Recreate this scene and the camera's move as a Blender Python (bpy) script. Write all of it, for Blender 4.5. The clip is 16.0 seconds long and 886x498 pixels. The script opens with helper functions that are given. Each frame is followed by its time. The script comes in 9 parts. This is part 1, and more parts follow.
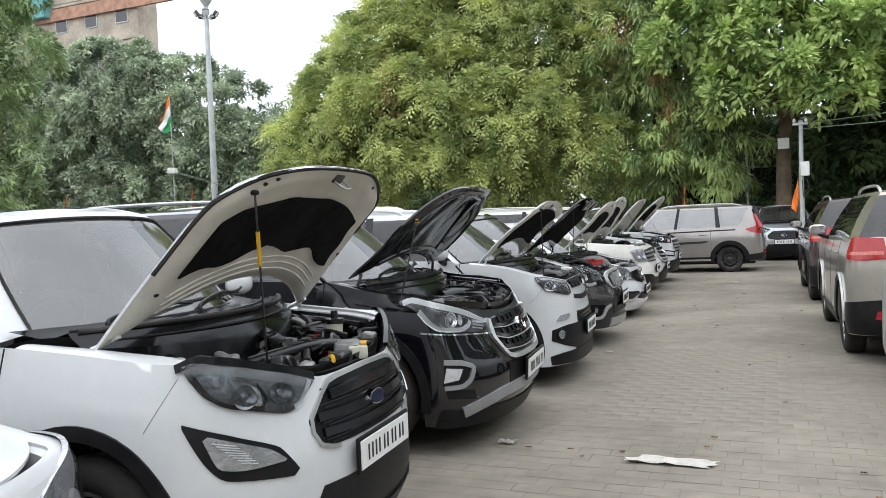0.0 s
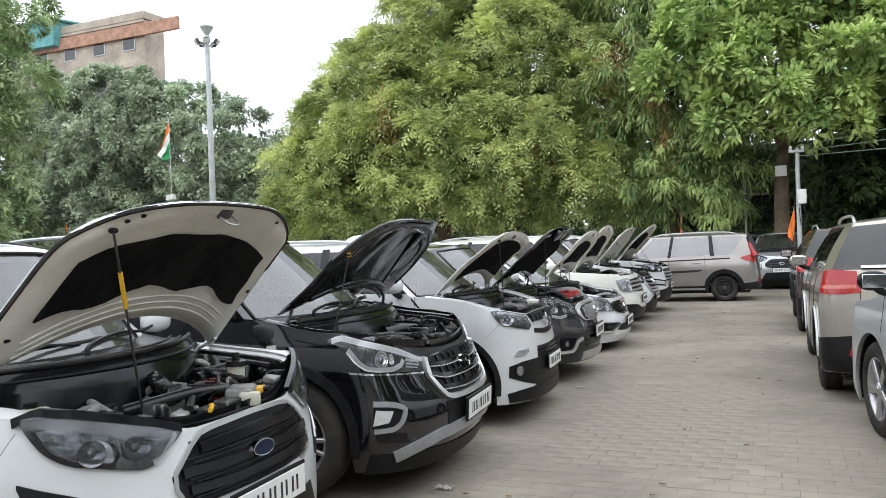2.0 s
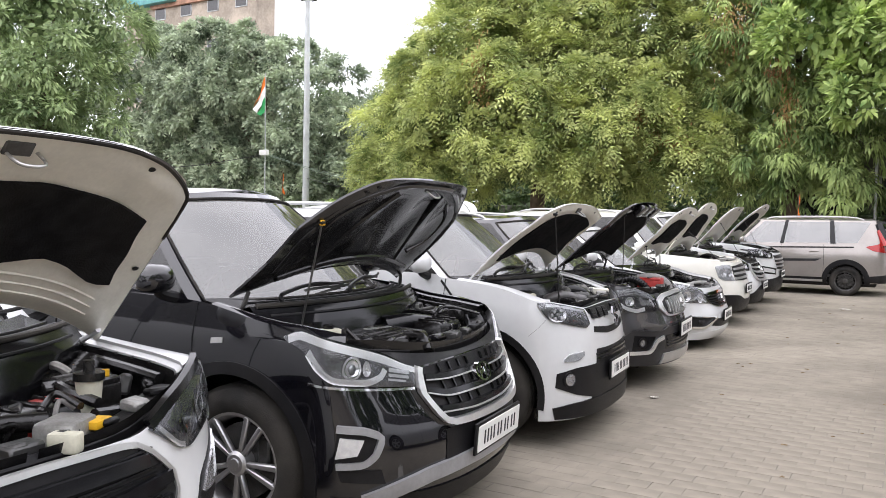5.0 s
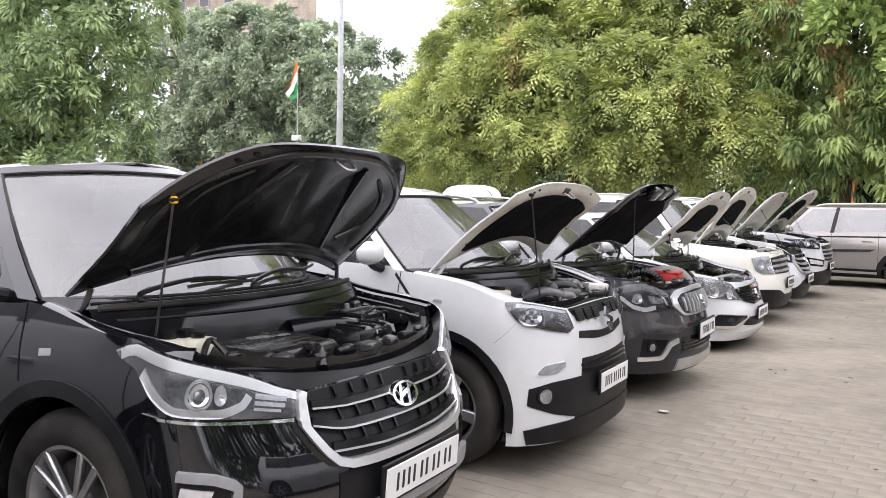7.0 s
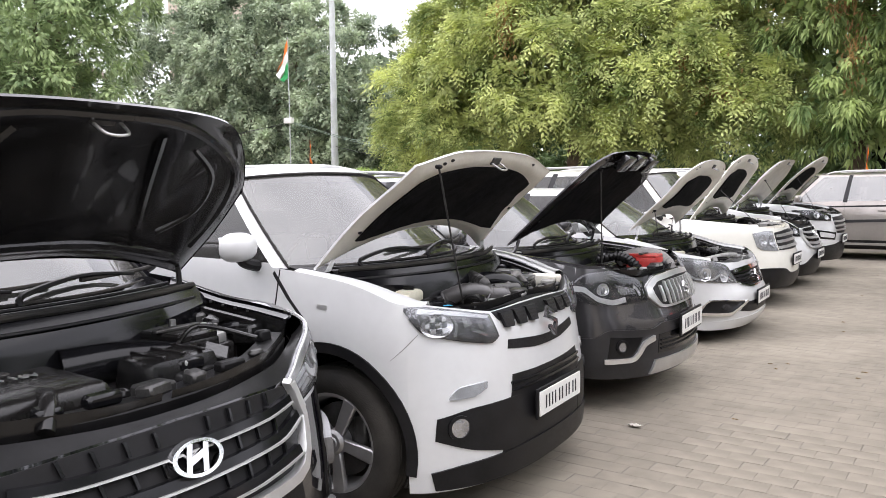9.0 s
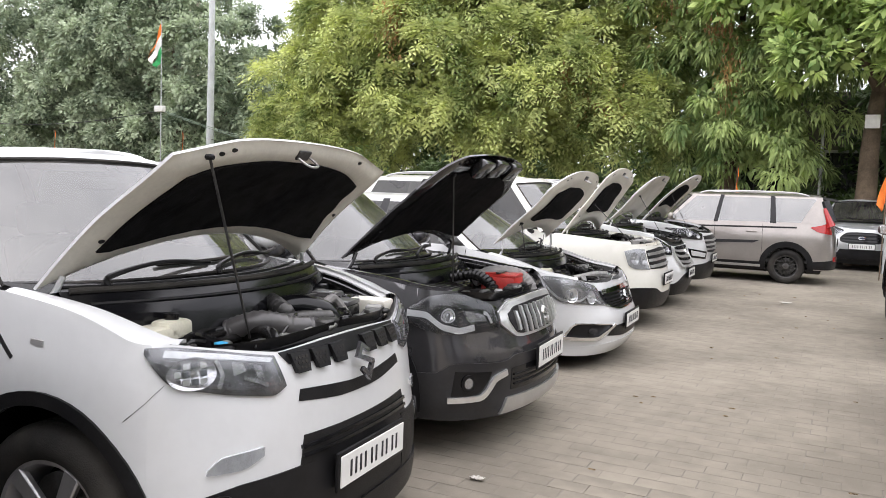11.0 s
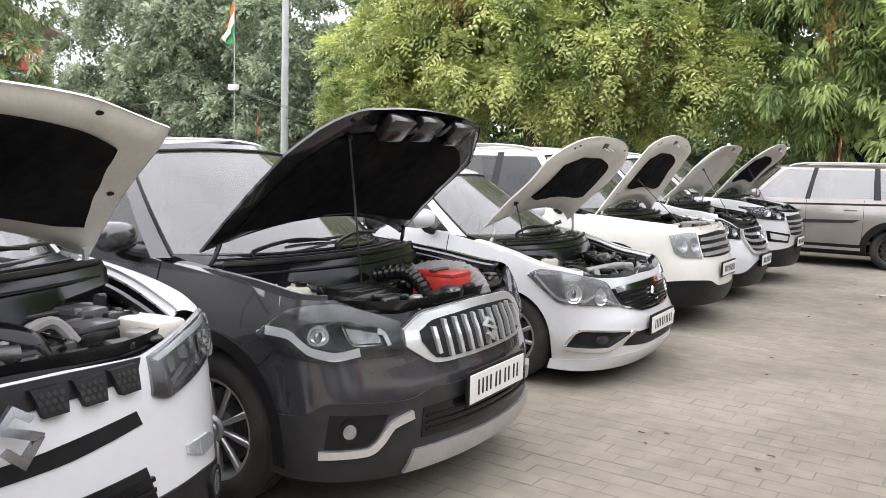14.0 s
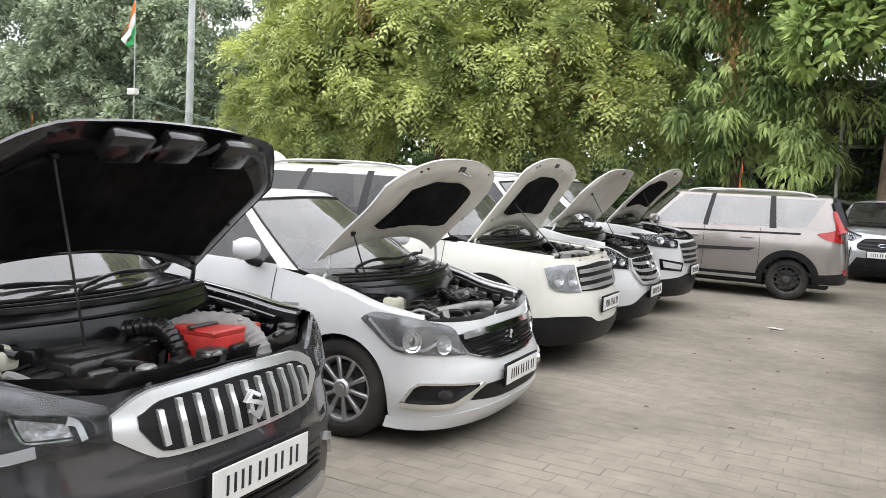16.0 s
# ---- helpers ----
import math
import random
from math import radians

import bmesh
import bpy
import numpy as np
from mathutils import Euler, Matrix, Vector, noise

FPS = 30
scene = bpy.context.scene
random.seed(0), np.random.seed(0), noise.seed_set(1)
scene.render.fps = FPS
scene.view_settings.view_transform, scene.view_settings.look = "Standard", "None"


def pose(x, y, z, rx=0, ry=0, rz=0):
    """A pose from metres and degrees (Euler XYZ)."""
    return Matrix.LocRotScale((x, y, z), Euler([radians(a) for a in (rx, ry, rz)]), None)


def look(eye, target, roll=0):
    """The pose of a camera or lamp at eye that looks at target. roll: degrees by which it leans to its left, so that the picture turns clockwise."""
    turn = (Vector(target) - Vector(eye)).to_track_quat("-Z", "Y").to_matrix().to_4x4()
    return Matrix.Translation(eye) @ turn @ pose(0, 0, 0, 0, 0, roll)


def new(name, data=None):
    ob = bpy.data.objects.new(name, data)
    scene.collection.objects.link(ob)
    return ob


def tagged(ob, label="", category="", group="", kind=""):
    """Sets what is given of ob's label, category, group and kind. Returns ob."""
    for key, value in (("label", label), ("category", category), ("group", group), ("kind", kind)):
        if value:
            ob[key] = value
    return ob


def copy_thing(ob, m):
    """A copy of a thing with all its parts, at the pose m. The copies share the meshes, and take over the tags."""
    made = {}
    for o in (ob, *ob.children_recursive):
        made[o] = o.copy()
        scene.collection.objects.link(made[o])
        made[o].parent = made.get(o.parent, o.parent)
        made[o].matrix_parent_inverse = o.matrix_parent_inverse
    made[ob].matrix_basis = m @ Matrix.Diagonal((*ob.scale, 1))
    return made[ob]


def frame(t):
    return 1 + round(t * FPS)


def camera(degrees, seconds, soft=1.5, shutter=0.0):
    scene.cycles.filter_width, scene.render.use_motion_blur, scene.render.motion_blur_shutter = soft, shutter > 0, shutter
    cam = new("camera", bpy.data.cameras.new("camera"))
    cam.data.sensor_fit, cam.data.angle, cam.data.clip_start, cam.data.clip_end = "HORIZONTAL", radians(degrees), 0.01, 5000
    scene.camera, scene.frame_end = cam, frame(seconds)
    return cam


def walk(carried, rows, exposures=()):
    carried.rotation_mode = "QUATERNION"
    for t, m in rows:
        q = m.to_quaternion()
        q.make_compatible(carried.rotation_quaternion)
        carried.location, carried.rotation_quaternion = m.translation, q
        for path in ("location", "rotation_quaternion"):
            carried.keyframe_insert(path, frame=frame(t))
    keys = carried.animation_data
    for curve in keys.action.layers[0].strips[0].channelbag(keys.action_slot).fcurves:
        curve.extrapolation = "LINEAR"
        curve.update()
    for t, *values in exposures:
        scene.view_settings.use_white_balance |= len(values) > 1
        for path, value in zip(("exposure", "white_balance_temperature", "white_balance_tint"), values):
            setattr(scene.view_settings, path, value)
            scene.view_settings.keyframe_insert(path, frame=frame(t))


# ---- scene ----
cam = camera(58.3, 16.0, 0.5)
PATH = [
    (0, (1.86, -1.216, 1.54), (1.088, 0.628, 1.482), -2.3),
    (0.5, (1.938, -1.27, 1.571), (1.175, 0.577, 1.49), -1.4),
    (1, (2.092, -1.094, 1.58), (1.326, 0.753, 1.53), -2.1),
    (1.5, (2.251, -0.914, 1.579), (1.48, 0.931, 1.584), -2.3),
    (2, (2.225, -0.804, 1.575), (1.435, 1.033, 1.583), -2.2),
    (2.5, (2.074, -0.547, 1.583), (1.256, 1.278, 1.583), -1.3),
    (3, (2.047, -0.296, 1.58), (1.211, 1.52, 1.556), -1.2),
    (3.5, (2.148, 0.005, 1.59), (1.252, 1.793, 1.572), -0.6),
    (4, (2.145, 0.233, 1.587), (1.154, 1.97, 1.536), -1.3),
    (4.5, (2.072, 0.52, 1.591), (1.079, 2.254, 1.513), -0.6),
    (4.7, (2.066, 0.596, 1.601), (1.071, 2.33, 1.532), 0.3),
    (6.8, (2.038, 1.754, 1.576), (0.909, 3.402, 1.473), 1.4),
    (7, (2.049, 1.866, 1.571), (0.932, 3.522, 1.467), 1.1),
    (7.5, (2.153, 2.218, 1.594), (1.019, 3.86, 1.467), -0.7),
    (8, (2.071, 2.524, 1.566), (0.919, 4.153, 1.421), -1.3),
    (8.2, (2.003, 2.665, 1.566), (0.844, 4.287, 1.403), -1.0),
    (10.3, (1.887, 3.709, 1.541), (0.863, 5.422, 1.407), 0.7),
    (10.5, (1.832, 3.835, 1.546), (0.875, 5.585, 1.392), 0.9),
    (11, (1.778, 4.038, 1.564), (0.876, 5.817, 1.423), 2.1),
    (11.5, (1.833, 4.238, 1.576), (0.961, 6.032, 1.431), 2.4),
    (12, (1.917, 4.489, 1.566), (1.002, 6.261, 1.427), 1.3),
    (12.5, (1.883, 4.79, 1.543), (0.938, 6.542, 1.352), 1.2),
    (13, (1.817, 5.13, 1.561), (0.845, 6.862, 1.327), 2.2),
    (13.5, (1.922, 5.459, 1.578), (0.918, 7.177, 1.37), 1.5),
    (14, (1.945, 5.769, 1.55), (0.832, 7.418, 1.347), 1.6),
    (14.5, (1.867, 6.103, 1.564), (0.732, 7.734, 1.338), 2.9),
    (15, (1.92, 6.379, 1.582), (0.844, 8.053, 1.385), 3.2),
    (15.5, (2.048, 6.666, 1.633), (1.026, 8.375, 1.452), 3.0),
    (16, (2.031, 6.787, 1.651), (1.075, 8.536, 1.488), 3.0),
]
EXPOSURES = [(0.0, 0.53, 6250, 9), (2.0, 0.58, 6250, 9), (4.5, 0.85, 6500, 15), (7.5, 1.02, 6500, 18), (10.4, 0.95, 6600, 15), (11.0, 0.88, 6600, 15), (13.5, 1.0, 6500, 15), (16.0, 0.88, 6500, 12)]
walk(cam, [(t, look(eye, target, roll)) for t, eye, target, roll in PATH], EXPOSURES)
# ---------------------------------------------------------------- world, sun
SUN_EL, SUN_AZ = 74.0, 200.0
world = bpy.data.worlds.new("sky")
scene.world = world
world.use_nodes = True
wn, wl = world.node_tree.nodes, world.node_tree.links
sky = wn.new("ShaderNodeTexSky")
sky.sky_type, sky.sun_disc = "NISHITA", False
sky.sun_elevation, sky.sun_rotation = radians(SUN_EL), radians(SUN_AZ)
sky.air_density, sky.dust_density, sky.ozone_density = 1.2, 2.0, 1.0
soft_sky = wn.new("ShaderNodeHueSaturation")
soft_sky.inputs["Saturation"].default_value = 0.12
haze = wn.new("ShaderNodeMix")
haze.data_type, haze.inputs["Factor"].default_value = "RGBA", 0.65
haze.inputs["B"].default_value = (8.35, 8.75, 9.55, 1)
wl.new(sky.outputs[0], soft_sky.inputs["Color"])
wl.new(soft_sky.outputs[0], haze.inputs["A"])
wl.new(haze.outputs["Result"], wn["Background"].inputs["Color"])
wn["Background"].inputs["Strength"].default_value = 0.15
sun = new("sun", bpy.data.lights.new("sun", "SUN"))
sun.data.energy, sun.data.angle, sun.data.color = 1.3, radians(140), (1.0, 0.985, 0.965)
sun.matrix_world = look((0, 0, 0), (-math.sin(radians(SUN_AZ)) * math.cos(radians(SUN_EL)), -math.cos(radians(SUN_AZ)) * math.cos(radians(SUN_EL)), -math.sin(radians(SUN_EL))))


# ---------------------------------------------------------------- materials
def material(name, color, rough=0.5, metal=0.0, coat=0.0, vary=0.0, scale=8.0, bump=0.0, bump_scale=60.0,
             trans=0.0, spec=0.5, second=None, dust=0.0, tone=0.0, ior=1.45, alpha=1.0, rough_vary=0.0):
    """Principled material with variation at two scales, dust and fine relief."""
    m = bpy.data.materials.new(name)
    m.use_nodes = True
    n, l = m.node_tree.nodes, m.node_tree.links
    b = n["Principled BSDF"]
    b.inputs["Base Color"].default_value = (*color, 1)
    b.inputs["Roughness"].default_value, b.inputs["Metallic"].default_value = rough, metal
    b.inputs["Coat Weight"].default_value, b.inputs["Coat Roughness"].default_value = coat, 0.025
    b.inputs["Transmission Weight"].default_value, b.inputs["IOR"].default_value = trans, ior
    b.inputs["Specular IOR Level"].default_value = spec
    b.inputs["Alpha"].default_value = alpha
    co = n.new("ShaderNodeTexCoord")
    out = None
    if vary or second or dust or tone:
        n1 = n.new("ShaderNodeTexNoise")
        n1.inputs["Scale"].default_value, n1.inputs["Detail"].default_value = scale, 6.0
        l.new(co.outputs["Object"], n1.inputs["Vector"])
        n2 = n.new("ShaderNodeTexNoise")
        n2.inputs["Scale"].default_value, n2.inputs["Detail"].default_value = scale * 9.0, 3.0
        l.new(co.outputs["Object"], n2.inputs["Vector"])
        ramp = n.new("ShaderNodeValToRGB")
        ramp.color_ramp.elements[0].position, ramp.color_ramp.elements[1].position = 0.35, 0.68
        dark = [max(0.0, c * (1 - vary)) for c in color]
        light = second or [min(1.0, c * (1 + vary)) for c in color]
        ramp.color_ramp.elements[0].color = (*dark, 1)
        ramp.color_ramp.elements[1].color = (*light, 1)
        mixv = n.new("ShaderNodeMath")
        mixv.operation = "MULTIPLY_ADD"
        l.new(n2.outputs["Fac"], mixv.inputs[0])
        mixv.inputs[1].default_value = 0.4
        l.new(n1.outputs["Fac"], mixv.inputs[2])
        sub = n.new("ShaderNodeMath")
        sub.operation = "SUBTRACT"
        l.new(mixv.outputs[0], sub.inputs[0])
        sub.inputs[1].default_value = 0.2
        l.new(sub.outputs[0], ramp.inputs[0])
        out = ramp.outputs[0]
        if dust:
            dm = n.new("ShaderNodeMix")
            dm.data_type = "RGBA"
            dn = n.new("ShaderNodeTexNoise")
            dn.inputs["Scale"].default_value, dn.inputs["Detail"].default_value = 3.0, 8.0
            l.new(co.outputs["Object"], dn.inputs["Vector"])
            dr = n.new("ShaderNodeMapRange")
            dr.inputs[1].default_value, dr.inputs[2].default_value, dr.inputs[3].default_value, dr.inputs[4].default_value = 0.35, 0.8, 0.0, dust
            l.new(dn.outputs["Fac"], dr.inputs[0])
            l.new(dr.outputs[0], dm.inputs["Factor"])
            l.new(out, dm.inputs["A"])
            dm.inputs["B"].default_value = (0.42, 0.37, 0.31, 1)
            out = dm.outputs["Result"]
        if tone:
            info = n.new("ShaderNodeObjectInfo")
            geo = n.new("ShaderNodeNewGeometry")
            add = n.new("ShaderNodeMath")
            add.operation = "ADD"
            l.new(info.outputs["Random"], add.inputs[0])
            l.new(geo.outputs["Random Per Island"], add.inputs[1])
            fr = n.new("ShaderNodeMath")
            fr.operation = "FRACT"
            l.new(add.outputs[0], fr.inputs[0])
            mr = n.new("ShaderNodeMapRange")
            mr.inputs[3].default_value, mr.inputs[4].default_value = 1 - tone, 1 + tone
            l.new(fr.outputs[0], mr.inputs[0])
            hs = n.new("ShaderNodeHueSaturation")
            l.new(mr.outputs[0], hs.inputs["Value"])
            l.new(out, hs.inputs["Color"])
            out = hs.outputs[0]
        l.new(out, b.inputs["Base Color"])
        if rough_vary:
            rr = n.new("ShaderNodeMapRange")
            rr.inputs[3].default_value, rr.inputs[4].default_value = max(0.02, rough - rough_vary), rough + rough_vary
            l.new(n1.outputs["Fac"], rr.inputs[0])
            l.new(rr.outputs[0], b.inputs["Roughness"])
    if bump:
        bn = n.new("ShaderNodeTexNoise")
        bn.inputs["Scale"].default_value, bn.inputs["Detail"].default_value = bump_scale, 4.0
        l.new(co.outputs["Object"], bn.inputs["Vector"])
        bp = n.new("ShaderNodeBump")
        bp.inputs["Strength"].default_value, bp.inputs["Distance"].default_value = bump, 0.01
        l.new(bn.outputs["Fac"], bp.inputs["Height"])
        l.new(bp.outputs[0], b.inputs["Normal"])
    return m


PAINT_WHITE = material("paint_white", (0.595, 0.602, 0.60), 0.32, coat=0.7, vary=0.03, scale=2.5, dust=0.10, rough_vary=0.08)
PAINT_CREAM = material("paint_cream", (0.74, 0.73, 0.66), 0.34, coat=0.6, vary=0.03, scale=2.5, dust=0.10)
PAINT_BLACK = material("paint_black", (0.004, 0.004, 0.006), 0.05, vary=0.2, scale=3, dust=0.012, spec=0.55, coat=0.9)
PAINT_GREY = material("paint_grey", (0.062, 0.061, 0.065), 0.17, metal=0.5, coat=0.9, vary=0.08, scale=3, dust=0.03)
PAINT_BRONZE = material("paint_bronze", (0.30, 0.275, 0.255), 0.30, metal=0.55, coat=0.8, vary=0.06, scale=3, dust=0.18)
PAINT_CHAMPAGNE = material("paint_champagne", (0.40, 0.37, 0.31), 0.28, metal=0.55, coat=0.8, vary=0.06, scale=3, dust=0.15)
PAINT_SILVER = material("paint_silver", (0.50, 0.51, 0.52), 0.28, metal=0.55, coat=0.8, vary=0.05, scale=3, dust=0.12)
PAINT_MAROON = material("paint_maroon", (0.03, 0.012, 0.012), 0.22, coat=0.9, vary=0.1, scale=3, dust=0.12)
INNER_WHITE = material("inner_white", (0.74, 0.71, 0.625), 0.42, vary=0.08, scale=6, dust=0.22, bump=0.1)
INNER_BLACK = material("inner_black", (0.010, 0.010, 0.011), 0.24, vary=0.3, scale=6, dust=0.04, spec=0.5, coat=0.3)
INNER_GREY = material("inner_grey", (0.05, 0.05, 0.055), 0.35, coat=0.3, vary=0.2, scale=6, dust=0.15)
FELT = material("felt", (0.009, 0.009, 0.010), 0.95, vary=0.4, scale=14, bump=0.5, bump_scale=140, spec=0.1, dust=0.03)
PLASTIC = material("black_plastic", (0.008, 0.008, 0.009), 0.42, vary=0.3, scale=9, bump=0.12, bump_scale=400, dust=0.025, spec=0.22)
CLAD_GREY = material("cladding_grey", (0.020, 0.020, 0.022), 0.36, vary=0.2, scale=8, bump=0.08, bump_scale=300, dust=0.06, spec=0.4)
GLOSS_BLACK = material("gloss_black", (0.006, 0.006, 0.007), 0.16, vary=0.2, spec=0.4)
RUBBER = material("tyre_rubber", (0.011, 0.011, 0.011), 0.78, vary=0.3, scale=10, bump=0.3, bump_scale=150, dust=0.15, spec=0.28)
CHROME = material("chrome", (0.75, 0.76, 0.77), 0.10, metal=1.0, vary=0.04)
BRUSHED = material("brushed_chrome", (0.82, 0.82, 0.81), 0.32, metal=0.85, vary=0.05)
SMOKED = material("smoked_chrome", (0.26, 0.26, 0.27), 0.18, metal=0.9, vary=0.1)
SATIN = material("satin_silver", (0.50, 0.50, 0.49), 0.34, metal=0.75, vary=0.08, dust=0.15)
ALLOY = material("alloy", (0.42, 0.42, 0.43), 0.35, metal=0.8, vary=0.08, dust=0.2)
DARK_METAL = material("dark_metal", (0.07, 0.07, 0.07), 0.42, metal=0.7, vary=0.3, scale=12, dust=0.12, bump=0.2)
CAST = material("cast_aluminium", (0.30, 0.30, 0.29), 0.55, metal=0.6, vary=0.25, scale=14, dust=0.35, bump=0.3)
ENGINE_BLACK = material("engine_black", (0.0065, 0.0065, 0.007), 0.24, vary=0.4, scale=12, dust=0.035, bump=0.1, spec=0.5)
HOSE_GREY = material("hose_grey", (0.20, 0.195, 0.19), 0.7, vary=0.2, scale=12, dust=0.2)
TANK = material("coolant_tank", (0.62, 0.60, 0.48), 0.4, vary=0.12, scale=12, dust=0.2)
RED_BATTERY = material("red_battery", (0.42, 0.02, 0.015), 0.35, vary=0.2, scale=12, dust=0.12)
YELLOW = material("yellow_cap", (0.75, 0.42, 0.02), 0.4, vary=0.15, scale=20)
EMBLEM_BLUE = material("emblem_blue", (0.005, 0.010, 0.032), 0.2, vary=0.1)
BLUE = material("blue_cap", (0.05, 0.35, 0.62), 0.4, vary=0.1, scale=20)
LAMP_IN = material("lamp_reflector", (0.72, 0.73, 0.74), 0.16, metal=0.5, vary=0.12, scale=30, bump=0.15, bump_scale=40)
LAMP_DARK = material("lamp_housing", (0.06, 0.06, 0.065), 0.22, metal=0.5, vary=0.6, scale=9, bump=0.7, bump_scale=11)
LAMP_CHROME = material("chromed_lamp_housing", (0.46, 0.46, 0.47), 0.16, metal=0.75, vary=0.22, scale=22, bump=0.45, bump_scale=34)
LAMP_BOWL = material("mirrored_bowl", (0.80, 0.80, 0.81), 0.09, metal=0.65, vary=0.05)
LAMP_SMOKE = material("smoked_lamp_housing", (0.15, 0.155, 0.165), 0.20, metal=0.6, vary=0.6, scale=9, bump=0.9, bump_scale=11)
LAMP_GREY = material("grey_lamp_housing", (0.20, 0.20, 0.21), 0.20, metal=0.6, vary=0.5, scale=9, bump=0.6, bump_scale=11)
LAMP_GLASS = material("projector_glass", (0.16, 0.17, 0.18), 0.06, metal=0.35, coat=1.0, vary=0.4, scale=18)
LAMP_WHITE = material("lamp_guide", (0.74, 0.75, 0.76), 0.22, vary=0.06)
TAIL_RED = material("tail_lens", (0.36, 0.012, 0.012), 0.12, coat=0.35, vary=0.15, scale=40)
TAIL_CLEAR = material("tail_clear", (0.55, 0.16, 0.12), 0.15, coat=0.4, vary=0.2, scale=40)
PLATE_WHITE = material("plate_white", (0.75, 0.75, 0.72), 0.4, vary=0.05, scale=10, dust=0.15)
PLATE_INK = material("plate_ink", (0.02, 0.02, 0.025), 0.5)
SEAT = material("seat_fabric", (0.05, 0.048, 0.046), 0.9, vary=0.2, scale=10, bump=0.2)
GALV = material("galvanised", (0.50, 0.52, 0.52), 0.55, metal=0.35, vary=0.12, scale=2, dust=0.15)
CONCRETE = material("weathered_render", (0.42, 0.36, 0.29), 0.9, vary=0.25, scale=0.5, bump=0.4, bump_scale=6)
BARK = material("bark", (0.13, 0.095, 0.065), 0.95, vary=0.35, scale=3, bump=0.8, bump_scale=14)
SAFFRON = material("saffron_cloth", (0.80, 0.20, 0.03), 0.8, vary=0.12, scale=6)
CLOTH_WHITE = material("white_cloth", (0.78, 0.77, 0.73), 0.85, vary=0.06, scale=6)
CLOTH_GREEN = material("green_cloth", (0.03, 0.30, 0.09), 0.85, vary=0.12, scale=6)
PAPER = material("litter_paper", (0.52, 0.49, 0.44), 0.8, vary=0.12, scale=14, bump=0.3)
DRY_LEAF = material("dry_leaf", (0.22, 0.15, 0.08), 0.85, vary=0.4, scale=20)
CABLE = material("cable_black", (0.02, 0.02, 0.02), 0.6)
CABLE_GREEN = material("cable_grey_green", (0.20, 0.26, 0.20), 0.6)
# the shade under the trees is put into this wall colour
WALL_DARK = material("shade_toned_wall", (0.16, 0.15, 0.13), 0.9, vary=0.3, scale=1.0, bump=0.3, bump_scale=12)
SIGN_RED = material("sign_red", (0.55, 0.03, 0.03), 0.5, vary=0.1, scale=3)
TEAL = material("teal_sheet", (0.12, 0.34, 0.33), 0.6, vary=0.2, scale=2)
BRICK_RED = material("brick_red", (0.40, 0.23, 0.16), 0.9, vary=0.25, scale=2, bump=0.3)


def pane_material(name, tint, ior, dust, rough=0.015):
    """Thin pane: clear tint, gloss that grows with the angle, and a film of dust."""
    m = bpy.data.materials.new(name)
    m.use_nodes = True
    n, l = m.node_tree.nodes, m.node_tree.links
    n.remove(n["Principled BSDF"])
    tr, gl, df = n.new("ShaderNodeBsdfTransparent"), n.new("ShaderNodeBsdfGlossy"), n.new("ShaderNodeBsdfDiffuse")
    tr.inputs["Color"].default_value = (*tint, 1)
    gl.inputs["Roughness"].default_value = rough
    df.inputs["Color"].default_value = (0.52, 0.50, 0.46, 1)
    co, nz = n.new("ShaderNodeTexCoord"), n.new("ShaderNodeTexNoise")
    nz.inputs["Scale"].default_value, nz.inputs["Detail"].default_value = 2.6, 8.0
    l.new(co.outputs["Object"], nz.inputs["Vector"])
    mr = n.new("ShaderNodeMapRange")
    mr.inputs[1].default_value, mr.inputs[2].default_value, mr.inputs[3].default_value, mr.inputs[4].default_value = 0.3, 0.75, dust * 0.3, dust * 1.9
    l.new(nz.outputs["Fac"], mr.inputs[0])
    m1, m2, fr = n.new("ShaderNodeMixShader"), n.new("ShaderNodeMixShader"), n.new("ShaderNodeFresnel")
    fr.inputs["IOR"].default_value = ior
    l.new(mr.outputs[0], m1.inputs[0])
    l.new(tr.outputs[0], m1.inputs[1])
    l.new(df.outputs[0], m1.inputs[2])
    l.new(fr.outputs[0], m2.inputs[0])
    l.new(m1.outputs[0], m2.inputs[1])
    l.new(gl.outputs[0], m2.inputs[2])
    l.new(m2.outputs[0], n["Material Output"].inputs["Surface"])
    return m


TRIM_GREY = material("grey_trim", (0.30, 0.30, 0.305), 0.42, metal=0.35, vary=0.12, scale=5.0, bump=0.06)
GLASS = pane_material("window_glass", (0.44, 0.50, 0.50), 2.3, 0.12)
TINT = pane_material("tinted_glass", (0.10, 0.11, 0.11), 1.75, 0.03)
LENS = pane_material("lamp_lens", (0.93, 0.94, 0.95), 1.6, 0.010, 0.02)
CARRIER_GLASS = pane_material("carrier_glass", (0.22, 0.24, 0.23), 2.7, 0.16)
SIDE_GLASS = pane_material("side_glass", (0.22, 0.24, 0.24), 1.6, 0.04)


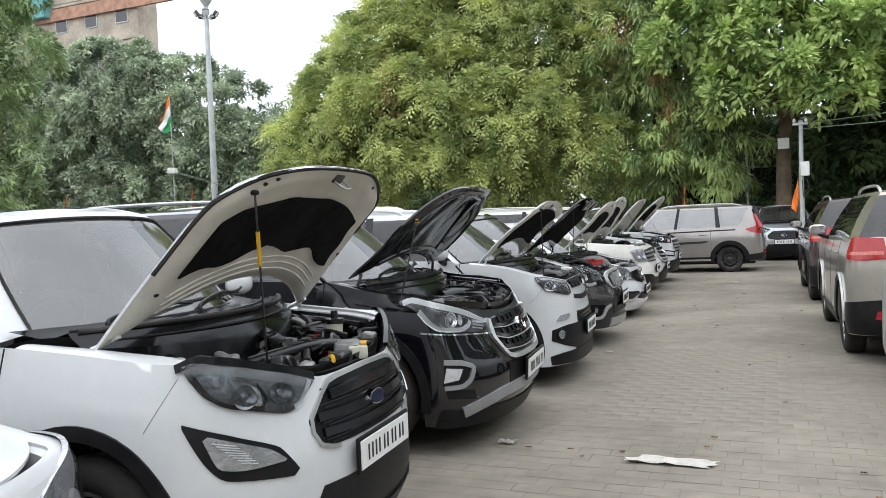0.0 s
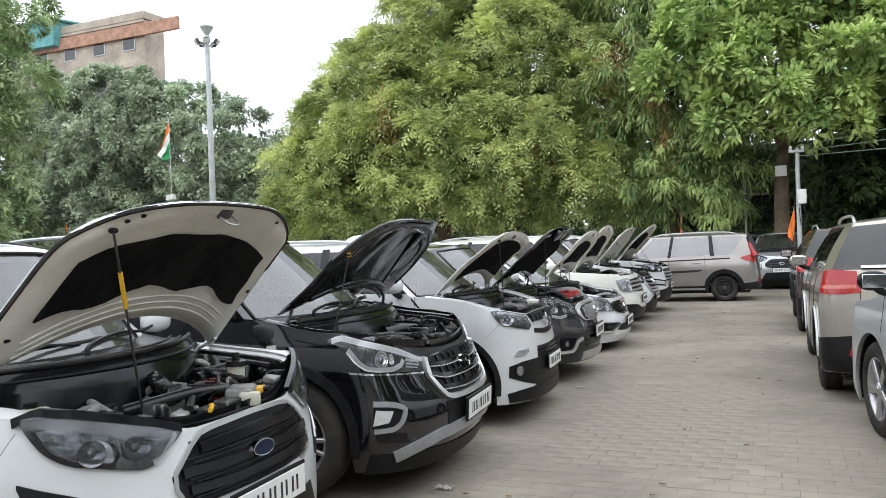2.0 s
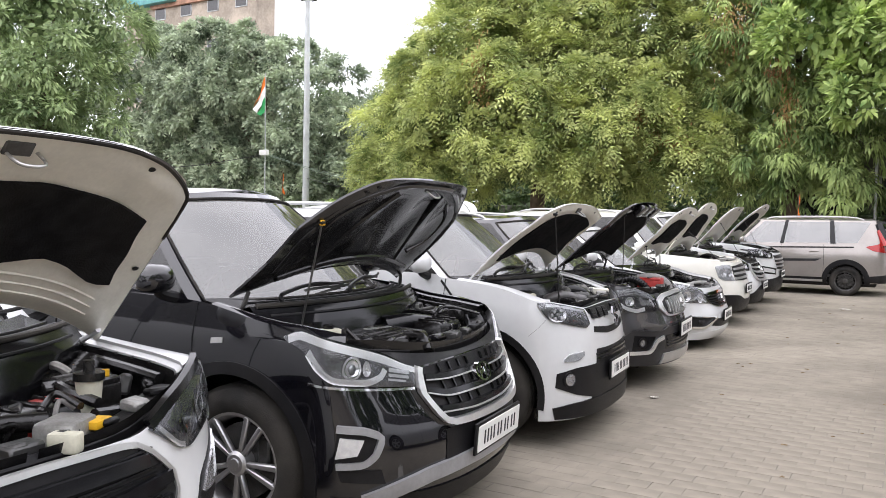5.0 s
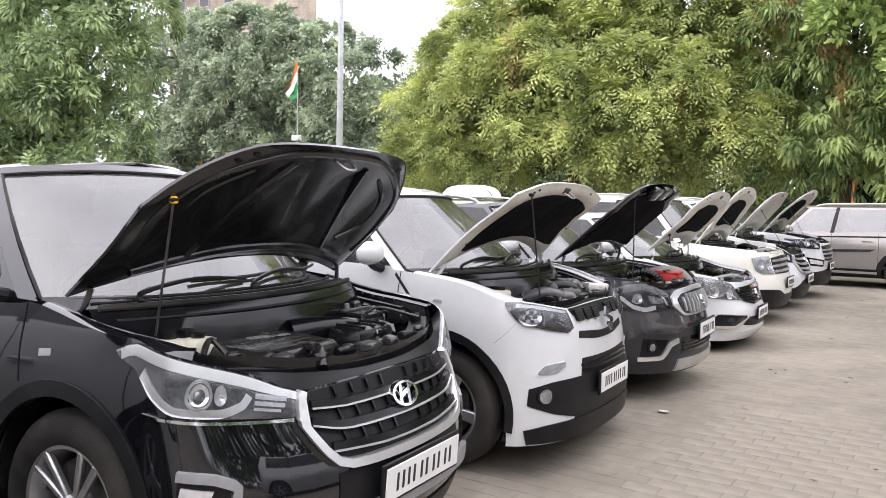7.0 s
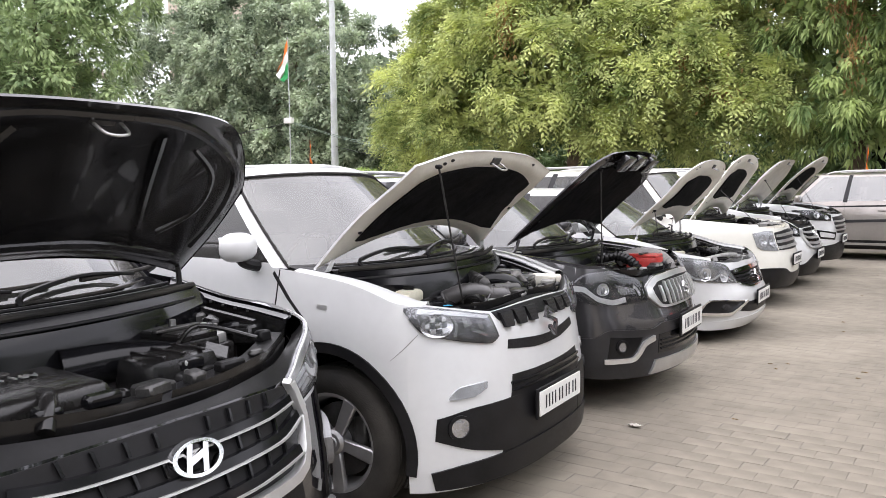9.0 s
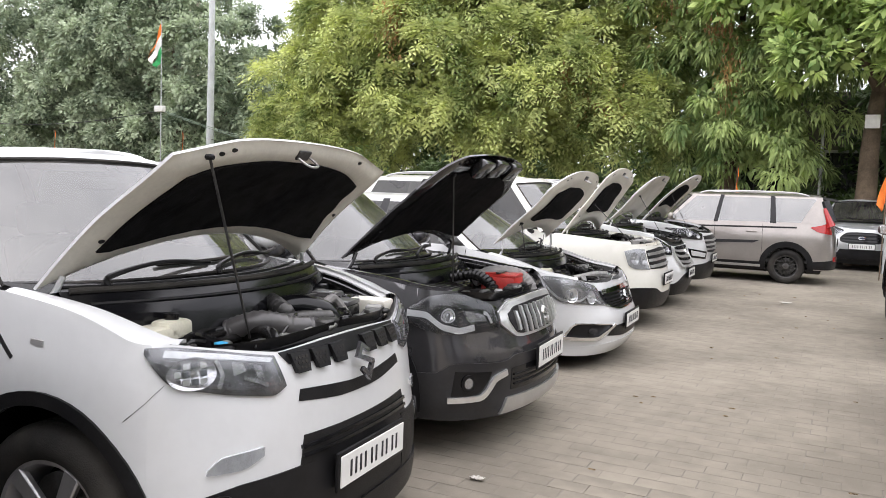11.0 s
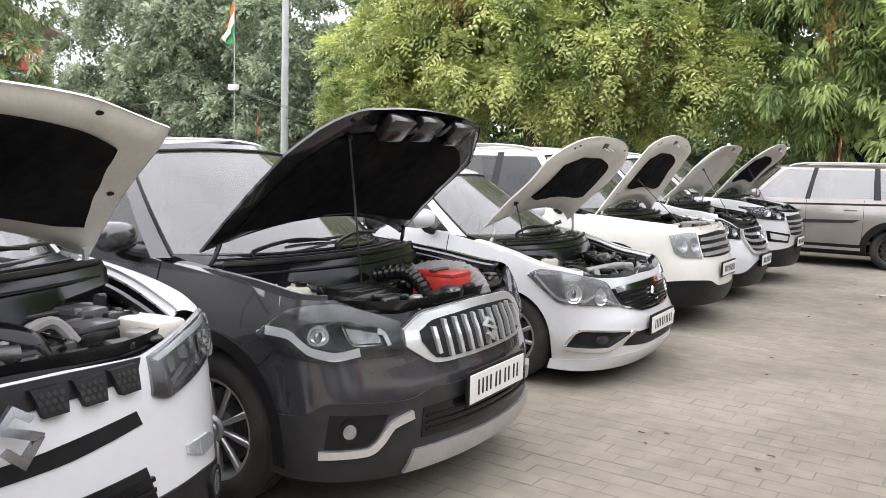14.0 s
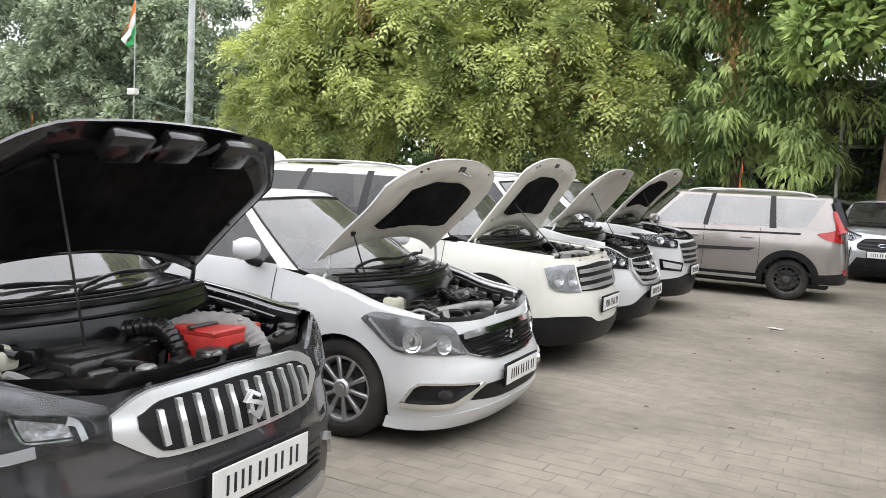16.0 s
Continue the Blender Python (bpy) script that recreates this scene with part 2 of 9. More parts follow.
def leaf_material(name, dark, light, trans=0.25):
    m = bpy.data.materials.new(name)
    m.use_nodes = True
    n, l = m.node_tree.nodes, m.node_tree.links
    b = n["Principled BSDF"]
    b.inputs["Roughness"].default_value = 0.6
    b.inputs["Specular IOR Level"].default_value = 0.22
    geo = n.new("ShaderNodeNewGeometry")
    co = n.new("ShaderNodeTexCoord")
    nz = n.new("ShaderNodeTexNoise")
    nz.inputs["Scale"].default_value, nz.inputs["Detail"].default_value = 0.9, 2.0
    l.new(co.outputs["Object"], nz.inputs["Vector"])
    # metre-wide dark and light patches paint in shaded gaps and lit clumps
    st = n.new("ShaderNodeMapRange")
    st.inputs[1].default_value, st.inputs[2].default_value, st.inputs[3].default_value, st.inputs[4].default_value = 0.3, 0.7, 0.22, 0.86
    l.new(nz.outputs["Fac"], st.inputs[0])
    ad = n.new("ShaderNodeMath")
    ad.operation = "MULTIPLY_ADD"
    l.new(geo.outputs["Random Per Island"], ad.inputs[0])
    ad.inputs[1].default_value = 0.28
    l.new(st.outputs[0], ad.inputs[2])
    ramp = n.new("ShaderNodeValToRGB")
    ramp.color_ramp.elements[0].position, ramp.color_ramp.elements[1].position = 0.36, 0.98
    ramp.color_ramp.elements[0].color, ramp.color_ramp.elements[1].color = (*dark, 1), (*light, 1)
    l.new(ad.outputs[0], ramp.inputs[0])
    l.new(ramp.outputs[0], b.inputs["Base Color"])
    tr = n.new("ShaderNodeBsdfTranslucent")
    l.new(ramp.outputs[0], tr.inputs["Color"])
    mx = n.new("ShaderNodeMixShader")
    mx.inputs[0].default_value = trans
    l.new(b.outputs[0], mx.inputs[1])
    l.new(tr.outputs[0], mx.inputs[2])
    l.new(mx.outputs[0], n["Material Output"].inputs["Surface"])
    return m


LEAF_GREEN = leaf_material("mid_green_leaf", (0.11, 0.17, 0.075), (0.54, 0.66, 0.34), 0.28)
LEAF_NEEM = leaf_material("neem_leaf", (0.155, 0.22, 0.07), (0.74, 0.79, 0.32), 0.30)
LEAF_GREY = leaf_material("grey_leaf", (0.12, 0.165, 0.105), (0.60, 0.68, 0.48), 0.28)
LEAF_DROOP = leaf_material("drooping_leaf", (0.11, 0.18, 0.06), (0.62, 0.74, 0.30), 0.28)
LEAF_BRIGHT = leaf_material("bright_leaf", (0.12, 0.21, 0.06), (0.64, 0.77, 0.28), 0.30)
# darker leaf colour; on the undergrowth and garden plants it imitates shade
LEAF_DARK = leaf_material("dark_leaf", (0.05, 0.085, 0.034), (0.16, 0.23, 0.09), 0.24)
LEAF_DRY = leaf_material("dry_foliage", (0.277, 0.165, 0.075), (0.583, 0.358, 0.164), 0.42)


def paver_material(name, tone):
    """Dusty grey-beige concrete paver: blotches, fine grain, stains."""
    m = material(name, (0.232, 0.206, 0.166), 0.92, vary=0.20, scale=0.7, bump=0.22, bump_scale=120, tone=tone, spec=0.3)
    return m


PAVER = paver_material("paver", 0.035)
SAND = material("joint_sand", (0.185, 0.166, 0.140), 0.95, vary=0.2, scale=1.2, bump=0.4, bump_scale=90)


# ---------------------------------------------------------------- mesh helpers
def link_mesh(name, verts, faces, mat, parent=None, label="", smooth=True):
    me = bpy.data.meshes.new(name)
    me.from_pydata([tuple(v) for v in verts], [], [tuple(f) for f in faces])
    me.materials.append(mat)
    if smooth:
        me.polygons.foreach_set("use_smooth", [True] * len(me.polygons))
        me.set_sharp_from_angle(angle=radians(38))
    ob = new(name, me)
    if parent is not None:
        ob.parent = parent
    if label:
        ob["label"] = label
    return ob


def part(name, bm, mat, parent=None, label="", smooth=True):
    """Links a bmesh as one mesh object under a thing or a part."""
    bmesh.ops.recalc_face_normals(bm, faces=bm.faces[:])
    me = bpy.data.meshes.new(name)
    bm.to_mesh(me)
    bm.free()
    me.materials.append(mat)
    if smooth:
        me.polygons.foreach_set("use_smooth", [True] * len(me.polygons))
        me.set_sharp_from_angle(angle=radians(38))
    ob = new(name, me)
    if parent is not None:
        ob.parent = parent
    if label:
        ob["label"] = label
    return ob


def thing(name, label, category, m=None, group="", kind=""):
    ob = new(name)
    ob.empty_display_size = 0.2
    if m is not None:
        ob.matrix_world = m
    return tagged(ob, label, category, group, kind)


def add_box(bm, c, size, bevel=0.01, seg=2, rot=None, taper=1.0):
    """A rounded box centred at c, its top scaled by taper."""
    r = bmesh.ops.create_cube(bm, size=1.0)
    vs = r["verts"]
    for v in vs:
        k = taper if v.co.z > 0 else 1.0
        v.co = Vector((v.co.x * size[0] * k, v.co.y * size[1] * k, v.co.z * size[2]))
    if bevel:
        es = list({e for v in vs for e in v.link_edges})
        g = bmesh.ops.bevel(bm, geom=es, offset=bevel, segments=seg, affect="EDGES", profile=0.5)
        vs = list({v for f in g["faces"] for v in f.verts} | {v for v in vs if v.is_valid})
    m = Matrix.Translation(c)
    if rot is not None:
        m = m @ Euler([radians(a) for a in rot]).to_matrix().to_4x4()
    bmesh.ops.transform(bm, matrix=m, verts=vs)
    return bm


def box(c, size, bevel=0.01, seg=2, rot=None, taper=1.0):
    return add_box(bmesh.new(), c, size, bevel, seg, rot, taper)


def smooth_line(pts, n=8):
    """A Catmull-Rom line through the points."""
    p = [Vector(q) for q in pts]
    if len(p) == 2:
        return [p[0].lerp(p[1], i / n) for i in range(n + 1)]
    out = []
    for i in range(len(p) - 1):
        a, b, c, d = p[max(i - 1, 0)], p[i], p[i + 1], p[min(i + 2, len(p) - 1)]
        for k in range(n):
            t = k / n
            out.append(0.5 * ((2 * b) + (c - a) * t + (2 * a - 5 * b + 4 * c - d) * t * t + (3 * b - a - 3 * c + d) * t ** 3))
    return out + [p[-1]]


def add_tube(bm, pts, r, sides=8, n=6, ribs=0.0, ends=True):
    """A tube along the points; r is a number or one for each end; ribs makes it corrugated."""
    line = smooth_line(pts, n)
    r0, r1 = r if isinstance(r, tuple) else (r, r)
    rings, up = [], Vector((0.13, 0.21, 0.97)).normalized()
    for i, q in enumerate(line):
        d = (line[min(i + 1, len(line) - 1)] - line[max(i - 1, 0)]).normalized()
        a = d.cross(up)
        if a.length < 1e-4:
            a = d.cross(Vector((1, 0, 0)))
        a.normalize()
        b = d.cross(a)
        f = i / (len(line) - 1)
        rad = (r0 + (r1 - r0) * f) * (1 + (ribs if i % 2 else -ribs))
        rings.append([bm.verts.new(q + rad * (a * math.cos(k * math.tau / sides) + b * math.sin(k * math.tau / sides))) for k in range(sides)])
    for s, t in zip(rings, rings[1:]):
        for k in range(sides):
            bm.faces.new((s[k], s[(k + 1) % sides], t[(k + 1) % sides], t[k]))
    if ends:
        bm.faces.new(rings[0][::-1])
        bm.faces.new(rings[-1])
    return bm


def tube(pts, r, sides=8, n=6, ribs=0.0):
    return add_tube(bmesh.new(), pts, r, sides, n, ribs)


def add_lathe(bm, profile, seg=32, axis="Y", m=None, caps=True):
    """Turns (radius, height) pairs about an axis."""
    rings = []
    for rad, h in profile:
        ring = []
        for k in range(seg):
            c, s = rad * math.cos(k * math.tau / seg), rad * math.sin(k * math.tau / seg)
            co = Vector((c, h, s)) if axis == "Y" else Vector((c, s, h)) if axis == "Z" else Vector((h, c, s))
            ring.append(bm.verts.new(m @ co if m is not None else co))
        rings.append(ring)
    for a, b in zip(rings, rings[1:]):
        for k in range(seg):
            bm.faces.new((a[k], a[(k + 1) % seg], b[(k + 1) % seg], b[k]))
    if caps and profile[0][0] > 1e-5:
        bm.faces.new(rings[0][::-1])
    if caps and profile[-1][0] > 1e-5:
        bm.faces.new(rings[-1])
    return bm


def lathe(profile, seg=32, axis="Y", m=None, caps=True):
    return add_lathe(bmesh.new(), profile, seg, axis, m, caps)


def word(text, size, depth, mat, parent, m, label=""):
    """Raised lettering in the built-in font, turned into a mesh."""
    cu = bpy.data.curves.new("lettering", "FONT")
    cu.body, cu.size, cu.extrude, cu.align_x, cu.align_y = text, size, depth, "CENTER", "CENTER"
    tmp = bpy.data.objects.new("tmp", cu)
    scene.collection.objects.link(tmp)
    dg = bpy.context.evaluated_depsgraph_get()
    me = bpy.data.meshes.new_from_object(tmp.evaluated_get(dg))
    bpy.data.objects.remove(tmp)
    me.materials.clear()
    me.materials.append(mat)
    ob = new("lettering", me)
    ob.parent = parent
    ob.matrix_local = m
    if label:
        ob["label"] = label
    return ob


# -- shape --
def curve_through(pts):
    """A smooth function through (a, b) pairs."""
    a = np.array([p[0] for p in pts], float)
    b = np.array([p[1] for p in pts], float)
    m = np.gradient(b, a) if len(a) > 2 else np.full(2, (b[1] - b[0]) / (a[1] - a[0]))
    for i in range(1, len(a) - 1):
        if (b[i] - b[i - 1]) * (b[i + 1] - b[i]) <= 0:
            m[i] = 0.0

    def f(t):
        t = np.clip(np.asarray(t, float), a[0], a[-1])
        i = np.clip(np.searchsorted(a, t, side="right") - 1, 0, len(a) - 2)
        h = a[i + 1] - a[i]
        u = (t - a[i]) / h
        return ((2 * u ** 3 - 3 * u ** 2 + 1) * b[i] + (u ** 3 - 2 * u ** 2 + u) * h * m[i]
                + (-2 * u ** 3 + 3 * u ** 2) * b[i + 1] + (u ** 3 - u ** 2) * h * m[i + 1])
    return f


class Shape:
    """The outer skin of a car: x ahead from its nose, y to its left, z up. s runs from the nose's middle round its right side."""

    def __init__(self, k):
        self.k = k
        L, hw = k["L"], k["W"] / 2
        fd, fn, rd, rn = k["fd"], k["fn"], k["rd"], k["rn"]
        t = np.linspace(0, math.pi / 2, 120)
        y1, x1 = hw * np.sin(t) ** (2 / fn), -fd + fd * np.cos(t) ** (2 / fn)
        y2 = np.full(30, hw)[1:-1]
        x2 = np.linspace(-fd, -(L - rd), 30)[1:-1]
        y3, x3 = hw * np.sin(t[::-1]) ** (2 / rn), -(L - rd) - rd * np.cos(t[::-1]) ** (2 / rn)
        px, py = np.concatenate([x1, x2, x3]), np.concatenate([y1, y2, y3])
        s = np.concatenate([[0], np.cumsum(np.hypot(np.diff(px), np.diff(py)))])
        tx, ty = np.gradient(px, s), np.gradient(py, s)
        ln = np.hypot(tx, ty)
        self.s, self.px, self.py, self.nx, self.ny = s, px, py, ty / ln, -tx / ln
        self.s_front, self.s_rear, self.s_end = s[119], s[-120], s[-1]
        self.ff, self.fs, self.fr = curve_through(k["ff"]), curve_through(k["fs"]), curve_through(k["fr"])
        self.top = curve_through([(-x, z) for x, z in k["top"]])

    def at(self, s, z, off=0.0):
        """The point of the skin at s (positive: right side) and height z, pushed out by off."""
        s, z = np.broadcast_arrays(np.asarray(s, float), np.asarray(z, float))
        sa = np.clip(np.abs(s), 0, self.s_end)
        px, py = np.interp(sa, self.s, self.px), np.interp(sa, self.s, self.py)
        nx, ny = np.interp(sa, self.s, self.nx), np.interp(sa, self.s, self.ny)
        o = np.where(nx > 0, nx * nx * self.ff(z), nx * nx * self.fr(z)) + ny * ny * self.fs(z) + off
        return np.stack([px + nx * o, -np.sign(s) * (py + ny * o), self.low(z) + np.zeros_like(px)], -1)

    def low(self, z):
        """Heights of the lower body, let down where the car's numbers say so."""
        m = self.k.get("let_down")
        return np.interp(z, [a for a, _ in m], [b for _, b in m]) if m else z

    def raised(self, z):
        """The number that low() takes to the height z."""
        m = self.k.get("let_down")
        return np.interp(z, [b for _, b in m], [a for a, _ in m]) if m else z

    def line(self, x):
        """Height of the closed bonnet's side line, let down like the body under it."""
        return self.low(self.top(x))

    def s_of_x(self, x):
        return self.s_front + (-self.k["fd"] - x)

    def ztop(self, s):
        """The skin's top edge: along the lamps and the grille where the car gives it, else along the waist."""
        sa = np.abs(np.asarray(s, float))
        z = self.top(-np.interp(sa, self.s, self.px))
        edge = self.k.get("edge")
        if not edge:
            return z
        g = np.interp(sa, [p[0] for p in edge], [p[1] for p in edge])
        f = np.clip((sa - edge[-1][0]) / 0.2, 0, 1)
        return g * (1 - f) + z * f

    def arch(self, s, r):
        """The lower edge of the skin at s with wheel openings of radius r."""
        k = self.k
        x = np.interp(np.abs(s), self.s, self.px)
        z = np.interp(-x, [0, k["fo"] - 0.4, k["fo"] + 0.5, k["L"] - 0.6, k["L"]], [k["zb"], k["zb"], k["sill"], k["sill"], k["zr"]])
        for xw in (-k["fo"], -k["fo"] - k["wb"]):
            d = np.abs(x - xw)
            z = np.where((d < r) & (np.abs(s) > 0.3), np.maximum(z, self.raised(k["wr"] + np.sqrt(np.maximum(r * r - d * d, 0)))), z)
        return z
# -- end shape --


def grid_faces(nu, nv, base=0, flip=False):
    f = []
    for i in range(nu - 1):
        for j in range(nv - 1):
            a, b, c, d = base + i * nv + j, base + (i + 1) * nv + j, base + (i + 1) * nv + j + 1, base + i * nv + j + 1
            f.append((a, d, c, b) if flip else (a, b, c, d))
    return f


def skin_patch(sh, S, Z, off, thick, flip=False):
    """A slab that lies on the skin over a grid of (s, z), off metres proud and thick metres deep."""
    nu, nv = S.shape
    top = sh.at(S, Z, off).reshape(-1, 3)
    low = sh.at(S, Z, off - thick).reshape(-1, 3)
    n = nu * nv
    faces = grid_faces(nu, nv, 0, flip)
    rim = [i * nv for i in range(nu)] + [(nu - 1) * nv + j for j in range(1, nv)] + [i * nv + nv - 1 for i in range(nu - 2, -1, -1)] + [j for j in range(nv - 2, 0, -1)]
    for a, b in zip(rim, rim[1:] + rim[:1]):
        faces.append((a, n + a, n + b, b) if flip else (a, b, n + b, n + a))
    return np.concatenate([top, low]), faces


def resample(pts, n):
    p = np.array(pts, float)
    d = np.concatenate([[0], np.cumsum(np.hypot(*np.diff(p, axis=0).T))])
    t = np.linspace(0, d[-1], n)
    return np.stack([np.interp(t, d, p[:, 0]), np.interp(t, d, p[:, 1])], -1)


def eased(pts):
    """A line with its corners rounded off; the ends stay."""
    for g in (0.13, 0.25) if len(pts) > 2 else ():
        p = np.array(pts, float)
        a, b = p[:-1] * (1 - g) + p[1:] * g, p[:-1] * g + p[1:] * (1 - g)
        pts = np.concatenate([p[:1], np.stack([a, b], 1).reshape(-1, 2)[1:-1], p[-1:]])
    return pts


def ruled(lo, hi, nu=14, nv=6):
    """A grid of (s, z) between a lower and an upper line."""
    nu = max(nu, 22) if max(len(lo), len(hi)) > 2 else nu
    a, b = resample(eased(lo), nu), resample(eased(hi), nu)
    f = np.linspace(0, 1, nv)[None, :, None]
    g = a[:, None] * (1 - f) + b[:, None] * f
    return g[..., 0], g[..., 1]


def ribbon(line, width, nu=20, nv=3):
    """A grid of (s, z) along a line, width metres wide."""
    p = resample(eased(line), max(nu, 22) if len(line) > 2 else nu)
    d = np.gradient(p, axis=0)
    d /= np.hypot(*d.T)[:, None] + 1e-9
    nrm = np.stack([-d[:, 1], d[:, 0]], -1)
    f = (np.linspace(-0.5, 0.5, nv) * width)[None, :, None]
    g = p[:, None] + nrm[:, None] * f
    return g[..., 0], g[..., 1]


def disc(c, rs, rz, nu=20, nv=4, r0=0.0):
    a = np.linspace(0, math.tau, nu)[:, None]
    r = np.linspace(r0, 1, nv)[None, :]
    return c[0] + rs * r * np.cos(a), c[1] + rz * r * np.sin(a)


def on_skin(name, sh, grid, off, thick, mat, parent, label="", side=0):
    """A part lying on the skin. side 1: as given (right side), -1: mirrored to the left."""
    S, Z = grid
    v, f = skin_patch(sh, -S if side < 0 else S, Z, off, thick)
    me = link_mesh(name, v, f, mat, parent, label)
    bm = bmesh.new()
    bm.from_mesh(me.data)
    bmesh.ops.recalc_face_normals(bm, faces=bm.faces[:])
    bm.to_mesh(me.data)
    bm.free()
    return me


def both(name, sh, grid, off, thick, mat, parent, label=""):
    return [on_skin(name, sh, grid, off, thick, mat, parent, label, d) for d in (1, -1)]


# ---------------------------------------------------------------- wheels
def wheel_parts(style, r, width, rim_mat):
    """Tyre, rim and hub of one wheel about the y axis, its outer face at -y; returns meshes."""
    w = width / 2
    rr = r * 0.66
    tyre = lathe([(rr, -w + 0.012), (rr + 0.02, -w), (r - 0.07, -w - 0.006), (r - 0.025, -w + 0.006), (r - 0.006, -w + 0.03), (r, -w + 0.05), (r - 0.009, -w + 0.052),
                  (r - 0.009, -w + 0.060), (r, -w + 0.062), (r, -0.006), (r - 0.009, -0.004), (r - 0.009, 0.004), (r, 0.006), (r, w - 0.062), (r - 0.009, w - 0.060), (r - 0.009, w - 0.052), (r, w - 0.05), (r - 0.02, w - 0.01), (rr, w)], 40, "Y", None, False)
    rim = bmesh.new()
    add_lathe(rim, [(rr - 0.035, 0.06), (rr - 0.03, -w + 0.04), (rr - 0.014, -w + 0.016), (rr + 0.004, -w + 0.012), (rr + 0.004, 0.06)], 40, "Y", None, False)
    spokes = {"five": 5, "ten": 10, "twin": 5, "many": 14}[style]
    for i in range(spokes):
        a = i * 360 / spokes + 9
        offs = (-11, 11) if style == "twin" else (0,)
        for o in offs:
            m = Matrix.Rotation(radians(a + o), 4, "Y")
            wd = {"five": 0.075, "ten": 0.032, "twin": 0.032, "many": 0.016}[style]
            b2 = bmesh.new()
            add_box(b2, (rr * 0.56, -w + 0.034, 0), (rr * 0.86, 0.03, wd), 0.007, 1, (0, 0, -4))
            for v in b2.verts:
                if v.co.x < rr * 0.5:
                    v.co.z *= 0.72
            bmesh.ops.transform(b2, matrix=m, verts=b2.verts)
            tmp = bpy.data.meshes.new("tmp")
            b2.to_mesh(tmp)
            b2.free()
            rim.from_mesh(tmp)
            bpy.data.meshes.remove(tmp)
    add_lathe(rim, [(0.0, -w + 0.012), (0.045, -w + 0.012), (0.06, -w + 0.025), (0.066, 0.02)], 20)
    disc_bm = lathe([(0.0, -w + 0.085), (rr * 0.74, -w + 0.085), (rr * 0.74, -w + 0.11), (0.0, -w + 0.11)], 32)
    add_box(disc_bm, (rr * 0.52, -w + 0.09, 0.05), (0.07, 0.06, 0.16), 0.01, 1)
    cap = lathe([(0.0, -w + 0.004), (0.026, -w + 0.005), (0.03, -w + 0.014)], 18)
    return tyre, rim, disc_bm, cap


def add_wheels(car_ob, k, style, rim_mat, turn=0.0):
    w = k.get("ww", 0.205)
    tyre, rim, brake, cap = wheel_parts(style, k["wr"], w, rim_mat)
    root = None
    for i, (x, side) in enumerate(((-k["fo"], -1), (-k["fo"], 1), (-k["fo"] - k["wb"], -1), (-k["fo"] - k["wb"], 1))):
        y = side * (k["W"] / 2 - w / 2 - 0.025)
        rz = (180 if side > 0 else 0) + (turn if i < 2 else 0)
        if root is None:
            root = part("wheel", tyre, RUBBER, car_ob, "dusty black tyre on an alloy rim")
            part("rim", rim, rim_mat, root, "alloy rim")
            part("brake_disc", brake, DARK_METAL, root)
            part("hub_cap", cap, rim_mat, root)
            ob = root
        else:
            ob = root.copy()
            scene.collection.objects.link(ob)
            for ch in root.children:
                c2 = ch.copy()
                scene.collection.objects.link(c2)
                c2.parent = ob
        ob.matrix_local = pose(x, y, k["wr"] - 0.004, 0, 17 * i, rz)


# ---------------------------------------------------------------- the car
def stations(sh, r):
    k = sh.k
    ss = list(np.linspace(0.0, sh.s_front, 26))
    lo, hi = sh.s_front, sh.s_rear
    ss += list(np.arange(lo + 0.08, hi, 0.09))
    for xw in (-k["fo"], -k["fo"] - k["wb"]):
        c = sh.s_of_x(xw)
        ss = [q for q in ss if abs(q - c) > r + 0.012]
        ss += [c - r * math.cos(a) for a in np.linspace(0.012, math.pi - 0.012, 21)] + [c - r - 0.004, c + r + 0.004]
    ss += list(np.linspace(sh.s_rear, sh.s_end, 16))
    return np.array(sorted(ss))


def hood_point(sh, u, v, lift=0.0, cut=None):
    """A point of the closed bonnet: u from -1 (left) to 1 (right), v from 0 (nose) to 1 (windscreen)."""
    k = sh.k
    yf, yr = k["hood_w"]
    au = abs(u)
    hw = yf + (yr - yf) * min(1.0, v) ** 0.75
    y = hw * u
    ss = np.linspace(0, sh.s_front + 0.3, 60)
    pts = sh.at(ss, sh.ztop(ss))
    xf = np.interp(abs(yf * u), -pts[:, 1], pts[:, 0]) - k["hood_in"] - (k["nose_cut"] if cut is None else cut) * au ** k.get("nose_pow", 6)
    xr = -k["xc"] - k["wcurve"] * (abs(yr * u) / yr) ** 2
    xr += k.get("hood_curve", 0.0) * (1 - au ** 2)
    x = xf + (xr - xf) * v
    z = float(sh.line(-x)) + k.get("lip", 0.015) + k["crown"] * (1 - au ** 2.4) * (0.35 + 0.65 * math.sin(math.pi * min(1, 0.12 + 0.8 * v)))
    for rx, rw, rh in k.get("ridges", ()):
        z += rh * math.exp(-((au - rx) / rw) ** 2) * min(1, v * 4)
    return Vector((x, -y, z + lift))


def bay_rim(sh, n1=22, n2=26):
    """The edge of the bonnet opening from the nose's middle round the right side to the windscreen."""
    a = [hood_point(sh, i / n1, 0.0, 0.0, 0.03) for i in range(n1)]
    b = [hood_point(sh, 1.0, j / n2, 0.0, 0.03) for j in range(n2 + 1)]
    out = []
    for q in a + b:
        out.append(Vector((q.x + (0.006 if len(out) < n1 else 0), q.y - 0.007 * (1 if len(out) >= n1 else 0), q.z - 0.004)))
    return out


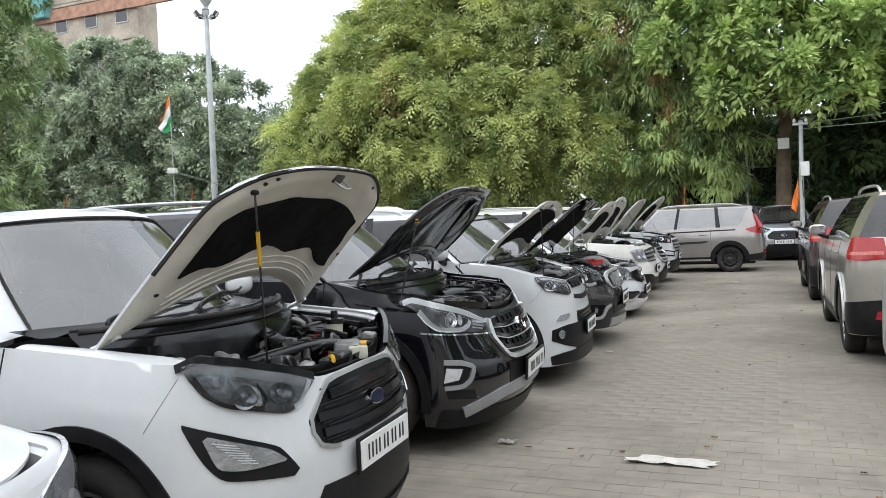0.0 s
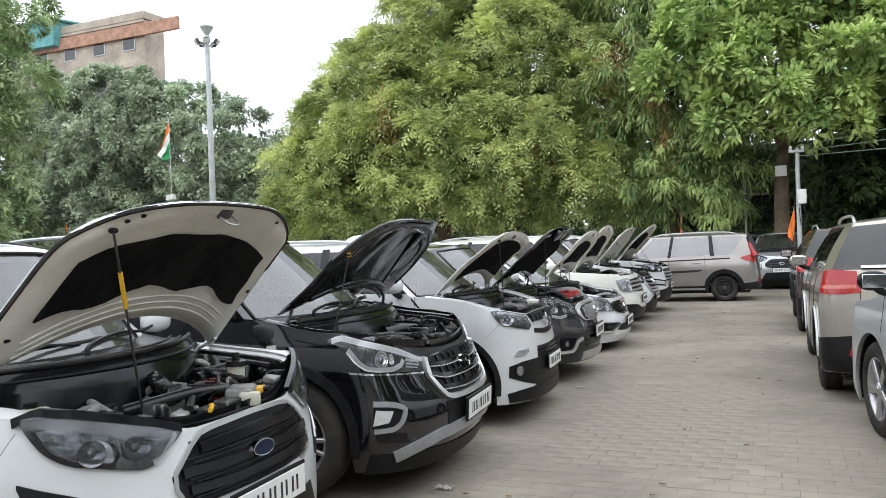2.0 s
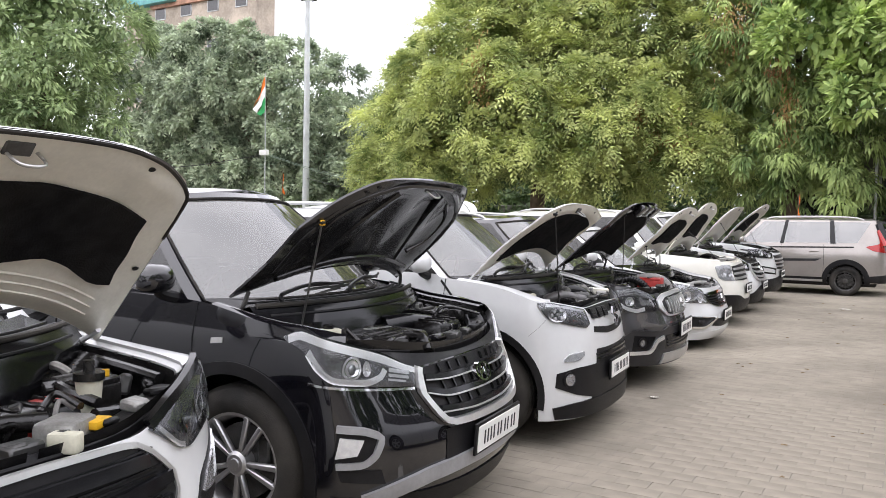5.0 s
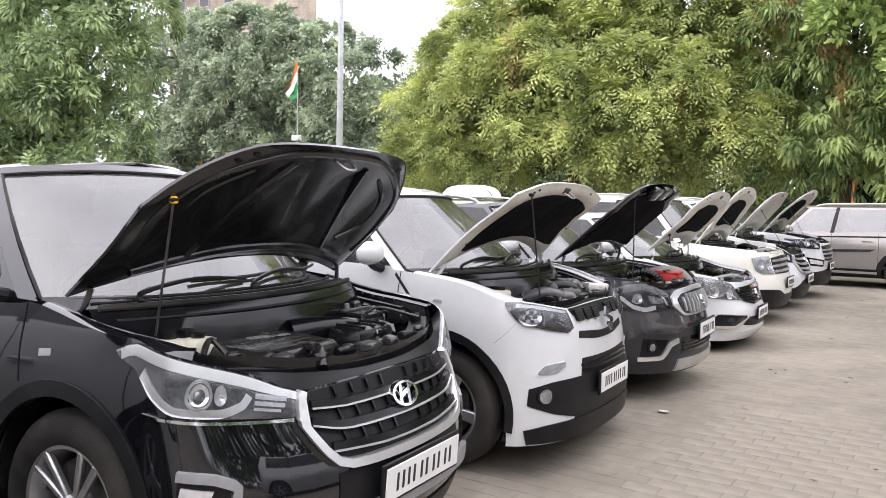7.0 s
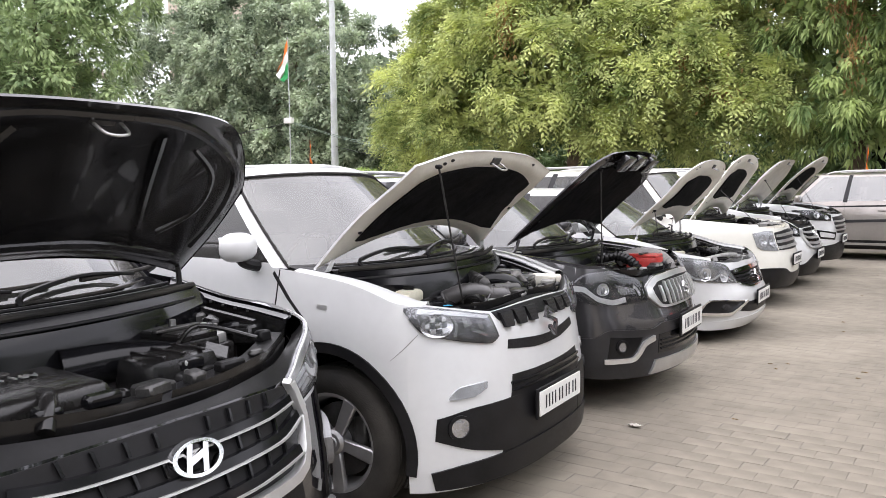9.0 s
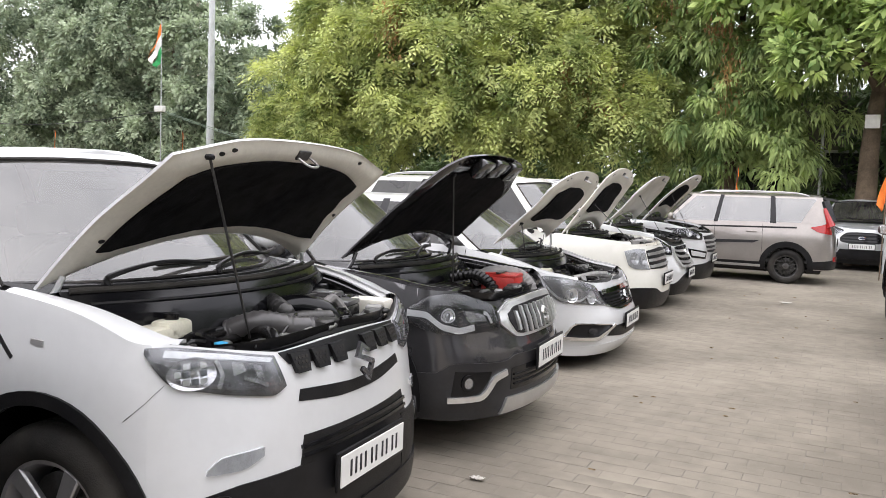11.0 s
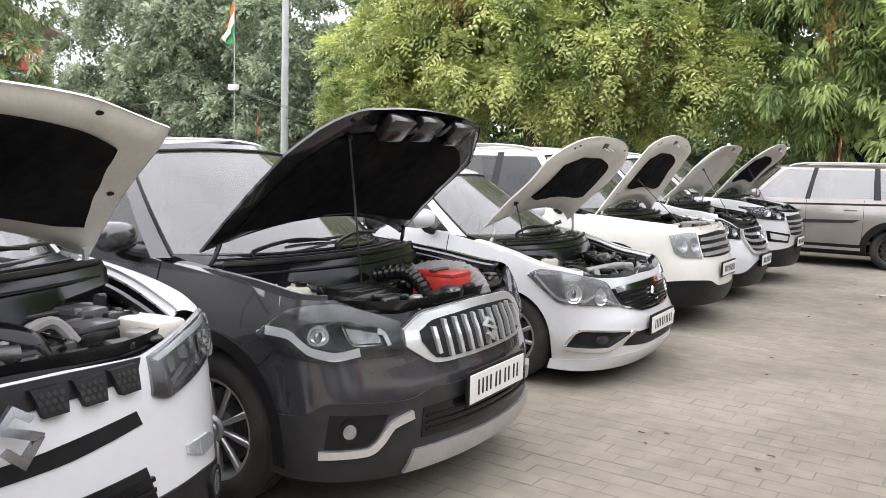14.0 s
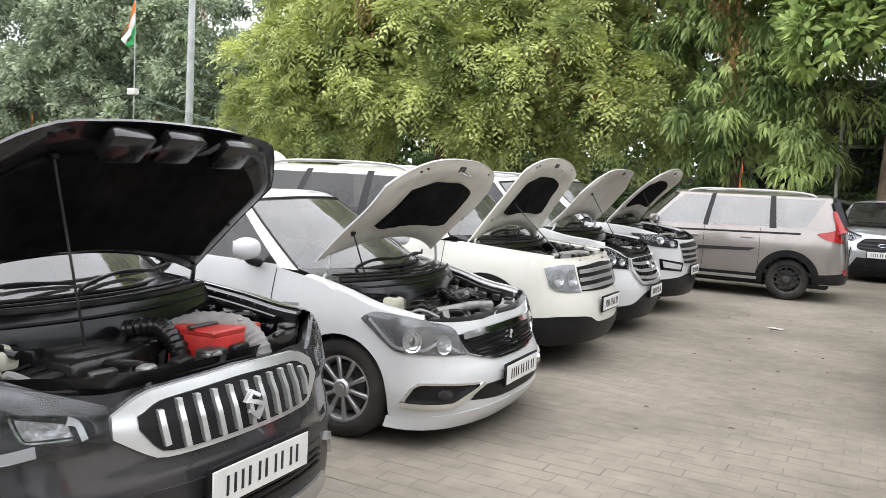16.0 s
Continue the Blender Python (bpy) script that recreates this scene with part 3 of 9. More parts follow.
def build_body(car_ob, sh, paint, label, strip=None):
    """Wings, doors, bumpers and the strips round the bonnet opening, with real wheel openings."""
    k = sh.k
    r = k["arch"]
    ss = stations(sh, r)
    nv = 16
    zb, zt = sh.arch(ss, r), sh.ztop(ss)
    f = np.linspace(0, 1, nv)
    Z = zb[:, None] * (1 - f) + zt[:, None] * f
    S = np.repeat(ss[:, None], nv, 1)
    verts, faces = [], []
    front_v, front_f = [], []
    for side in (1, -1):
        base = len(verts)
        p = sh.at(S * side if side > 0 else -S, Z).reshape(-1, 3)
        p[:nv, 1] = np.where(np.abs(p[:nv, 1]) < 1e-3, 0, p[:nv, 1])
        verts += list(p)
        faces += grid_faces(len(ss), nv, base, side < 0)
        # folded-in edge along the bottom and the wheel openings
        e = len(verts)
        q = sh.at(ss * side if side > 0 else -ss, zb, -0.03)
        verts += list(q)
        for i in range(len(ss) - 1):
            a, b, c, d = base + i * nv, base + (i + 1) * nv, e + i + 1, e + i
            faces.append((a, d, c, b) if side > 0 else (a, b, c, d))
        # from the skin's top edge to the bonnet opening
        rim = bay_rim(sh)
        sc = float(sh.s_of_x(-k["xc"] - k["wcurve"] - 0.02))
        top_s = np.linspace(0, sc, 60)
        tp = sh.at(top_s, sh.ztop(top_s))
        d1 = np.concatenate([[0], np.cumsum(np.linalg.norm(np.diff(tp, axis=0), axis=1))])
        rv = np.array([tuple(q) for q in rim])
        d2 = np.concatenate([[0], np.cumsum(np.linalg.norm(np.diff(rv, axis=0), axis=1))])
        t = np.linspace(0, 1, 60)
        A = np.stack([np.interp(t * d1[-1], d1, tp[:, i]) for i in range(3)], -1)
        B = np.stack([np.interp(t * d2[-1], d2, rv[:, i]) for i in range(3)], -1)
        inn = B.copy()
        cen = np.array([-k["xc"] * 0.55, 0, 0])
        dirv = cen - B
        dirv[:, 2] = 0
        dirv /= np.linalg.norm(dirv, axis=1)[:, None]
        rows = [A]
        for g in (0.33, 0.66):
            q = A * (1 - g) + B * g
            q[:, 2] += 0.006 * math.sin(math.pi * g)
            rows.append(q)
        rows += [B, B + [0, 0, -0.012], B + dirv * 0.012 + [0, 0, -0.020], B + dirv * 0.022 + [0, 0, -0.024], B + dirv * 0.026 + [0, 0, -0.10]]
        base = len(verts)
        G = np.stack(rows, 1).reshape(-1, 3)
        if side < 0:
            G[:, 1] *= -1
        cut = int(60 * d2[21] / d2[-1]) + 1 if strip else 0
        if cut:
            b2 = len(front_v)
            F = G.copy().reshape(60, len(rows), 3)[:cut + 1]
            for g, dz in ((1, -0.030), (2, -0.060), (3, -0.080), (4, -0.085), (5, -0.088), (6, -0.09), (7, -0.09)):
                F[:, g, 2] += dz
            front_v += list(F.reshape(-1, 3))
            front_f += grid_faces(cut + 1, len(rows), b2, side < 0)
        G = G.reshape(60, len(rows), 3)[cut:].reshape(-1, 3)
        base = len(verts)
        verts += list(G)
        faces += grid_faces(60 - cut, len(rows), base, side < 0)
    bm = bmesh.new()
    me = bpy.data.meshes.new("tmp")
    me.from_pydata([tuple(v) for v in verts], [], faces)
    bm.from_mesh(me)
    bpy.data.meshes.remove(me)
    bmesh.ops.remove_doubles(bm, verts=bm.verts[:], dist=0.0008)
    if strip:
        link_mesh("front_panel", [Vector(q) for q in front_v], front_f, strip, car_ob, "panel behind the lamps and the grille")
    return part("body", bm, paint, car_ob, label)


def build_hood(car_ob, sh, paint, inner, angle, pad, label, pad_mat=FELT, pad_shape="plain"):
    """The raised bonnet: outer sheet, stamped inner panel, insulation pad, striker."""
    k = sh.k
    nu, nv = 33, 23
    us, vs = np.linspace(-1, 1, nu), np.linspace(0, 1, nv)
    pivot = hood_point(sh, 1.0, 1.0)
    pivot.y = 0
    hx, hz = k.get("hood_at", (pivot.x + 0.06, pivot.z + 0.02)) if angle else (pivot.x, pivot.z)
    rot = Matrix.Translation((hx, 0, hz)) @ Matrix.Rotation(-radians(angle), 4, "Y") @ Matrix.Translation(-pivot)
    outer = [hood_point(sh, u, v) for u in us for v in vs]

    def depth(u, v):
        """How far the inner panel lies below the sheet: flat hem, raised frame, ribs."""
        e = min(1 - abs(u), v * 1.1, (1 - v) * 1.2)
        d = 0.006 + 0.030 * min(1.0, max(0.0, (e - 0.02) / 0.07))
        for c in (-0.62, -0.22, 0.22, 0.62):
            d -= 0.012 * math.exp(-((u - c) / 0.10) ** 2) * (1 if 0.2 < v < 0.8 else 0.2)
        return d
    inn = [hood_point(sh, u, v, -depth(u, v)) for u in us for v in vs]
    n = nu * nv
    rim = [i * nv for i in range(nu)] + [(nu - 1) * nv + j for j in range(1, nv)] + [i * nv + nv - 1 for i in range(nu - 2, -1, -1)] + [j for j in range(nv - 2, 0, -1)]
    faces = grid_faces(nu, nv, 0, True)
    low = [p + Vector((0, 0, -0.012)) for p in outer]
    faces += [(a, n + a, n + b, b) for a, b in zip(rim, rim[1:] + rim[:1])]
    hood = link_mesh("bonnet", [rot @ p for p in outer + low], faces, paint, car_ob, label)
    link_mesh("inner_panel", [rot @ (p + Vector((0, 0, -0.003))) for p in inn], grid_faces(nu, nv, 0, False), inner, hood, "stamped inner panel of the bonnet")
    if pad:
        u0, v0, v1 = pad
        pu, pv = 25, 13
        vv = []
        for i in range(pu):
            for j in range(pv):
                g = -1 + 2 * i / (pu - 1)
                h = j / (pv - 1)
                w = u0 * (1 - 0.10 * (1 - h)) if pad_shape == "plain" else u0 * (0.97 + 0.03 * h)
                edge = 1 - 0.10 * abs(g) ** 6
                hi = v1 * edge
                lo = v0 + (0.05 * abs(g) ** 3)
                if pad_shape == "ragged":
                    lo = v0
                    hi = v1 - 0.035 * abs(math.sin(4.2 * g + 0.6)) - 0.02 * math.sin(9 * g) - 0.05 * abs(g) ** 4
                v = lo + (hi - lo) * h
                vv.append((g * w, v))
        top = [hood_point(sh, u, v, -0.048 - 0.004 * math.sin(37 * u) * math.sin(29 * v)) for u, v in vv]
        bot = [hood_point(sh, u, v, -0.020) for u, v in vv]
        m = pu * pv
        f2 = grid_faces(pu, pv, 0, False)
        r2 = [i * pv for i in range(pu)] + [(pu - 1) * pv + j for j in range(1, pv)] + [i * pv + pv - 1 for i in range(pu - 2, -1, -1)] + [j for j in range(pv - 2, 0, -1)]
        f2 += [(a, b, m + b, m + a) for a, b in zip(r2, r2[1:] + r2[:1])]
        link_mesh("insulation_pad", [rot @ p for p in top + bot], f2, pad_mat, hood, "black felt insulation pad", smooth=True)
    # striker loop and a maker's sticker near the nose, oval holes in the frame
    c = hood_point(sh, 0.0, 0.11, -0.045)
    bm = add_tube(bmesh.new(), [c + Vector((0, 0.05, 0.01)), c + Vector((0, 0.045, -0.05)), c + Vector((0.0, -0.03, -0.055)), c + Vector((0, -0.05, 0.01))], 0.005, 8, 5)
    bmesh.ops.transform(bm, matrix=rot, verts=bm.verts)
    part("striker", bm, SATIN, hood, "steel striker loop")
    bm = box(hood_point(sh, 0.02, 0.09, -0.040), (0.045, 0.085, 0.012), 0.004, 1)
    bmesh.ops.transform(bm, matrix=rot, verts=bm.verts)
    part("latch_plate", bm, DARK_METAL, hood)
    for u, v in ((-0.62, 0.06), (0.60, 0.06), (0.68, 0.065), (-0.9, 0.52), (0.88, 0.7)):
        c = hood_point(sh, u, v, -depth(u, v) - 0.003)
        bm = lathe([(0.0, 0.004), (0.007, 0.003), (0.009, -0.002)], 14, "Z", Matrix.Translation(c) @ Matrix.Diagonal((1.0, 1.7, 1, 1)))
        bmesh.ops.transform(bm, matrix=rot, verts=bm.verts)
        part("hole_plug", bm, PLASTIC, hood)
    for sgn in (1, -1):
        a, b = rot @ hood_point(sh, sgn * 0.93, 0.93, -0.03), hood_point(sh, sgn * 0.985, 0.99, -0.09)
        part("hinge", tube([a, (a + b) / 2 + Vector((0.03, 0, -0.01)), b], 0.012, 6, 4), paint if paint is not PAINT_BLACK else DARK_METAL, hood)
    return hood, rot


def face_out(ob, c):
    """Turns every face of a thin pane away from the point c."""
    bm = bmesh.new()
    bm.from_mesh(ob.data)
    bm.normal_update()
    turned = [f for f in bm.faces if f.normal.dot(f.calc_center_median() - c) < 0]
    bmesh.ops.reverse_faces(bm, faces=turned)
    bm.to_mesh(ob.data)
    bm.free()


WRAP = 0.12  # how far the windscreen wraps back at its sides


def cabin_columns(sh):
    """Matching lower and upper points round the glasshouse, right half, with what each panel is."""
    k = sh.k
    H, yr = k["H"], k["roof_w"]
    zc = float(sh.top(k["xc"])) + 0.02 + k.get("lift", 0.04)
    yA = k["hood_w"][1] - k.get("tuck", 0.025)
    cols = []
    n = 9
    for i in range(n):
        f = i / (n - 1)
        cols.append(("front_glass" if i < n - 1 else "pillar", (-k["xc"] - k["wcurve"] * f ** 2 - WRAP * f ** 3 - 0.02 + 0.6 * k.get("dip", 0.0), yA * f, zc - 0.005 * f - k.get("dip", 0.0)),
                     (-k["xrf"] - 0.13 * f ** 2.2 - 0.4 * WRAP * f ** 3, (yr - 0.03) * f, H - 0.035 - 0.035 * f ** 2.5)))
    xp, xq = cols[-1][1][0], cols[-1][2][0]
    for i, (kind, xb, xt) in enumerate(k["side"]):
        if i == 0:
            xb, xt = min(xb, xp - 0.05), min(xt, xq - 0.04)
        s = float(sh.s_of_x(xb))
        p = sh.at(s, sh.ztop(s))
        cols.append((kind, (float(p[0]), -float(p[1]), float(p[2])), (xt, yr, H - k.get("rail", 0.075))))
    xb, xt = k["back"]
    s = float(sh.s_rear)
    m = 7
    for i in range(m):
        f = 1 - i / (m - 1)
        ss = sh.s_end - f * (sh.s_end - sh.s_rear) * 0.80
        p = sh.at(ss, sh.ztop(ss))
        cols.append(("rear_glass" if i < m - 1 else "end", (float(p[0]) + 0.015, -float(p[1]) * 1.0, float(p[2])), (xt + 0.05 * f ** 2, (yr - 0.03) * f, H - 0.05 - 0.03 * f ** 2)))
    return cols


def build_cabin(car_ob, sh, paint, roof_paint=None, glass=GLASS, rear_glass=None, rails=None):
    k = sh.k
    cols = cabin_columns(sh)
    rows = [0.0, 0.045, 0.2, 0.4, 0.6, 0.8, 0.93, 1.0]
    nr, nc = len(rows), len(cols)
    pts = []
    for kind, b, t in cols:
        b, t = Vector(b), Vector(t)
        for r in rows:
            p = b.lerp(t, r)
            g = 4 * r * (1 - r)
            out = Vector((0.35 if kind == "front_glass" else -0.25 if kind == "rear_glass" else 0, (0.3 if kind in ("front_glass", "rear_glass", "end") else 1.0) * (1 if p.y > 0.02 else 0), 0.15))
            p = p + out * (0.022 * g)
            pts.append(p)
    frame_faces = []
    at = [i for i, c in enumerate(cols) if c[0] == "pillar"]
    first_pillar, last_pillar = at[0], at[-1]
    panes = {}
    for i in range(nc - 1):
        kind = cols[i][0]
        for j in range(nr - 1):
            q = (i * nr + j, (i + 1) * nr + j, (i + 1) * nr + j + 1, i * nr + j + 1)
            glassy = kind.endswith("glass") and 0 < j < nr - 2
            if kind in ("front_glass",):
                glassy = j < nr - 2
            if glassy:
                key = kind if kind != "side_glass" else "side_glass%d" % i
                panes.setdefault(key, []).append(q)
            elif kind == "pillar" and first_pillar < i < last_pillar and j < nr - 1:
                panes.setdefault("pillar%d" % i, []).append(q)
            else:
                frame_faces.append(q)
    # roof: rows from the rail to the middle line
    base = len(pts)
    fs = [1.0, 0.93, 0.8, 0.6, 0.4, 0.2, 0.0]
    for kind, b, t in cols:
        for f in fs:
            lift = 0.035 * (1 - f ** 2) + 0.02 * (1 - f ** 8)
            end = 1.0 if kind not in ("front_glass", "rear_glass", "end") else 0.35
            x = t[0]
            pts.append(Vector((x, t[1] * f, t[2] + lift * end)))
    nf = len(fs)
    roof_faces = [(base + i * nf + j, base + (i + 1) * nf + j, base + (i + 1) * nf + j + 1, base + i * nf + j + 1) for i in range(nc - 1) for j in range(nf - 1)]

    def mirrored(faces):
        used = sorted({a for f in faces for a in f})
        idx = {a: i for i, a in enumerate(used)}
        vv = [pts[a] for a in used]
        n = len(vv)
        v2 = [Vector((p.x, -p.y, p.z)) for p in vv] + [Vector((p.x, p.y, p.z)) for p in vv]
        f2 = [tuple(idx[a] for a in f) for f in faces] + [tuple(n + idx[a] for a in reversed(f)) for f in faces]
        bm = bmesh.new()
        me = bpy.data.meshes.new("tmp")
        me.from_pydata([tuple(v) for v in v2], [], f2)
        bm.from_mesh(me)
        bpy.data.meshes.remove(me)
        bmesh.ops.remove_doubles(bm, verts=bm.verts[:], dist=0.0015)
        bmesh.ops.dissolve_degenerate(bm, edges=bm.edges[:], dist=0.0005)
        return bm

    part("window_frame", mirrored(frame_faces), paint, car_ob)
    part("roof", mirrored(roof_faces), roof_paint or paint, car_ob)
    g = part("windscreen", mirrored(panes["front_glass"]), glass, car_ob, "windscreen glass, reflecting the sky")
    face_out(g, Vector((-k["L"] / 2, 0, 0.9)))
    g.visible_shadow = False
    n_front = first_pillar + 1
    foot = [pts[i * nr] for i in range(n_front)]
    head = [pts[i * nr + nr - 2] for i in range(n_front)]
    jamb = [pts[first_pillar * nr + j] for j in range(nr - 1)]
    out = Vector((0.006, 0, 0.004))
    half = foot + jamb[1:] + head[::-1][1:]
    ring = [Vector((q.x, -q.y, q.z)) + out for q in half] + [Vector((q.x, q.y, q.z)) + out for q in half[::-1][1:-1]]
    part("windscreen_seal", add_tube(bmesh.new(), ring + ring[:1], 0.0075, 6, 1, ends=False), RUBBER, car_ob, "black rubber windscreen seal")
    if "rear_glass" in panes:
        g = part("rear_window", mirrored(panes["rear_glass"]), rear_glass or TINT, car_ob)
        face_out(g, Vector((-k["L"] / 2, 0, 0.9)))
        g.visible_shadow = False
    for key, fc in panes.items():
        if key in ("front_glass", "rear_glass"):
            continue
        for side in (1, -1):
            used = sorted({a for f in fc for a in f})
            idx = {a: i for i, a in enumerate(used)}
            vv = [(pts[a].x, -pts[a].y * side, pts[a].z) for a in used]
            fcs = [tuple(idx[a] for a in (f if side > 0 else f[::-1])) for f in fc]
            if key.startswith("pillar"):
                g = link_mesh("door_pillar", vv, fcs, GLOSS_BLACK, car_ob, "glossy black door pillar")
                face_out(g, Vector((-k["L"] / 2, 0, 0.9)))
                continue
            g = link_mesh("side_window", vv, fcs, rear_glass or SIDE_GLASS, car_ob)
            face_out(g, Vector((-k["L"] / 2, 0, 0.9)))
            g.visible_shadow = False
    # black surround of the windscreen, roof rails, aerial
    H, yr = k["H"], k["roof_w"]
    if rails:
        x0, x1 = -k["xrf"] - 0.35, k["back"][1] + 0.35
        for side in (1, -1):
            y = side * (yr - 0.06)
            z = H - 0.045
            part("roof_rail", tube([(x0 + 0.08, y, z - 0.03), (x0, y, z + 0.015), (x0 - 0.25, y, z + 0.045), ((x0 + x1) / 2, y, z + 0.055), (x1 + 0.25, y, z + 0.045), (x1, y, z + 0.01), (x1 - 0.08, y, z - 0.03)], 0.016, 8, 5), rails, car_ob, "roof rail")
    part("aerial", tube([(k["back"][1] + 0.25, 0, H + 0.01), (k["back"][1] + 0.10, 0, H + 0.16)], (0.006, 0.003), 6, 3), PLASTIC, car_ob)
    # inside: floor, dashboard, seats, steering wheel
    zb = float(sh.top(k["xc"] + 0.3))
    hw = k["W"] / 2 - 0.10
    xs = -k["xc"] - k["wcurve"] * 0.75
    part("dashboard", box((xs - 0.12, 0, zb - 0.14), (0.52, 2 * hw - 0.22, 0.24), 0.07, 3), PLASTIC, car_ob)
    part("cabin_floor", box((-(k["L"] * 0.5 + 0.35), 0, 0.42), (k["L"] - k["xc"] - 0.65, 2 * hw, 0.06), 0.01, 1), SEAT, car_ob)
    seat_mat = SEAT
    for sx, ys in ((-k["xrf"] - 0.42, (0.36, -0.36)), (-k["xrf"] - 1.28, (0.38, 0.0, -0.38))):
        for y in ys:
            bm = box((sx, y, 0.62), (0.50, 0.48, 0.16), 0.05, 2)
            add_box(bm, (sx - 0.29, y, 0.95), (0.15, 0.46, 0.62), 0.05, 2, (0, -14, 0))
            add_box(bm, (sx - 0.40, y, 1.34), (0.10, 0.26, 0.18), 0.04, 2, (0, -8, 0))
            part("seat", bm, seat_mat, car_ob)
    sw = bmesh.new()
    ring = [Vector((0, 0.18 * math.cos(a), 0.18 * math.sin(a))) for a in np.linspace(0, math.tau, 25)]
    add_tube(sw, ring, 0.013, 8, 2, ends=False)
    add_box(sw, (0, 0, 0), (0.03, 0.34, 0.03), 0.01, 1)
    bmesh.ops.transform(sw, matrix=pose(xs - 0.42, -0.36, zb - 0.02, 0, 25, 0), verts=sw.verts)
    part("steering_wheel", sw, PLASTIC, car_ob)
    part("rear_view_mirror", box((-k["xrf"] - 0.02, 0, H - 0.17), (0.03, 0.22, 0.06), 0.015, 2), PLASTIC, car_ob)


def build_cowl(car_ob, sh):
    """Black plenum panel at the foot of the windscreen with its wipers."""
    k = sh.k
    rows = []
    n = 25
    for i in range(n):
        u = -1 + 2 * i / (n - 1)
        p = hood_point(sh, u * 0.985, 1.0, -0.035)
        zc = float(sh.top(k["xc"])) + k.get("lift", 0.04)
        dip = k.get("dip", 0.0)
        glass = Vector((-k["xc"] - k["wcurve"] * (u * 0.985) ** 2 - WRAP * abs(u) ** 3 - 0.03, p.y, zc + 0.032 - dip))
        rows.append([glass, Vector((p.x + 0.015, p.y, zc - 0.005 - 0.8 * dip)), Vector((p.x + 0.10, p.y, zc - 0.018 - 0.4 * dip + 0.006 * math.sin(60 * u))), Vector((p.x + 0.16, p.y, zc - 0.022)), Vector((p.x + 0.178, p.y, zc - 0.045)), Vector((p.x + 0.235, p.y, zc - 0.105 - 0.03 * math.cos(2.2 * u))), Vector((p.x + 0.245, p.y, 0.5))])
    v = [q for r in rows for q in r]
    link_mesh("cowl", v, grid_faces(n, 7, 0, True), GLOSS_BLACK, car_ob, "black plastic panel under the windscreen")
    zc = float(sh.top(k["xc"])) + k.get("lift", 0.04)
    part("cowl_seal", tube([hood_point(sh, u, 1.0, -0.02) + Vector((0.165, 0, -0.0)) - Vector((0, 0, hood_point(sh, u, 1.0).z - zc)) for u in np.linspace(-0.95, 0.95, 9)], 0.012, 8, 4), RUBBER, car_ob)
    dip = k.get("dip", 0.0)
    for dx, dz in ((0.05, 0.004 - 0.6 * dip), (0.11, -0.006 - 0.4 * dip), (0.20, -0.066)):
        part("cowl_ridge", tube([hood_point(sh, u, 1.0) * 1.0 + Vector((dx, 0, zc + dz - hood_point(sh, u, 1.0).z)) for u in np.linspace(-0.9, 0.9, 9)], 0.007, 6, 4), PLASTIC, car_ob)
    H = k["H"]
    up = Vector((-k["xrf"] + k["xc"], 0, H - zc)).normalized()
    nrm = Vector((up.z, 0, -up.x))
    for y0, y1 in ((0.05, 0.62), (-0.58, 0.03)):
        a = Vector((-k["xc"] + 0.02, y0 - 0.02, zc + 0.02 - dip))
        b = Vector((-k["xc"] - k["wcurve"] * (y1 / 0.75) ** 2 - 0.045, y1, zc + 0.05 - dip)) + nrm * 0.02
        mid = (a + b) / 2 + Vector((-0.02, 0, 0.03)) + nrm * 0.02
        w = part("wiper", tube([a, a + Vector((-0.02, 0.03, 0.035)), mid, b], (0.013, 0.007), 6, 5), PLASTIC, car_ob, "black wiper arm and blade")
        d = Vector((0, 0.30 if y1 > y0 else -0.3, 0.0))
        base = [b - d + up * 0.01 - Vector((k["wcurve"] * ((y1 - 0.3) / 0.75) ** 2 - k["wcurve"] * (y1 / 0.75) ** 2, 0, 0)), b + up * 0.012, b + d * 0.55 + up * 0.02 - Vector((k["wcurve"] * ((y1 + 0.16) / 0.75) ** 2 - k["wcurve"] * (y1 / 0.75) ** 2, 0, 0))]
        part("blade", tube(base, 0.008, 6, 5), RUBBER, w)


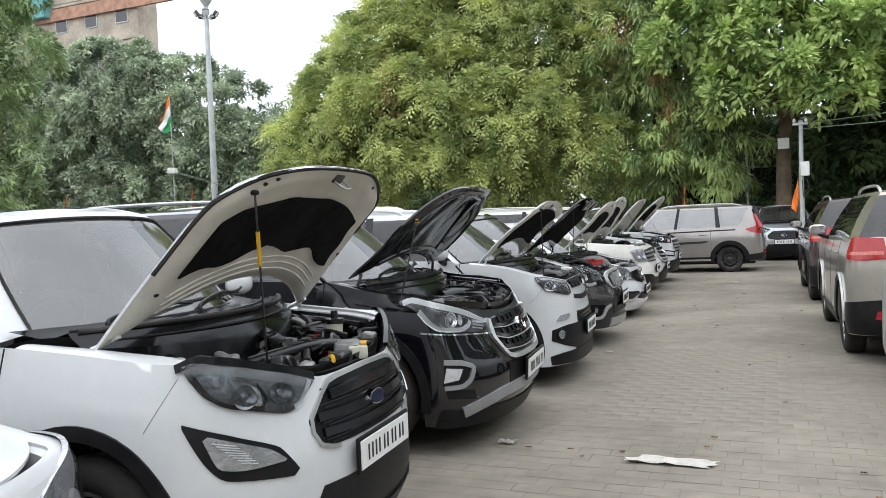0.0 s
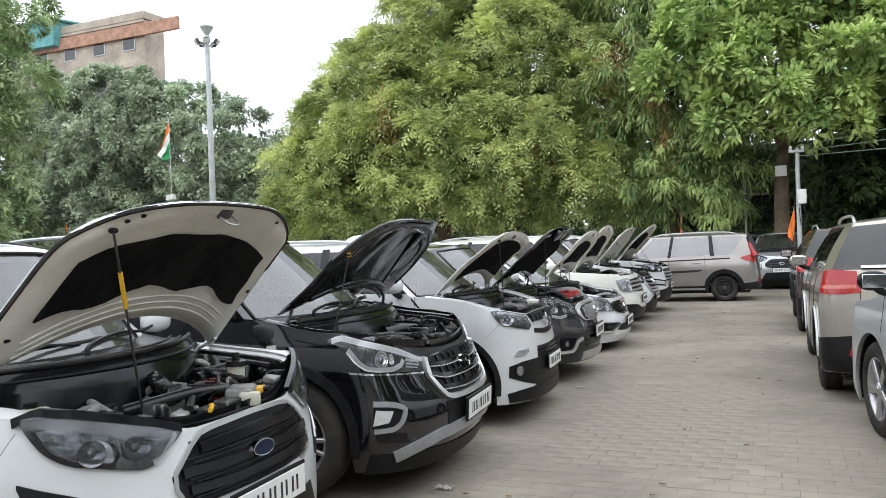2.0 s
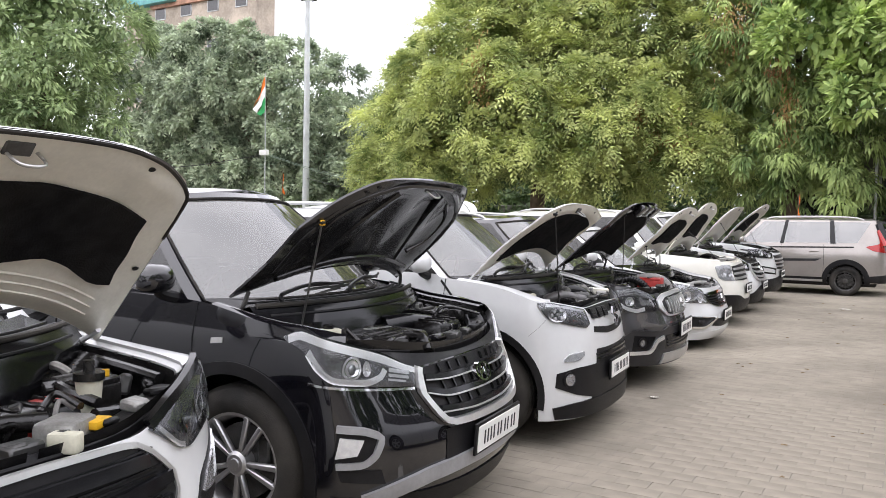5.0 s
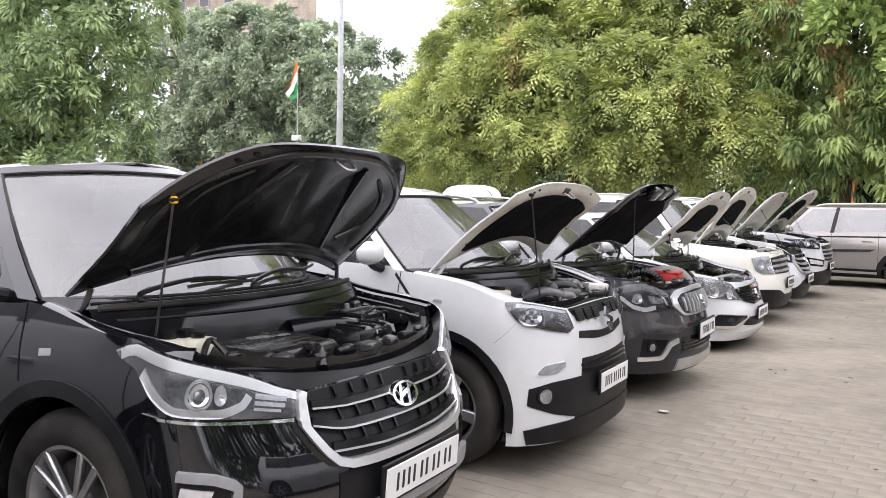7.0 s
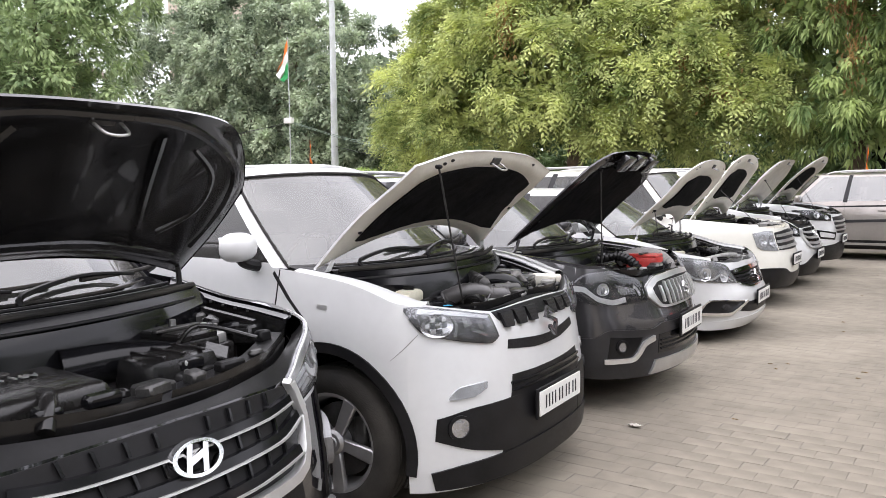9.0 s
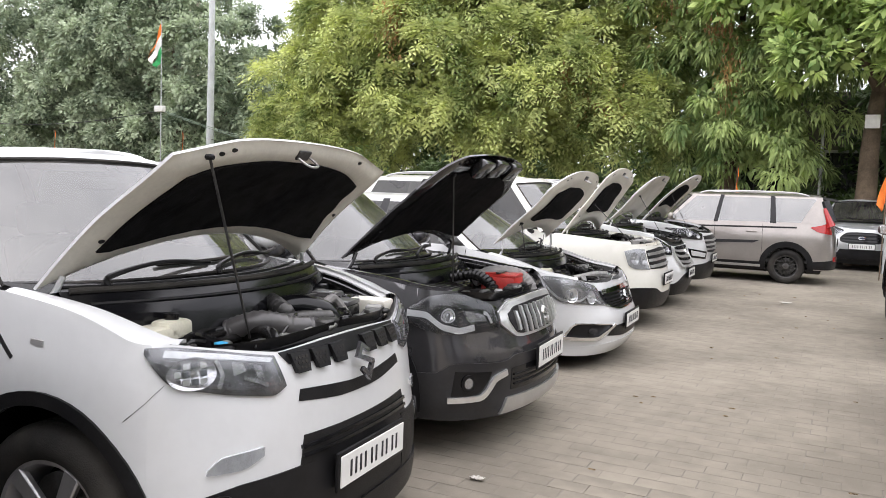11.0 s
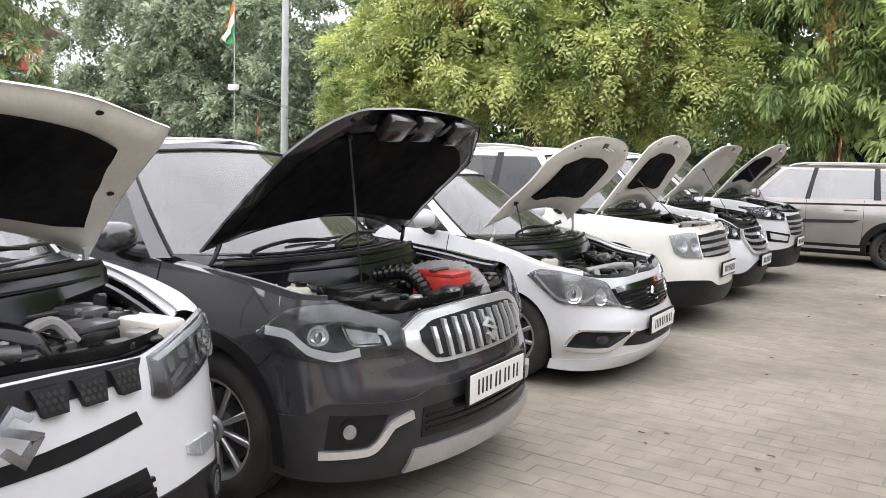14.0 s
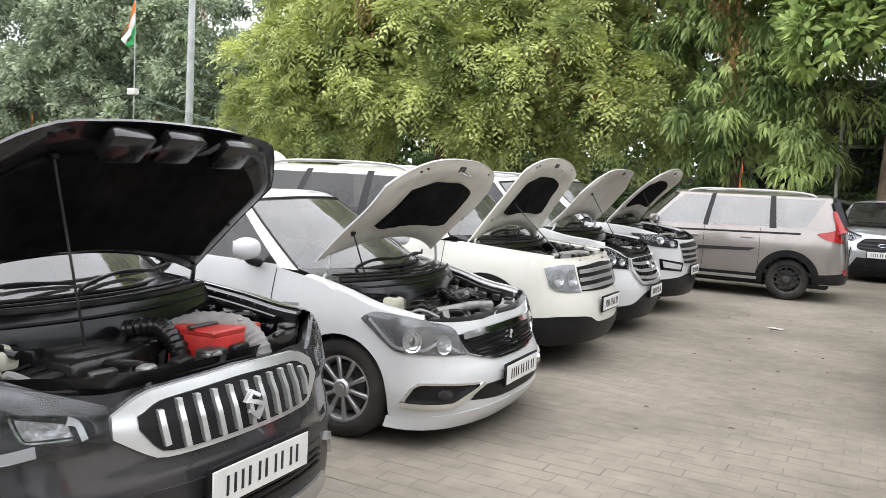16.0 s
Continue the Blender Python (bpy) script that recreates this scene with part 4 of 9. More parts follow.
def build_bay(car_ob, sh, look_of):
    """Engine bay: dark liner, slam panel, engine, battery, hoses, tanks and pipes."""
    k = sh.k
    rng = random.Random(look_of["seed"])
    zf, zc = float(sh.line(0.15)), float(sh.line(k["xc"]))
    yr = k["hood_w"][1]
    xb = -k["xc"] - k["wcurve"] * 0.5
    # liner: side walls and floor
    bm = bmesh.new()
    rim = bay_rim(sh)
    loop = [Vector((q.x, q.y, q.z)) for q in rim]
    ring = loop + [Vector((q.x, -q.y, q.z)) for q in reversed(loop[1:])]
    cen = Vector((xb * 0.5, 0, 0))
    lay = []
    for d, inn in ((0.03, 0.022), (0.24, 0.07), (0.50, 0.14)):
        lay.append([bm.verts.new(Vector((q.x, q.y, q.z - d)) + (cen - Vector((q.x, q.y, 0))).normalized() * inn) for q in ring])
    for a, b in zip(lay, lay[1:]):
        for i in range(len(ring) - 1):
            bm.faces.new((a[i], a[i + 1], b[i + 1], b[i]))
    bm.faces.new(lay[-1])
    part("bay_liner", bm, look_of.get("liner", ENGINE_BLACK), car_ob, "grimy walls of the engine bay")
    # slam panel across the nose
    pts = []
    for u in np.linspace(-0.9, 0.9, 13):
        q = hood_point(sh, u, 0.03, 0.0, 0.03)
        pts.append(Vector((q.x - 0.045, q.y, q.z - 0.075)))
    bm = bmesh.new()
    n = len(pts)
    vs = []
    for q in pts:
        for dx, dz in ((0.05, -0.01), (0.035, 0.012), (-0.02, 0.010), (-0.065, 0.0), (-0.07, -0.04), (0.04, -0.06)):
            vs.append(bm.verts.new((q.x + dx, q.y, q.z + dz)))
    for i in range(n - 1):
        for j in range(6):
            bm.faces.new((vs[i * 6 + j], vs[(i + 1) * 6 + j], vs[(i + 1) * 6 + (j + 1) % 6], vs[i * 6 + (j + 1) % 6]))
    part("slam_panel", bm, look_of.get("slam", PLASTIC), car_ob, "panel over the radiator")
    q = hood_point(sh, 0, 0.03)
    part("bonnet_lock", box((q.x - 0.055, 0.02, q.z - 0.06), (0.08, 0.11, 0.05), 0.008, 1), DARK_METAL, car_ob)
    x0 = -0.36
    ex = (x0 + xb) * 0.5 + 0.04
    ez = zf - look_of.get("sink", 0.04)
    # engine with its cover
    part("engine_block", box((ex - 0.02, 0.02, ez - 0.22), (0.46, 0.62, 0.34), 0.03, 2), CAST if look_of.get("cast") else DARK_METAL, car_ob)
    cw = look_of.get("cover", (0.36, 0.50))
    cx = look_of.get("cover_x", ex - 0.02)
    bm = box((cx, look_of.get("cover_y", -0.08), ez + 0.0), (cw[0], cw[1], 0.09), 0.03, 3, (0, 3, 0), 0.9)
    cov = part("engine_cover", bm, ENGINE_BLACK, car_ob, "black plastic engine cover")
    for i in range(5):
        part("cover_rib", box((cx - 0.10 + 0.05 * i, look_of.get("cover_y", -0.08), ez + 0.047 - 0.0026 * i), (0.018, cw[1] * 0.62, 0.012), 0.004, 1, (0, 3, 0)), ENGINE_BLACK, cov)
    if look_of.get("cover_word"):
        word(look_of["cover_word"], 0.060, 0.002, SATIN, cov, pose(cx - 0.03, look_of.get("cover_y", -0.08), ez + 0.060, 0, 3, 90), "pale raised lettering")
    # battery on the car's left with its straps and terminals
    by = look_of.get("battery_y", 0.44)
    bx = look_of.get("battery_x", ex + 0.02)
    bz, bw = look_of.get("battery_z", 0.0), look_of.get("battery_w", 0.18)
    bat = part("battery", box((bx, by, ez - 0.04 + bz), (0.24, bw, 0.20), 0.012, 2), look_of.get("battery", ENGINE_BLACK), car_ob, look_of.get("battery_label", "black car battery"))
    part("battery_lid", box((bx, by, ez + 0.068 + bz), (0.235, bw - 0.008, 0.03), 0.008, 1), look_of.get("battery", ENGINE_BLACK), bat)
    part("battery_bracket", box((bx, by, ez + 0.088 + bz), (0.03, bw + 0.02, 0.012), 0.003, 1), DARK_METAL, bat)
    for o in (-0.08, 0.08):
        part("terminal", lathe([(0.012, ez + 0.08 + bz), (0.012, ez + 0.105 + bz), (0.0, ez + 0.107 + bz)], 12, "Z", Matrix.Translation((bx + o, by + 0.05, 0))), look_of.get("terminal", SATIN), bat)
    # fuse box, air box, coolant and washer tanks, strut towers
    part("fuse_box", box((ex - 0.26, by + 0.03, ez + 0.02), (0.20, 0.14, 0.12), 0.02, 2, None, 0.92), ENGINE_BLACK, car_ob)
    ab = part("air_box", box((ex + 0.20, 0.24, ez - 0.02), (0.20, 0.30, 0.15), 0.03, 2, None, 0.9), ENGINE_BLACK, car_ob)
    for o in (-0.08, 0.0, 0.08):
        part("air_box_rib", box((ex + 0.20, 0.24 + o, ez + 0.058), (0.16, 0.012, 0.012), 0.003, 1), ENGINE_BLACK, ab)
    tk = part("coolant_tank", box((ex - 0.12, -yr + 0.24, ez + 0.0), (0.20, 0.14, 0.14), 0.04, 3), look_of.get("tank", TANK), car_ob, "milky plastic coolant tank")
    part("tank_cap", lathe([(0.03, ez + 0.065), (0.032, ez + 0.10), (0.026, ez + 0.105), (0.0, ez + 0.106)], 16, "Z", Matrix.Translation((ex - 0.12, -yr + 0.24, 0))), ENGINE_BLACK, tk)
    part("washer_cap", lathe([(0.018, ez - 0.02), (0.022, ez + 0.01), (0.025, ez + 0.03), (0.0, ez + 0.036)], 16, "Z", Matrix.Translation((-0.34, -yr + 0.32, 0))), look_of.get("washer", ENGINE_BLACK), car_ob)
    for sgn in (1, -1):
        st = part("strut_tower", lathe([(0.15, ez - 0.22), (0.14, ez - 0.02), (0.11, ez + 0.035), (0.07, ez + 0.05), (0.0, ez + 0.05)], 24, "Z", Matrix.Translation((xb + 0.26, sgn * (yr - 0.17), 0))), look_of.get("tower", DARK_METAL), car_ob)
        for i in range(3):
            a = i * math.tau / 3
            part("bolt", lathe([(0.012, ez + 0.04), (0.012, ez + 0.068), (0.0, ez + 0.07)], 6, "Z", Matrix.Translation((xb + 0.26 + 0.085 * math.cos(a), sgn * (yr - 0.17) + 0.085 * math.sin(a), 0))), CAST, st)
    # hoses, pipes and looms
    hose = look_of.get("hose", ENGINE_BLACK)
    if not look_of.get("plain"):
        part("air_hose", tube([(ex + 0.10, 0.12, ez + 0.04), (ex + 0.16, 0.0, ez + 0.08), (ex + 0.04, -0.12 + 0.2, ez + 0.10), (ex - 0.08, 0.26, ez + 0.07)], 0.036, 12, 12, 0.08), hose, car_ob, "ribbed intake hose")
    if not look_of.get("plain"):
        part("intake_pipe", tube([(-0.30, 0.18, ez + 0.04), (-0.36, 0.02, ez + 0.05), (-0.42, -0.16, ez + 0.04), (-0.50, -0.26, ez + 0.02)], 0.030, 12, 8), look_of.get("pipe", CAST), car_ob, "intake pipe")
    for i in range(look_of.get("looms", 16)):
        a = Vector((rng.uniform(xb + 0.15, -0.30), rng.uniform(-yr + 0.15, yr - 0.15), ez + rng.uniform(-0.08, 0.07)))
        b = a + Vector((rng.uniform(-0.25, 0.25), rng.uniform(-0.35, 0.35), rng.uniform(-0.05, 0.04)))
        b.x = max(xb + 0.12, min(-0.28, b.x))
        b.y = max(-yr + 0.12, min(yr - 0.12, b.y))
        mid = (a + b) / 2 + Vector((rng.uniform(-0.08, 0.08), rng.uniform(-0.08, 0.08), rng.uniform(0.0, 0.06)))
        part("hose", tube([a, mid, b], rng.choice((0.008, 0.012, 0.016, 0.02)), 8, 6), rng.choice((ENGINE_BLACK, ENGINE_BLACK, GLOSS_BLACK, HOSE_GREY, CAST)), car_ob)
    for i in range(look_of.get("bits", 14)):
        c = (rng.uniform(xb + 0.15, -0.30), rng.uniform(-yr + 0.14, yr - 0.14), ez + rng.uniform(-0.03, 0.06))
        sz = (rng.uniform(0.03, 0.10), rng.uniform(0.03, 0.10), rng.uniform(0.02, 0.07))
        part("bracket", box(c, sz, 0.006, 1, (rng.uniform(-20, 20), rng.uniform(-20, 20), rng.uniform(0, 90))), rng.choice(look_of.get("bit_mats", (ENGINE_BLACK, ENGINE_BLACK, DARK_METAL, CAST))), car_ob)
    # shelf of the bulkhead, duct mouth and lock carrier clutter
    zr = zc - 0.10
    part("bulkhead_shelf", box((xb + 0.24, 0, zr - 0.10), (0.12, 2 * yr - 0.30, 0.14), 0.03, 2), ENGINE_BLACK, car_ob, "black insulated bulkhead")
    for i in range(11):
        y = -yr + 0.20 + (2 * yr - 0.40) * i / 10 + rng.uniform(-0.03, 0.03)
        c = (xb + rng.uniform(0.30, 0.40), y, zr - rng.uniform(0.06, 0.13))
        part("bulkhead_unit", box(c, (rng.uniform(0.06, 0.12), rng.uniform(0.06, 0.14), rng.uniform(0.05, 0.12)), 0.012, 2, (rng.uniform(-10, 10), rng.uniform(-10, 10), rng.uniform(-20, 20))), rng.choice((ENGINE_BLACK, ENGINE_BLACK, GLOSS_BLACK, DARK_METAL)), car_ob)
    for i in range(3):
        pts = [(xb + 0.36 + 0.03 * i, -yr + 0.16, zr - 0.08), (xb + 0.33 + 0.04 * i, -0.2, zr - 0.045 - 0.02 * i), (xb + 0.35, 0.25, zr - 0.06), (xb + 0.40, yr - 0.18, zr - 0.09)]
        part("loom", tube(pts, 0.010 + 0.003 * i, 8, 5), ENGINE_BLACK, car_ob)
    part("brake_reservoir", box((xb + 0.33, -yr + 0.30, zr - 0.02), (0.10, 0.13, 0.07), 0.02, 2), look_of.get("tank", TANK), car_ob, "milky brake fluid reservoir")
    part("reservoir_cap", lathe([(0.026, zr + 0.01), (0.028, zr + 0.035), (0.0, zr + 0.038)], 14, "Z", Matrix.Translation((xb + 0.33, -yr + 0.30, 0))), ENGINE_BLACK, car_ob)
    for sgn in (1, -1):
        part("wing_rail", tube([hood_point(sh, sgn * 0.93, v, -0.075) for v in (0.12, 0.35, 0.6, 0.88)], 0.022, 8, 5), ENGINE_BLACK, car_ob)
        for v in (0.2, 0.34, 0.5, 0.66, 0.8):
            q = hood_point(sh, sgn * (0.86 + 0.03 * rng.random()), v, -0.10 - 0.03 * rng.random())
            part("connector", box(q, (rng.uniform(0.04, 0.09), rng.uniform(0.05, 0.10), rng.uniform(0.04, 0.08)), 0.010, 1, (rng.uniform(-12, 12), rng.uniform(-12, 12), rng.uniform(0, 60))), rng.choice((ENGINE_BLACK, ENGINE_BLACK, DARK_METAL, GLOSS_BLACK)), car_ob)
    for u in np.linspace(-0.78, 0.78, 9):
        q = hood_point(sh, float(u), 0.07 + 0.02 * rng.random(), -0.070)
        part("front_clip", box(q, (rng.uniform(0.03, 0.07), rng.uniform(0.05, 0.11), rng.uniform(0.02, 0.045)), 0.008, 1, (0, rng.uniform(-10, 10), rng.uniform(-15, 15))), rng.choice((PLASTIC, GLOSS_BLACK, DARK_METAL, CAST)), car_ob)
    part("radiator_hose", tube([(-0.20, -0.35, ez - 0.02), (-0.26, -0.30, ez + 0.035), (-0.36, -0.24, ez + 0.03), (ex + 0.12, -0.20, ez)], 0.024, 10, 6), ENGINE_BLACK, car_ob)
    for name, mat, lab, pts, rad, rib in look_of.get("tubes", ()):
        part(name, tube(pts, rad, 14, 10 if rib else 6, rib), mat, car_ob, lab)
    for name, mat, lab, c, sz, turn in look_of.get("boxes", ()):
        part(name, box(c, sz, min(sz) * 0.18, 2, (0, 0, turn)), mat, car_ob, lab)
    # bolts along the inner wings
    for sgn in (1, -1):
        for v in np.linspace(0.15, 0.9, 7):
            q = hood_point(sh, sgn * 0.975, v, -0.028)
            part("wing_bolt", lathe([(0.006, -0.012), (0.006, -0.004), (0.0, -0.003)], 6, "Z", Matrix.Translation(q)), DARK_METAL, car_ob)


def build_prop(car_ob, sh, rot, foot, u, v, mat=DARK_METAL, sleeve=None):
    """The rod that holds the bonnet up."""
    a = Vector(foot)
    b = rot @ hood_point(sh, u, v, -0.045)
    rod = part("prop_rod", tube([a, b], 0.005, 8, 2), mat, car_ob, "thin steel bonnet prop")
    if sleeve:
        f0, f1 = sleeve
        part("grip_sleeve", tube([a.lerp(b, f0), a.lerp(b, f1)], 0.009, 8, 2), YELLOW, rod, "yellow plastic sleeve")
    part("rod_clip", box(b, (0.03, 0.03, 0.02), 0.006, 1), look_clip(mat), rod)


def look_clip(mat):
    return PLASTIC if mat is not YELLOW else YELLOW


def build_plate(car_ob, sh, s, z, w=0.50, h=0.12, rear=False, seed=1, off=0.02, tilt=0.0, frame_mat=PLASTIC):
    """White number plate with unreadable dark marks, in a black holder."""
    rng = random.Random(seed)
    p = sh.at(s if not rear else sh.s_end - 0.001, z, off)
    c = Vector((float(p[0]), 0 if rear else float(p[1]), float(p[2])))
    face = 1 if not rear else -1
    holder = bmesh.new()
    add_box(holder, (0, 0, 0), (0.016, w + 0.03, h + 0.03), 0.006, 2)
    m = Matrix.Translation(c) @ Matrix.Rotation(radians(-tilt * face), 4, "Y")
    bmesh.ops.transform(holder, matrix=m, verts=holder.verts)
    pl = part("plate_holder", holder, frame_mat, car_ob)
    sheet = box((0.011 * face, 0, 0), (0.006, w, h), 0.002, 1)
    bmesh.ops.transform(sheet, matrix=m, verts=sheet.verts)
    part("number_plate", sheet, PLATE_WHITE, pl, "white number plate with dark marks")
    y = w * 0.40
    groups = (2, 2, 2, 4)
    adv = w * 0.80 / (sum(groups) + 1.2)
    for g in groups:
        for i in range(g):
            mark = box((0.0155 * face, y - adv * 0.5, 0), (0.003, adv * 0.34, h * 0.54), 0.001, 1)
            bmesh.ops.transform(mark, matrix=m, verts=mark.verts)
            part("plate_mark", mark, PLATE_INK, pl)
            y -= adv
        y -= adv * 0.4


def build_mirror(car_ob, sh, paint, x, side, z=None, lower=PLASTIC):
    k = sh.k
    s = float(sh.s_of_x(x)) * (1 if side < 0 else -1)
    zz = float(sh.ztop(abs(s))) + 0.03
    p = sh.at(s, zz - 0.03)
    y = float(p[1]) + side * 0.13
    bm = bmesh.new()
    bmesh.ops.create_uvsphere(bm, u_segments=20, v_segments=12, radius=1.0)
    for v in bm.verts:
        q = v.co
        sx = 0.085 if q.x > 0 else 0.035
        v.co = Vector((q.x * sx, math.copysign(abs(q.y) ** 0.8, q.y) * 0.108, math.copysign(abs(q.z) ** 0.75, q.z) * 0.072))
    bmesh.ops.transform(bm, matrix=pose(x - 0.02, y, zz + 0.07), verts=bm.verts)
    mir = part("door_mirror", bm, paint, car_ob, "door mirror")
    part("mirror_glass", box((x - 0.052, y, zz + 0.07), (0.006, 0.165, 0.10), 0.003, 1), CHROME, mir)
    part("mirror_foot", tube([(x - 0.01, float(p[1]) - side * 0.02, zz - 0.035), (x - 0.02, y - side * 0.05, zz - 0.01), (x - 0.02, y, zz + 0.03)], (0.03, 0.022), 8, 4), lower, mir)


def build_sides(car_ob, sh, doors, handles, clad=True, handle_mat=None, paint=PAINT_WHITE, arch_w=0.055, seam=DARK_METAL):
    """Door seams, handles, sill and wheel-arch cladding, inner wheel wells."""
    k = sh.k
    r = k["arch"]
    arch_w = k.get("arch_w", arch_w)
    for x0, x1 in doors:
        a, b = float(sh.s_of_x(x0)), float(sh.s_of_x(x1))
        for x in (x0, x1):
            s = float(sh.s_of_x(x))
            z0, z1 = float(sh.arch(s, r)) + 0.10, float(sh.ztop(s)) - 0.004
            both("door_seam", sh, ribbon([(s, z0), (s + 0.012, (z0 + z1) / 2), (s, z1)], 0.006, 10, 2), 0.0022, 0.004, PLASTIC, car_ob)
    for x, z in handles:
        s = float(sh.s_of_x(x))
        for side in (1, -1):
            p = sh.at(s * side, z, 0.02)
            bm = box((float(p[0]), float(p[1]), z), (0.20, 0.022, 0.028), 0.010, 2)
            part("door_handle", bm, handle_mat or paint, car_ob)
    if clad:
        for xw in (-k["fo"], -k["fo"] - k["wb"]):
            c = float(sh.s_of_x(xw))
            a = np.linspace(-0.18, math.pi + 0.18, 30)[:, None]
            rr = np.array([r - 0.004, r + arch_w * 0.5, r + arch_w])[None, :]
            S, Z = c - rr * np.cos(a), sh.raised(k["wr"] + rr * np.sin(a))
            both("arch_cladding", sh, (S, Z), 0.010, 0.02, PLASTIC, car_ob, "black plastic arch trim")
        a, b = float(sh.s_of_x(-k["fo"] - r - 0.02)), float(sh.s_of_x(-k["fo"] - k["wb"] + r + 0.02))
        both("sill_cladding", sh, ruled([(a, sh.raised(k["sill"] - 0.02)), (b, sh.raised(k["sill"] - 0.02))], [(a, sh.raised(k["sill"] + 0.12)), (b, sh.raised(k["sill"] + 0.12))], 20, 4), 0.010, 0.03, PLASTIC, car_ob, "black plastic sill trim")
    for xw in (-k["fo"], -k["fo"] - k["wb"]):
        for side in (1, -1):
            bm = bmesh.new()
            n = 18
            y0, y1 = side * (k["W"] / 2 - 0.035), side * (k["W"] / 2 - 0.34)
            va, vb = [], []
            for i in range(n + 1):
                t = -0.35 + (math.pi + 0.7) * i / n
                va.append(bm.verts.new((xw + (r - 0.004) * math.cos(t), y0, k["wr"] + (r - 0.004) * math.sin(t))))
                vb.append(bm.verts.new((xw + (r - 0.004) * math.cos(t), y1, k["wr"] + (r - 0.004) * math.sin(t))))
            for i in range(n):
                bm.faces.new((va[i], va[i + 1], vb[i + 1], vb[i]))
            bm.faces.new(vb)
            part("wheel_well", bm, ENGINE_BLACK, car_ob)
    part("underbody", box((-k["L"] / 2, 0, k["sill"] - 0.02), (k["L"] - 0.5, k["W"] - 0.36, 0.10), 0.03, 1), ENGINE_BLACK, car_ob)


def dish(name, sh, c, rs, rz, low, high, mat, parent, d):
    """A hollow reflector bowl lining the lamp."""
    n, m = 33, 7
    S, Z = disc(c, rs, rz, n, m)
    f = np.linspace(0, 1, m)[None, :] ** 2
    v = sh.at(S * d, Z, low + (high - low) * f).reshape(-1, 3)
    return link_mesh(name, v, grid_faces(n, m, 0, d < 0), mat, parent)


def headlamp(car_ob, sh, lo, hi, bulbs=(), guides=(), bulge=0.014, rim=None, cells=(), name="headlight", label="clear headlight", housing=LAMP_DARK):
    """Lamp units on both sides: housing, reflectors or projectors, light guides, clear lens."""
    k_len = sh.k["L"] / 2
    for d in (1, -1):
        base = on_skin(name, sh, ruled(lo, hi, 30, 10), 0.010, 0.020, housing, car_ob, label, d)
        for c, rs, rz, kind in bulbs:
            dish("reflector", sh, c, rs, rz, 0.010, 0.023, {"smoked": LAMP_SMOKE, "facet": LAMP_CHROME}.get(kind, LAMP_BOWL), base, d)
            for i in range(12 if kind == "facet" else 0):
                fc = (c[0] + rs * (0.62 - 0.36 * (i % 4)), c[1] + rz * (0.5 - 0.5 * (i // 4)))
                on_skin("facet", sh, ruled([(fc[0] + rs * 0.14, fc[1] - rz * 0.2), (fc[0] - rs * 0.14, fc[1] - rz * 0.16)], [(fc[0] + rs * 0.14, fc[1] + rz * 0.16), (fc[0] - rs * 0.14, fc[1] + rz * 0.2)], 3, 3), 0.017 + 0.002 * (i % 2), 0.004, LAMP_BOWL if (i + i // 4) % 2 else LAMP_SMOKE, base, "", d)
            if kind == "projector":
                on_skin("reflector_rim", sh, disc(c, rs * 0.80, rz * 0.80, 28, 3, 0.90), 0.020, 0.005, CHROME, base, "", d)
            p = sh.at(c[0] * d, c[1], 0.010)
            q = {"projector": 0.58, "smoked": 0.45}.get(kind, 0.18)
            bm = bmesh.new()
            bmesh.ops.create_uvsphere(bm, u_segments=18, v_segments=10, radius=1.0)
            bmesh.ops.transform(bm, matrix=Matrix.Translation([float(w) for w in p]) @ Matrix.Diagonal((0.013, rs * q, rz * q, 1)), verts=bm.verts)
            part("bulb_shield" if kind in ("bowl", "facet") else "projector", bm, SATIN if kind in ("bowl", "facet") else LAMP_GLASS, base)
        for clo, chi, cmat in cells:
            on_skin("reflector_cell", sh, ruled(clo, chi, 12, 5), 0.0125, 0.006, cmat, base, "", d)
        for line, w, mat in guides:
            on_skin("light_guide", sh, ribbon(line, w, 18, 3), 0.015, 0.006, mat, base, "", d)
        S, Z = ruled(lo, hi, 22, 8)
        top = sh.at(S * d, Z, 0.0)
        e = np.minimum(np.minimum(np.linspace(0, 1, 22)[:, None], np.linspace(1, 0, 22)[:, None]) * 3, np.minimum(np.linspace(0, 1, 8)[None], np.linspace(1, 0, 8)[None]))
        lift = 0.012 + bulge * np.clip(e * 4, 0, 1) ** 0.5
        pts = sh.at(S * d, Z, lift).reshape(-1, 3)
        g = link_mesh("lens", pts, grid_faces(22, 8, 0, d > 0), LENS, base, "clear plastic lens")
        face_out(g, Vector((-k_len, 0, 0.7)))
        g.visible_shadow = False
        if rim:
            on_skin("lamp_trim", sh, ribbon(rim[0], rim[1], 24, 3), 0.014, 0.012, rim[2], base, "", d)


